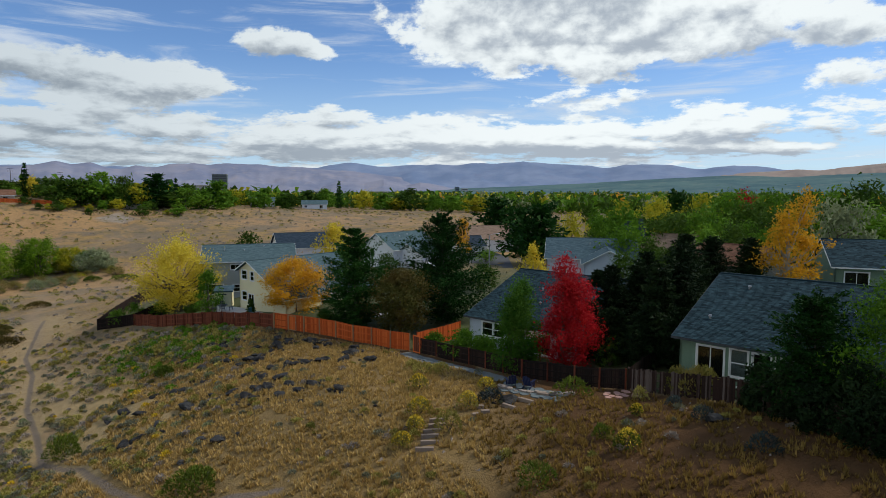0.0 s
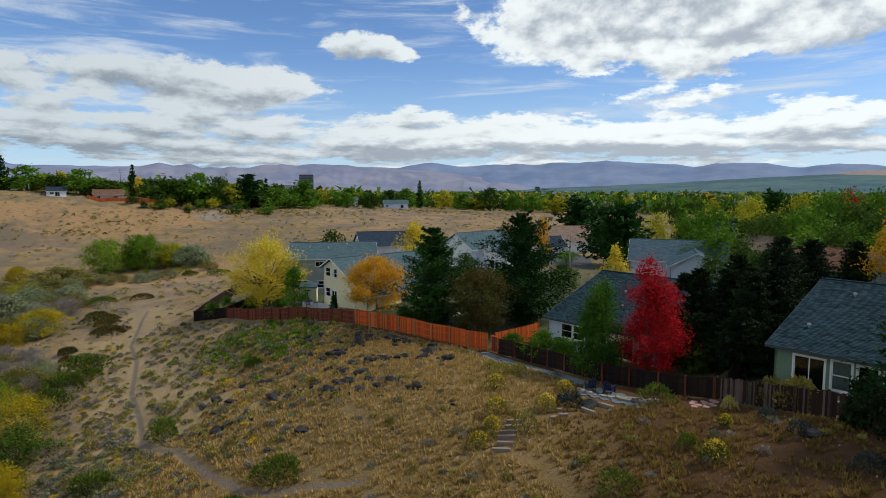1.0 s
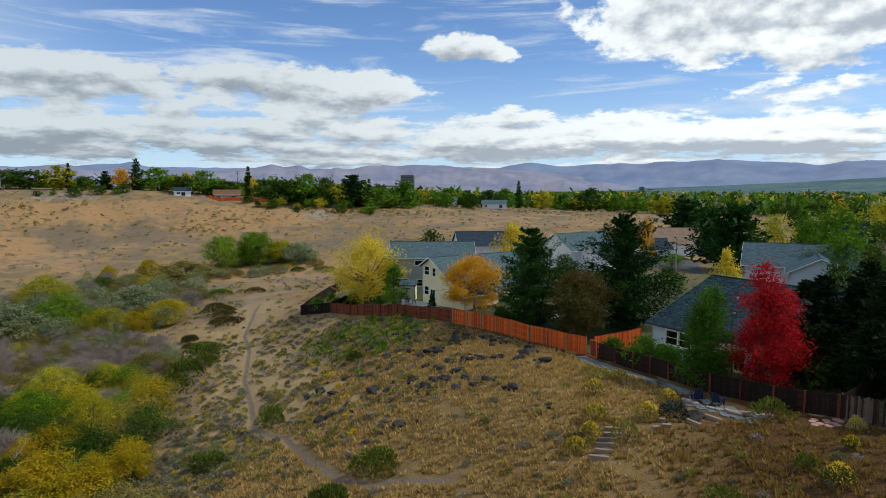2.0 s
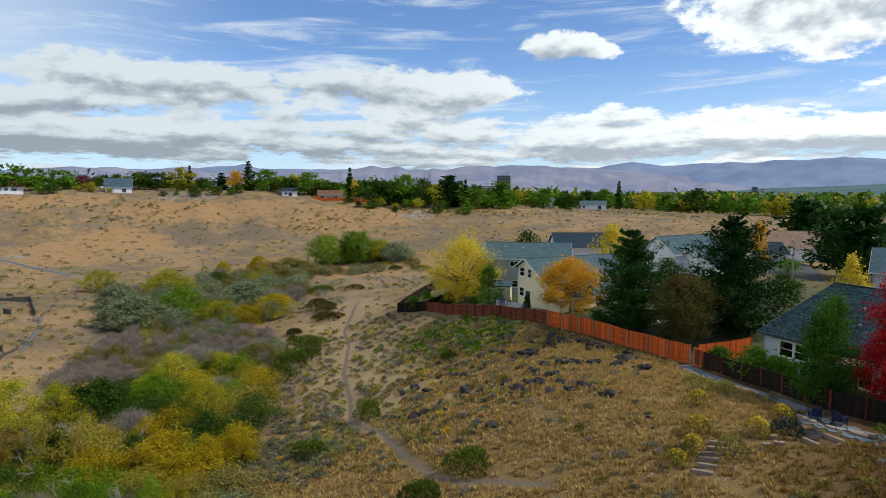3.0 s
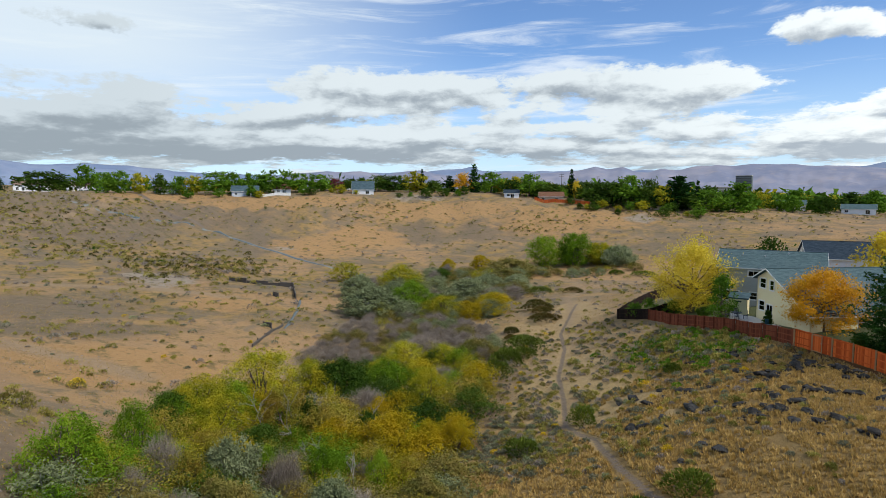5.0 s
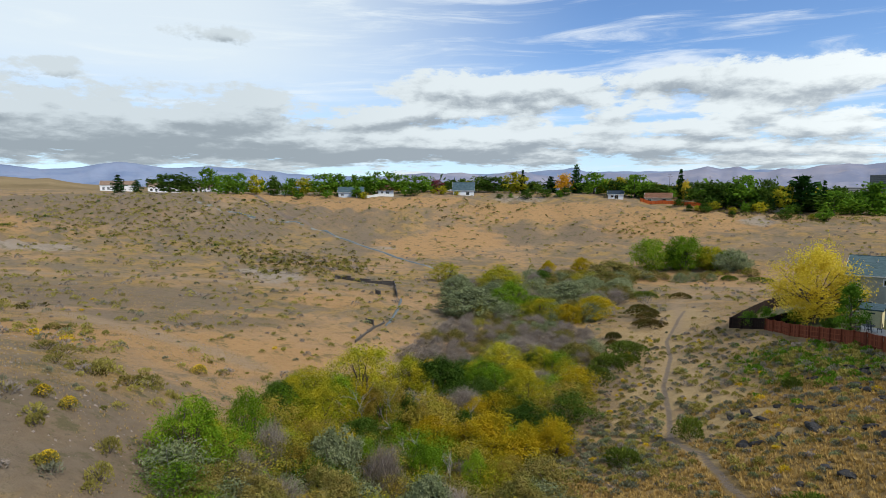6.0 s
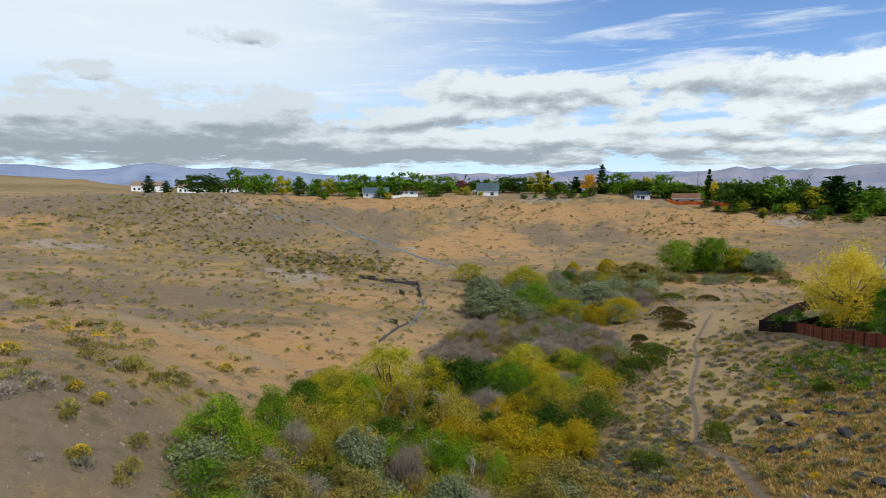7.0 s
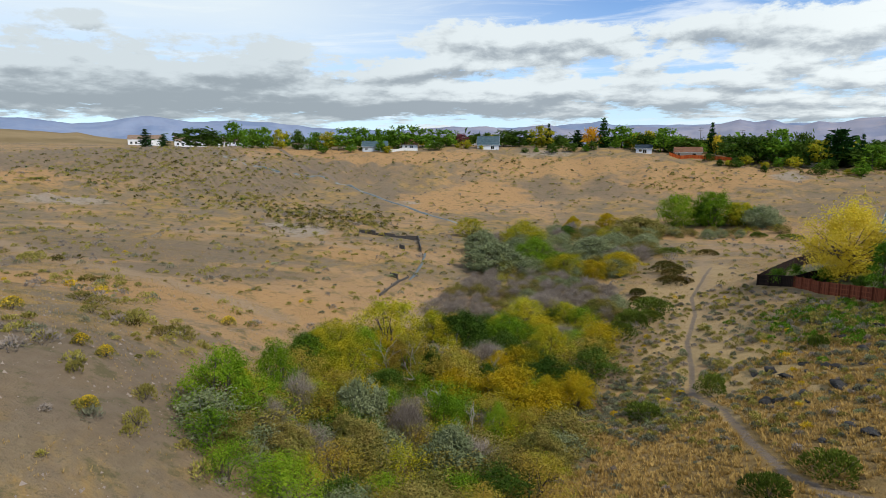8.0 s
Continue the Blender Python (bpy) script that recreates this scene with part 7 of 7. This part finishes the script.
for k in range(34):
    s = rs_y.rand()
    x, y = -4.2 - 13.5 * s + rs_y.normal() * 0.1, 59.9 + 7.6 * s - 0.45 + rs_y.normal() * 0.12
    flagstone(x, y, rs_y.uniform(0.07, 0.16), "stone", "border_stone", "small pale stone along the fence foot", "stones along the fence", rs_y.uniform(0.05, 0.14), 6)


def timber(x, y, turn, L, label, h=0.2, d=0.22, group="garden timbers", mat="tie"):
    bm = bmesh.new()
    add_box(bm, -L / 2, L / 2, -d / 2, d / 2, -0.12, h)
    bmesh.ops.bevel(bm, geom=bm.edges[:], offset=0.02, segments=1, affect="EDGES")
    me = bpy.data.meshes.new("timber")
    bm.to_mesh(me), bm.free()
    me.materials.append(MAT[mat])
    ob = new("timber_step", me)
    ob.matrix_basis = pose(x, y, level(x, y), 0, 0, turn)
    return tagged(ob, label, "step", group)


for k in range(6):
    s = k / 5
    timber(-0.35 - 0.75 * s + 0.1 * math.sin(k * 2), 39.9 - 3.2 * s, 8 + 6 * math.sin(k), 1.15, "weathered timber step set into the slope", group="timber steps")
for x, y, a, L in ((7.4, 43.9, -28, 0.95), (5.9, 42.5, -40, 1.2), (4.6, 41.5, -45, 1.1), (2.9, 40.8, 10, 0.6), (2.2, 40.4, 30, 0.5), (2.6, 41.6, 5, 0.5), (3.0, 31.0, 10, 0.9), (2.6, 29.6, 8, 0.9)):
    timber(x, y, a, L, "pale timber edging the garden path", 0.22, 0.26, "path timbers")


# ---- cream house: patio, furniture ----
def sheet_part(name, corners, z, thick, mat, label, category="", kind="structure"):
    bm = bmesh.new()
    lo, hi = [bm.verts.new((x, y, z - thick)) for x, y in corners], [bm.verts.new((x, y, z)) for x, y in corners]
    bm.faces.new(hi), bm.faces.new(lo[::-1])
    for k in range(len(corners)):
        q = (k + 1) % len(corners)
        bm.faces.new((lo[k], lo[q], hi[q], hi[k]))
    bmesh.ops.recalc_face_normals(bm, faces=bm.faces[:])
    return tagged(part(name, bm, MAT[mat]), label, category, kind=kind)


sheet_part("pavement_patio", [(-22.6, 76.9), (-27.5, 81.0), (-30.6, 81.6), (-29.6, 79.6), (-24.0, 75.0)], 14.42, 0.8, "concrete", "pale concrete patio beside the cream house", "patio")
sheet_part("pavement_drive", [(-8.4, 72.5), (-14.5, 76.5), (-9.5, 84), (-3, 80)], 14.78, 0.5, "concrete", "pale concrete strip behind the pines", "driveway")
sheet_part("road_court", [(1, 105), (13, 103), (15, 140), (11, 158), (2, 158), (-1, 130)], 14.75, 1.6, "asphalt", "asphalt residential court", "road")
sheet_part("pavement_court", [(-2.6, 112), (-1.2, 112), (-1.1, 140), (-2.6, 140)], 14.9, 1.6, "concrete", "pale concrete sidewalk of the court", "pavement")


def patio_table(x, y, z):
    t = thing("patio_table", x, y, z, 20, "dark metal patio table with glass top", "table")
    bm = bmesh.new()
    bmesh.ops.create_cone(bm, cap_ends=True, segments=20, radius1=0.65, radius2=0.65, depth=0.03, matrix=Matrix.Translation((0, 0, 0.73)))
    part("tabletop", bm, MAT["dark_trim"], t)
    for a in range(4):
        bm = bmesh.new()
        add_box(bm, -0.02, 0.02, -0.02, 0.02, 0, 0.72, Matrix.Translation((0.4 * math.cos(a * 1.57), 0.4 * math.sin(a * 1.57), 0)))
        part("leg", bm, MAT["dark_trim"], t)


def patio_chair(x, y, z, turn, mat="dark_trim", label="dark metal patio chair with slatted back"):
    c = thing("patio_chair", x, y, z, turn, label, "chair", "patio chairs")
    box_part("seat", (-0.25, 0.25, -0.24, 0.24, 0.41, 0.46), mat, c, bevel=0.015)
    for k in range(4):
        box_part("back_slat", (-0.22 + 0.13 * k, -0.16 + 0.13 * k, 0.23, 0.26, 0.46, 0.98), mat, c)
    box_part("top_rail", (-0.26, 0.26, 0.225, 0.265, 0.98, 1.05), mat, c)
    for sx in (-0.23, 0.20):
        for sy in (-0.22, 0.20):
            box_part("leg", (sx, sx + 0.03, sy, sy + 0.03, 0, 0.41), mat, c)


patio_table(-28.6, 78.4, 14.42)
for a in range(4):
    patio_chair(-28.6 + 1.0 * math.cos(a * 1.57 + 0.4), 78.4 + 1.0 * math.sin(a * 1.57 + 0.4), 14.42, math.degrees(a * 1.57 + 0.4) - 90)
patio_chair(-23.8, 75.0, 14.42, 60, "teal_paint", "teal patio chair against the cream wall")
patio_table(4.6, 57.6, 14.9)
patio_chair(5.6, 56.9, 14.9, 200)
patio_chair(3.6, 58.4, 14.9, 20)


def shed(x, y, z, turn):
    s = thing("shed", x, y, z, turn, "small cream garden shed with green-grey roof", "shed")
    wall("front_wall", s, Matrix.Identity(4), 2.3, 2.3, [], "siding_cream")
    wall("side_wall", s, Matrix(((0, 1, 0, 0), (-1, 0, 0, 2), (0, 0, 1, 0), (0, 0, 0, 1))), 2.0, 2.3, [], "siding_cream")
    wall("side_wall", s, Matrix(((0, -1, 0, 2.3), (1, 0, 0, 0), (0, 0, 1, 0), (0, 0, 0, 1))), 2.0, 2.3, [], "siding_cream")
    wall("back_wall", s, Matrix(((-1, 0, 0, 2.3), (0, -1, 0, 2), (0, 0, 1, 0), (0, 0, 0, 1))), 2.3, 2.3, [], "siding_cream")
    slope(s, (-0.15, -0.15, 2.3), (2.45, -0.15, 2.3), (2.45, 2.15, 2.75), (-0.15, 2.15, 2.75), "shingle_teal", 0.2, 0.4, seed=90)
    box_part("door", (0.6, 1.7, -0.04, -0.005, 0.05, 2.0), "siding_cream", s)
    box_part("vent_slot", (0.7, 1.6, -0.06, -0.042, 1.75, 1.9), "dark_trim", s)


shed(-31.6, 83.6, 13.8, 12)


# pergola over the blue house's back door
def pergola(x, y, z, turn):
    p = thing("pergola", x, y, z, turn, "small timber pergola over the back door", "pergola")
    for px in (0, 3.4):
        box_part("post", (px, px + 0.12, -2.4, -2.28, 0, 2.2), "redwood", p)
    for k in range(9):
        box_part("rafter", (-0.2 + 0.44 * k, -0.12 + 0.44 * k, -2.7, 0.0, 2.2, 2.32), "tie", p)
    box_part("beam", (-0.3, 3.8, -2.4, -2.28, 2.06, 2.198), "redwood", p)


pergola(2.7 + 0.73 * 6.6, 60.8 - 0.68 * 6.6, 14.95, -43)


# flower box and screen by the green house
shrub("trailing_vine", "olive-green vine spilling over the old fence", 16.9, 39.0, 2.6, 1.9, "green", "leaf_olive", 700)
shrub("trailing_vine", "olive-green vine spilling over the old fence", 16.0, 40.6, 1.8, 1.9, "green", "leaf_olive", 701)


def slat_screen(x, y, z, turn):
    s = thing("slat_screen", x, y, z, turn, "white slatted bench back beside the house", "bench")
    for k in range(9):
        box_part("slat", (0.16 * k, 0.16 * k + 0.09, 0, 0.03, 0.1, 0.95), "trim", s)
    box_part("rail", (0, 1.4, 0.032, 0.06, 0.8, 0.88), "trim", s)
    box_part("seat", (0, 1.4, -0.4, -0.002, 0.4, 0.45), "trim", s)


slat_screen(18.6, 37.6, 17.3, -44)

# ---- lamps and poles ----
def pole(name, label, x, y, z, h, arms):
    p = thing(name, x, y, z, 20, label, "pole")
    V, F = [], []
    tube(V, F, [(0, 0, -0.3), (0, 0, h)], [0.16, 0.10], 8)
    part_mesh("shaft", fast_mesh("shaft", V, F, MAT["metal" if name == "street_lamp" else "bark"], True), p)
    if name == "street_lamp":
        V, F = [], []
        tube(V, F, [(0, 0, h), (0.8, 0, h + 0.3), (1.8, 0, h + 0.35)], [0.05, 0.045, 0.04], 6)
        part_mesh("arm", fast_mesh("arm", V, F, MAT["metal"], True), p)
        box_part("lamp_head", (1.6, 2.2, -0.12, 0.12, h + 0.22, h + 0.36), "metal", p, bevel=0.03)
    for k in range(arms):
        box_part("crossarm", (-1.3, 1.3, -0.07, 0.07, h - 0.5 - 1.1 * k, h - 0.34 - 1.1 * k), "bark", p)


pole("street_lamp", "grey street lamp on the residential court", 9.0, 118, 14.7, 6.6, 0)
for x, y in ((-212, 302), (-205, 330), (-455, 128), (-440, 150), (-470, 60)):
    pole("utility_pole", "dark wooden utility pole with crossarms", x, y, level(x, y), 13 if x > -300 else 10, 2)


def car(x, y, turn, mat="car_paint", label="white car parked on the bench"):
    c = thing("car", x, y, level(x, y), turn, label, "car", "parked cars")
    bm = bmesh.new()
    add_box(bm, -2.2, 2.2, -0.88, 0.88, 0.35, 0.95)
    add_box(bm, -1.3, 1.5, -0.78, 0.78, 0.95, 1.45)
    for v in bm.verts:
        if v.co.z > 1.4:
            v.co.x *= 0.75
    bmesh.ops.bevel(bm, geom=bm.edges[:], offset=0.09, segments=2, affect="EDGES")
    part("body", bm, MAT[mat], c)
    for sx in (-1.4, 1.4):
        for sy in (-0.85, 0.85):
            bm = bmesh.new()
            bmesh.ops.create_cone(bm, cap_ends=True, segments=14, radius1=0.33, radius2=0.33, depth=0.22, matrix=Matrix.Translation((sx, sy, 0.33)) @ Matrix.Rotation(radians(90), 4, "X"))
            part("wheel", bm, MAT["rubber"], c)


for x, y, a in ((-322, 196, 60), (-300, 214, 50), (-290, 222, 45), (-330, 182, 70), (-402, 110, 75), (-408, 100, 75), (-262, 262, 45)):
    car(x, y, a)

# ---- old timber flood wall in the gully ----
def flood_wall(line, label, h=1.0):
    w = thing("flood_wall", line[0][0], line[0][1], level(*line[0]), 0, label, "wall")
    base = Vector((line[0][0], line[0][1], level(*line[0])))
    rs = np.random.RandomState(12)
    for (ax, ay), (bx, by) in zip(line, line[1:]):
        L = math.hypot(bx - ax, by - ay)
        n = max(1, round(L / 3.2))
        for i in range(n):
            p, q = (ax + (bx - ax) * i / n, ay + (by - ay) * i / n), (ax + (bx - ax) * (i + 1) / n, ay + (by - ay) * (i + 1) / n)
            turn = math.atan2(q[1] - p[1], q[0] - p[0])
            m = Matrix.Translation(Vector((p[0], p[1], min(level(*p), level(*q)))) - base) @ Matrix.Rotation(turn, 4, "Z")
            hh = h * rs.uniform(0.7, 1.15)
            for k in range(3):
                bm = bmesh.new()
                add_box(bm, 0.02, L / n - 0.02, -0.09 + 0.02 * k, 0.09 + 0.02 * k, -0.3 if k == 0 else hh * k / 3, hh * (k + 1) / 3 - 0.015, m)
                part("plank", bm, MAT["log"], w)
            bm = bmesh.new()
            add_box(bm, -0.1, 0.1, -0.24, -0.1, -0.3, hh + 0.15, m)
            part("stake", bm, MAT["log"], w)


flood_wall([(-159.8, 73.4), (-154.0, 75.4), (-148.0, 78.4), (-142.4, 82.6), (-132.0, 77.0), (-123.4, 72.3)], "dark weathered timber flood wall across the wash", 1.2)
flood_wall([(-100.6, 56.1), (-97.8, 52.5), (-92.1, 46.9), (-89.7, 44.5)], "broken dark timber wall beside the wash", 0.55)
flood_wall([(-130.1, 70.4), (-127.6, 70.2)], "short dark timber flood wall", 1.5)
flood_wall([(-101.8, 53.0), (-100.2, 53.6)], "short dark timber flood wall", 1.3)
gravel_line([(-122.2, 72.7), (-111.9, 65.7), (-105.6, 60.8), (-101.2, 57.4), (-97.0, 53.5)], 0.7, "narrow dark stone channel below the flood wall")


# ---- rock outcrops on the spur ----
def rocks():
    rs = np.random.RandomState(44)
    stock = []
    for v in range(6):
        bm = bmesh.new()
        bmesh.ops.create_icosphere(bm, subdivisions=2, radius=0.5)
        o = Vector((7.3 * v, 2.1 * v, 0))
        for q in bm.verts:
            n = noise.noise(q.co * 2.2 + o) * 0.5 + noise.noise(q.co * 5 + o) * 0.22
            q.co *= 1 + n
            q.co.z *= 0.62
        me = bpy.data.meshes.new("rock")
        bm.to_mesh(me), bm.free()
        me.materials.append(MAT["rock"])
        stock.append(me)
    groups = [(-17.5, 65.6, 1.6, 10), (-18.7, 63.2, 1.8, 12), (-15.2, 63.5, 1.3, 9), (-19.7, 60.8, 1.2, 8), (-12.1, 57.4, 1.6, 9), (-15.2, 56.5, 1.7, 14), (-14.9, 51.8, 1.6, 13), (-12.0, 48.1, 1.2, 9), (-8.3, 47.4, 0.7, 4), (-23.7, 67.2, 1.5, 7), (-7.1, 56.0, 0.8, 4),
              (-12.7, 62.9, 1.2, 7), (-8.8, 60.6, 0.8, 4), (-16.1, 48.0, 1.0, 5), (-23.4, 62.9, 1.3, 8), (-26, 58, 1.5, 8), (-21, 53, 1.6, 8), (-28.5, 66, 1.6, 6), (-26, 49, 1.6, 7), (-17, 42.5, 1.3, 4), (4.2, 42.9, 0.6, 3), (15.4, 33.4, 0.5, 2), (-5, 42, 0.8, 3), (-30, 56, 1.5, 6)]
    for gx, gy, sp, n in groups:
        for _ in range(int(n * 1.25)):
            x, y, s = gx + rs.normal() * sp, gy + rs.normal() * sp * 0.8, 0.26 + 1.05 * rs.rand() ** 1.8
            if near_line(np.array(x), np.array(y), TRAIL) < 0.8:
                continue
            ob = new("rock", stock[rs.randint(6)])
            ob.matrix_basis = pose(x, y, level(x, y) + 0.08 * s, rs.uniform(-20, 20), rs.uniform(-20, 20), rs.uniform(0, 360)) @ Matrix.Diagonal((s * rs.uniform(0.8, 1.5), s, s * rs.uniform(0.6, 1.0), 1))
            tagged(ob, "dark grey lichen-covered rock in dry grass", "rock", "rocks of the outcrop")


rocks()


def slope_stones():
    """Loose pale stones on the bare slopes: four-cornered chips half sunk in the soil."""
    rs = np.random.RandomState(63)
    x, y = np.concatenate([rs.uniform(-90, -28, 3200), rs.uniform(-30, 16, 900)]), np.concatenate([rs.uniform(-14, 22, 3200), rs.uniform(26, 60, 900)])
    ok = waves(x, y, 12, 57) > rs.uniform(-0.8, 0.6, len(x))
    x, y = x[ok], y[ok]
    n = len(x)
    s = 0.05 + 0.16 * rs.rand(n) ** 3
    a = rs.uniform(0, math.tau, n)
    base = np.stack([x, y, ground(x, y)], -1)
    corners = [base + np.stack([s * rs.uniform(0.7, 1.3, n) * np.cos(a + k * 2.1), s * rs.uniform(0.7, 1.3, n) * np.sin(a + k * 2.1), -0.3 * s], -1) for k in range(3)]
    V = np.stack([*corners, base + np.stack([0.2 * s, 0.1 * s, 0.75 * s], -1)], 1).reshape(-1, 3)
    F = (np.array([(0, 1, 3), (1, 2, 3), (2, 0, 3)])[None] + 4 * np.arange(n)[:, None, None]).reshape(-1, 3)
    tagged(new("loose_stones", fast_mesh("loose_stones", V, F, MAT["stone"])), "loose pale stones on the bare slope", "stones", kind="stuff")


slope_stones()


# ---- dead snags standing in the thicket ----
def snag(x, y, h, seed):
    rs = np.random.RandomState(seed)
    t = thing("dead_tree", x, y, level(x, y), 0, "bare pale dead willow with forked branches", "tree", "dead snags")
    V, F = [], []

    def grow(p, d, L, r, depth):
        q = p + d * L
        mid = p + d * L * 0.5 + rs.normal(size=3) * 0.05 * L
        tube(V, F, [p, mid, q], [r, r * 0.8, r * 0.6], 5)
        if depth:
            for _ in range(rs.randint(2, 4)):
                e = d + rs.normal(size=3) * 0.42 + (0, 0, 0.12)
                grow(q if rs.rand() < 0.6 else mid, e / np.linalg.norm(e), L * rs.uniform(0.55, 0.8), r * 0.55, depth - 1)

    for _ in range(3):
        e = np.array((rs.normal() * 0.3, rs.normal() * 0.3, 1))
        grow(np.array((rs.normal() * 0.2, rs.normal() * 0.2, 0)), e / np.linalg.norm(e), h * 0.36, 0.075, 4)
    part_mesh("trunk", fast_mesh("trunk", V, F, MAT["pale_bark"], True), t)


for i, (x, y, h) in enumerate([(-57.8, 30.2, 7.4), (-56.0, 31.8, 6.6), (-55.6, 34.2, 6.8), (-51.5, 40.0, 5.4), (-47.5, 29.5, 5.2), (-41.5, 29, 4.6)]):
    snag(x, y, h, 600 + i)

# ---- town in the valley ----
def tower(x, y, w, d, h, label, mat="slab"):
    t = thing("town_building", x, y, 12, 10, label, "building")
    n = max(2, int(h / 7))
    box_part("body", (-w / 2, w / 2, -d / 2, d / 2, -2, h), mat, t)
    for k in range(n):
        box_part("window_band", (-w / 2 + 1, w / 2 - 1, -d / 2 - 0.3, -d / 2 - 0.02, h * (k + 0.35) / n, h * (k + 0.7) / n), "dark_trim", t)
    box_part("parapet", (-w / 2 - 0.4, w / 2 + 0.4, -d / 2 - 0.4, d / 2 + 0.4, h + 0.02, h + 1.5), "concrete", t)


for az, r, w, h, lab in ((19.9, 2900, 62, 88, "grey hotel tower in the valley town"), (21.2, 2900, 120, 40, "broad pale hotel block in the valley town"), (-1.3, 3100, 18, 34, "distant grey tower block"), (-2.0, 3100, 30, 26, "distant pale block of the town"), (-2.6, 3080, 60, 16, "long low pale warehouse"), (17.8, 2800, 80, 18, "low white warehouse in the valley"),
                       (6.0, 2900, 90, 12, "low white warehouse in the valley"), (11, 2700, 70, 12, "low pale commercial building"), (-4.6, 2900, 50, 10, "low pale commercial building")):
    tower(-math.sin(radians(az)) * r, math.cos(radians(az)) * r, w, 30, h, lab, "concrete" if "pale" in lab or "white" in lab else "slab")
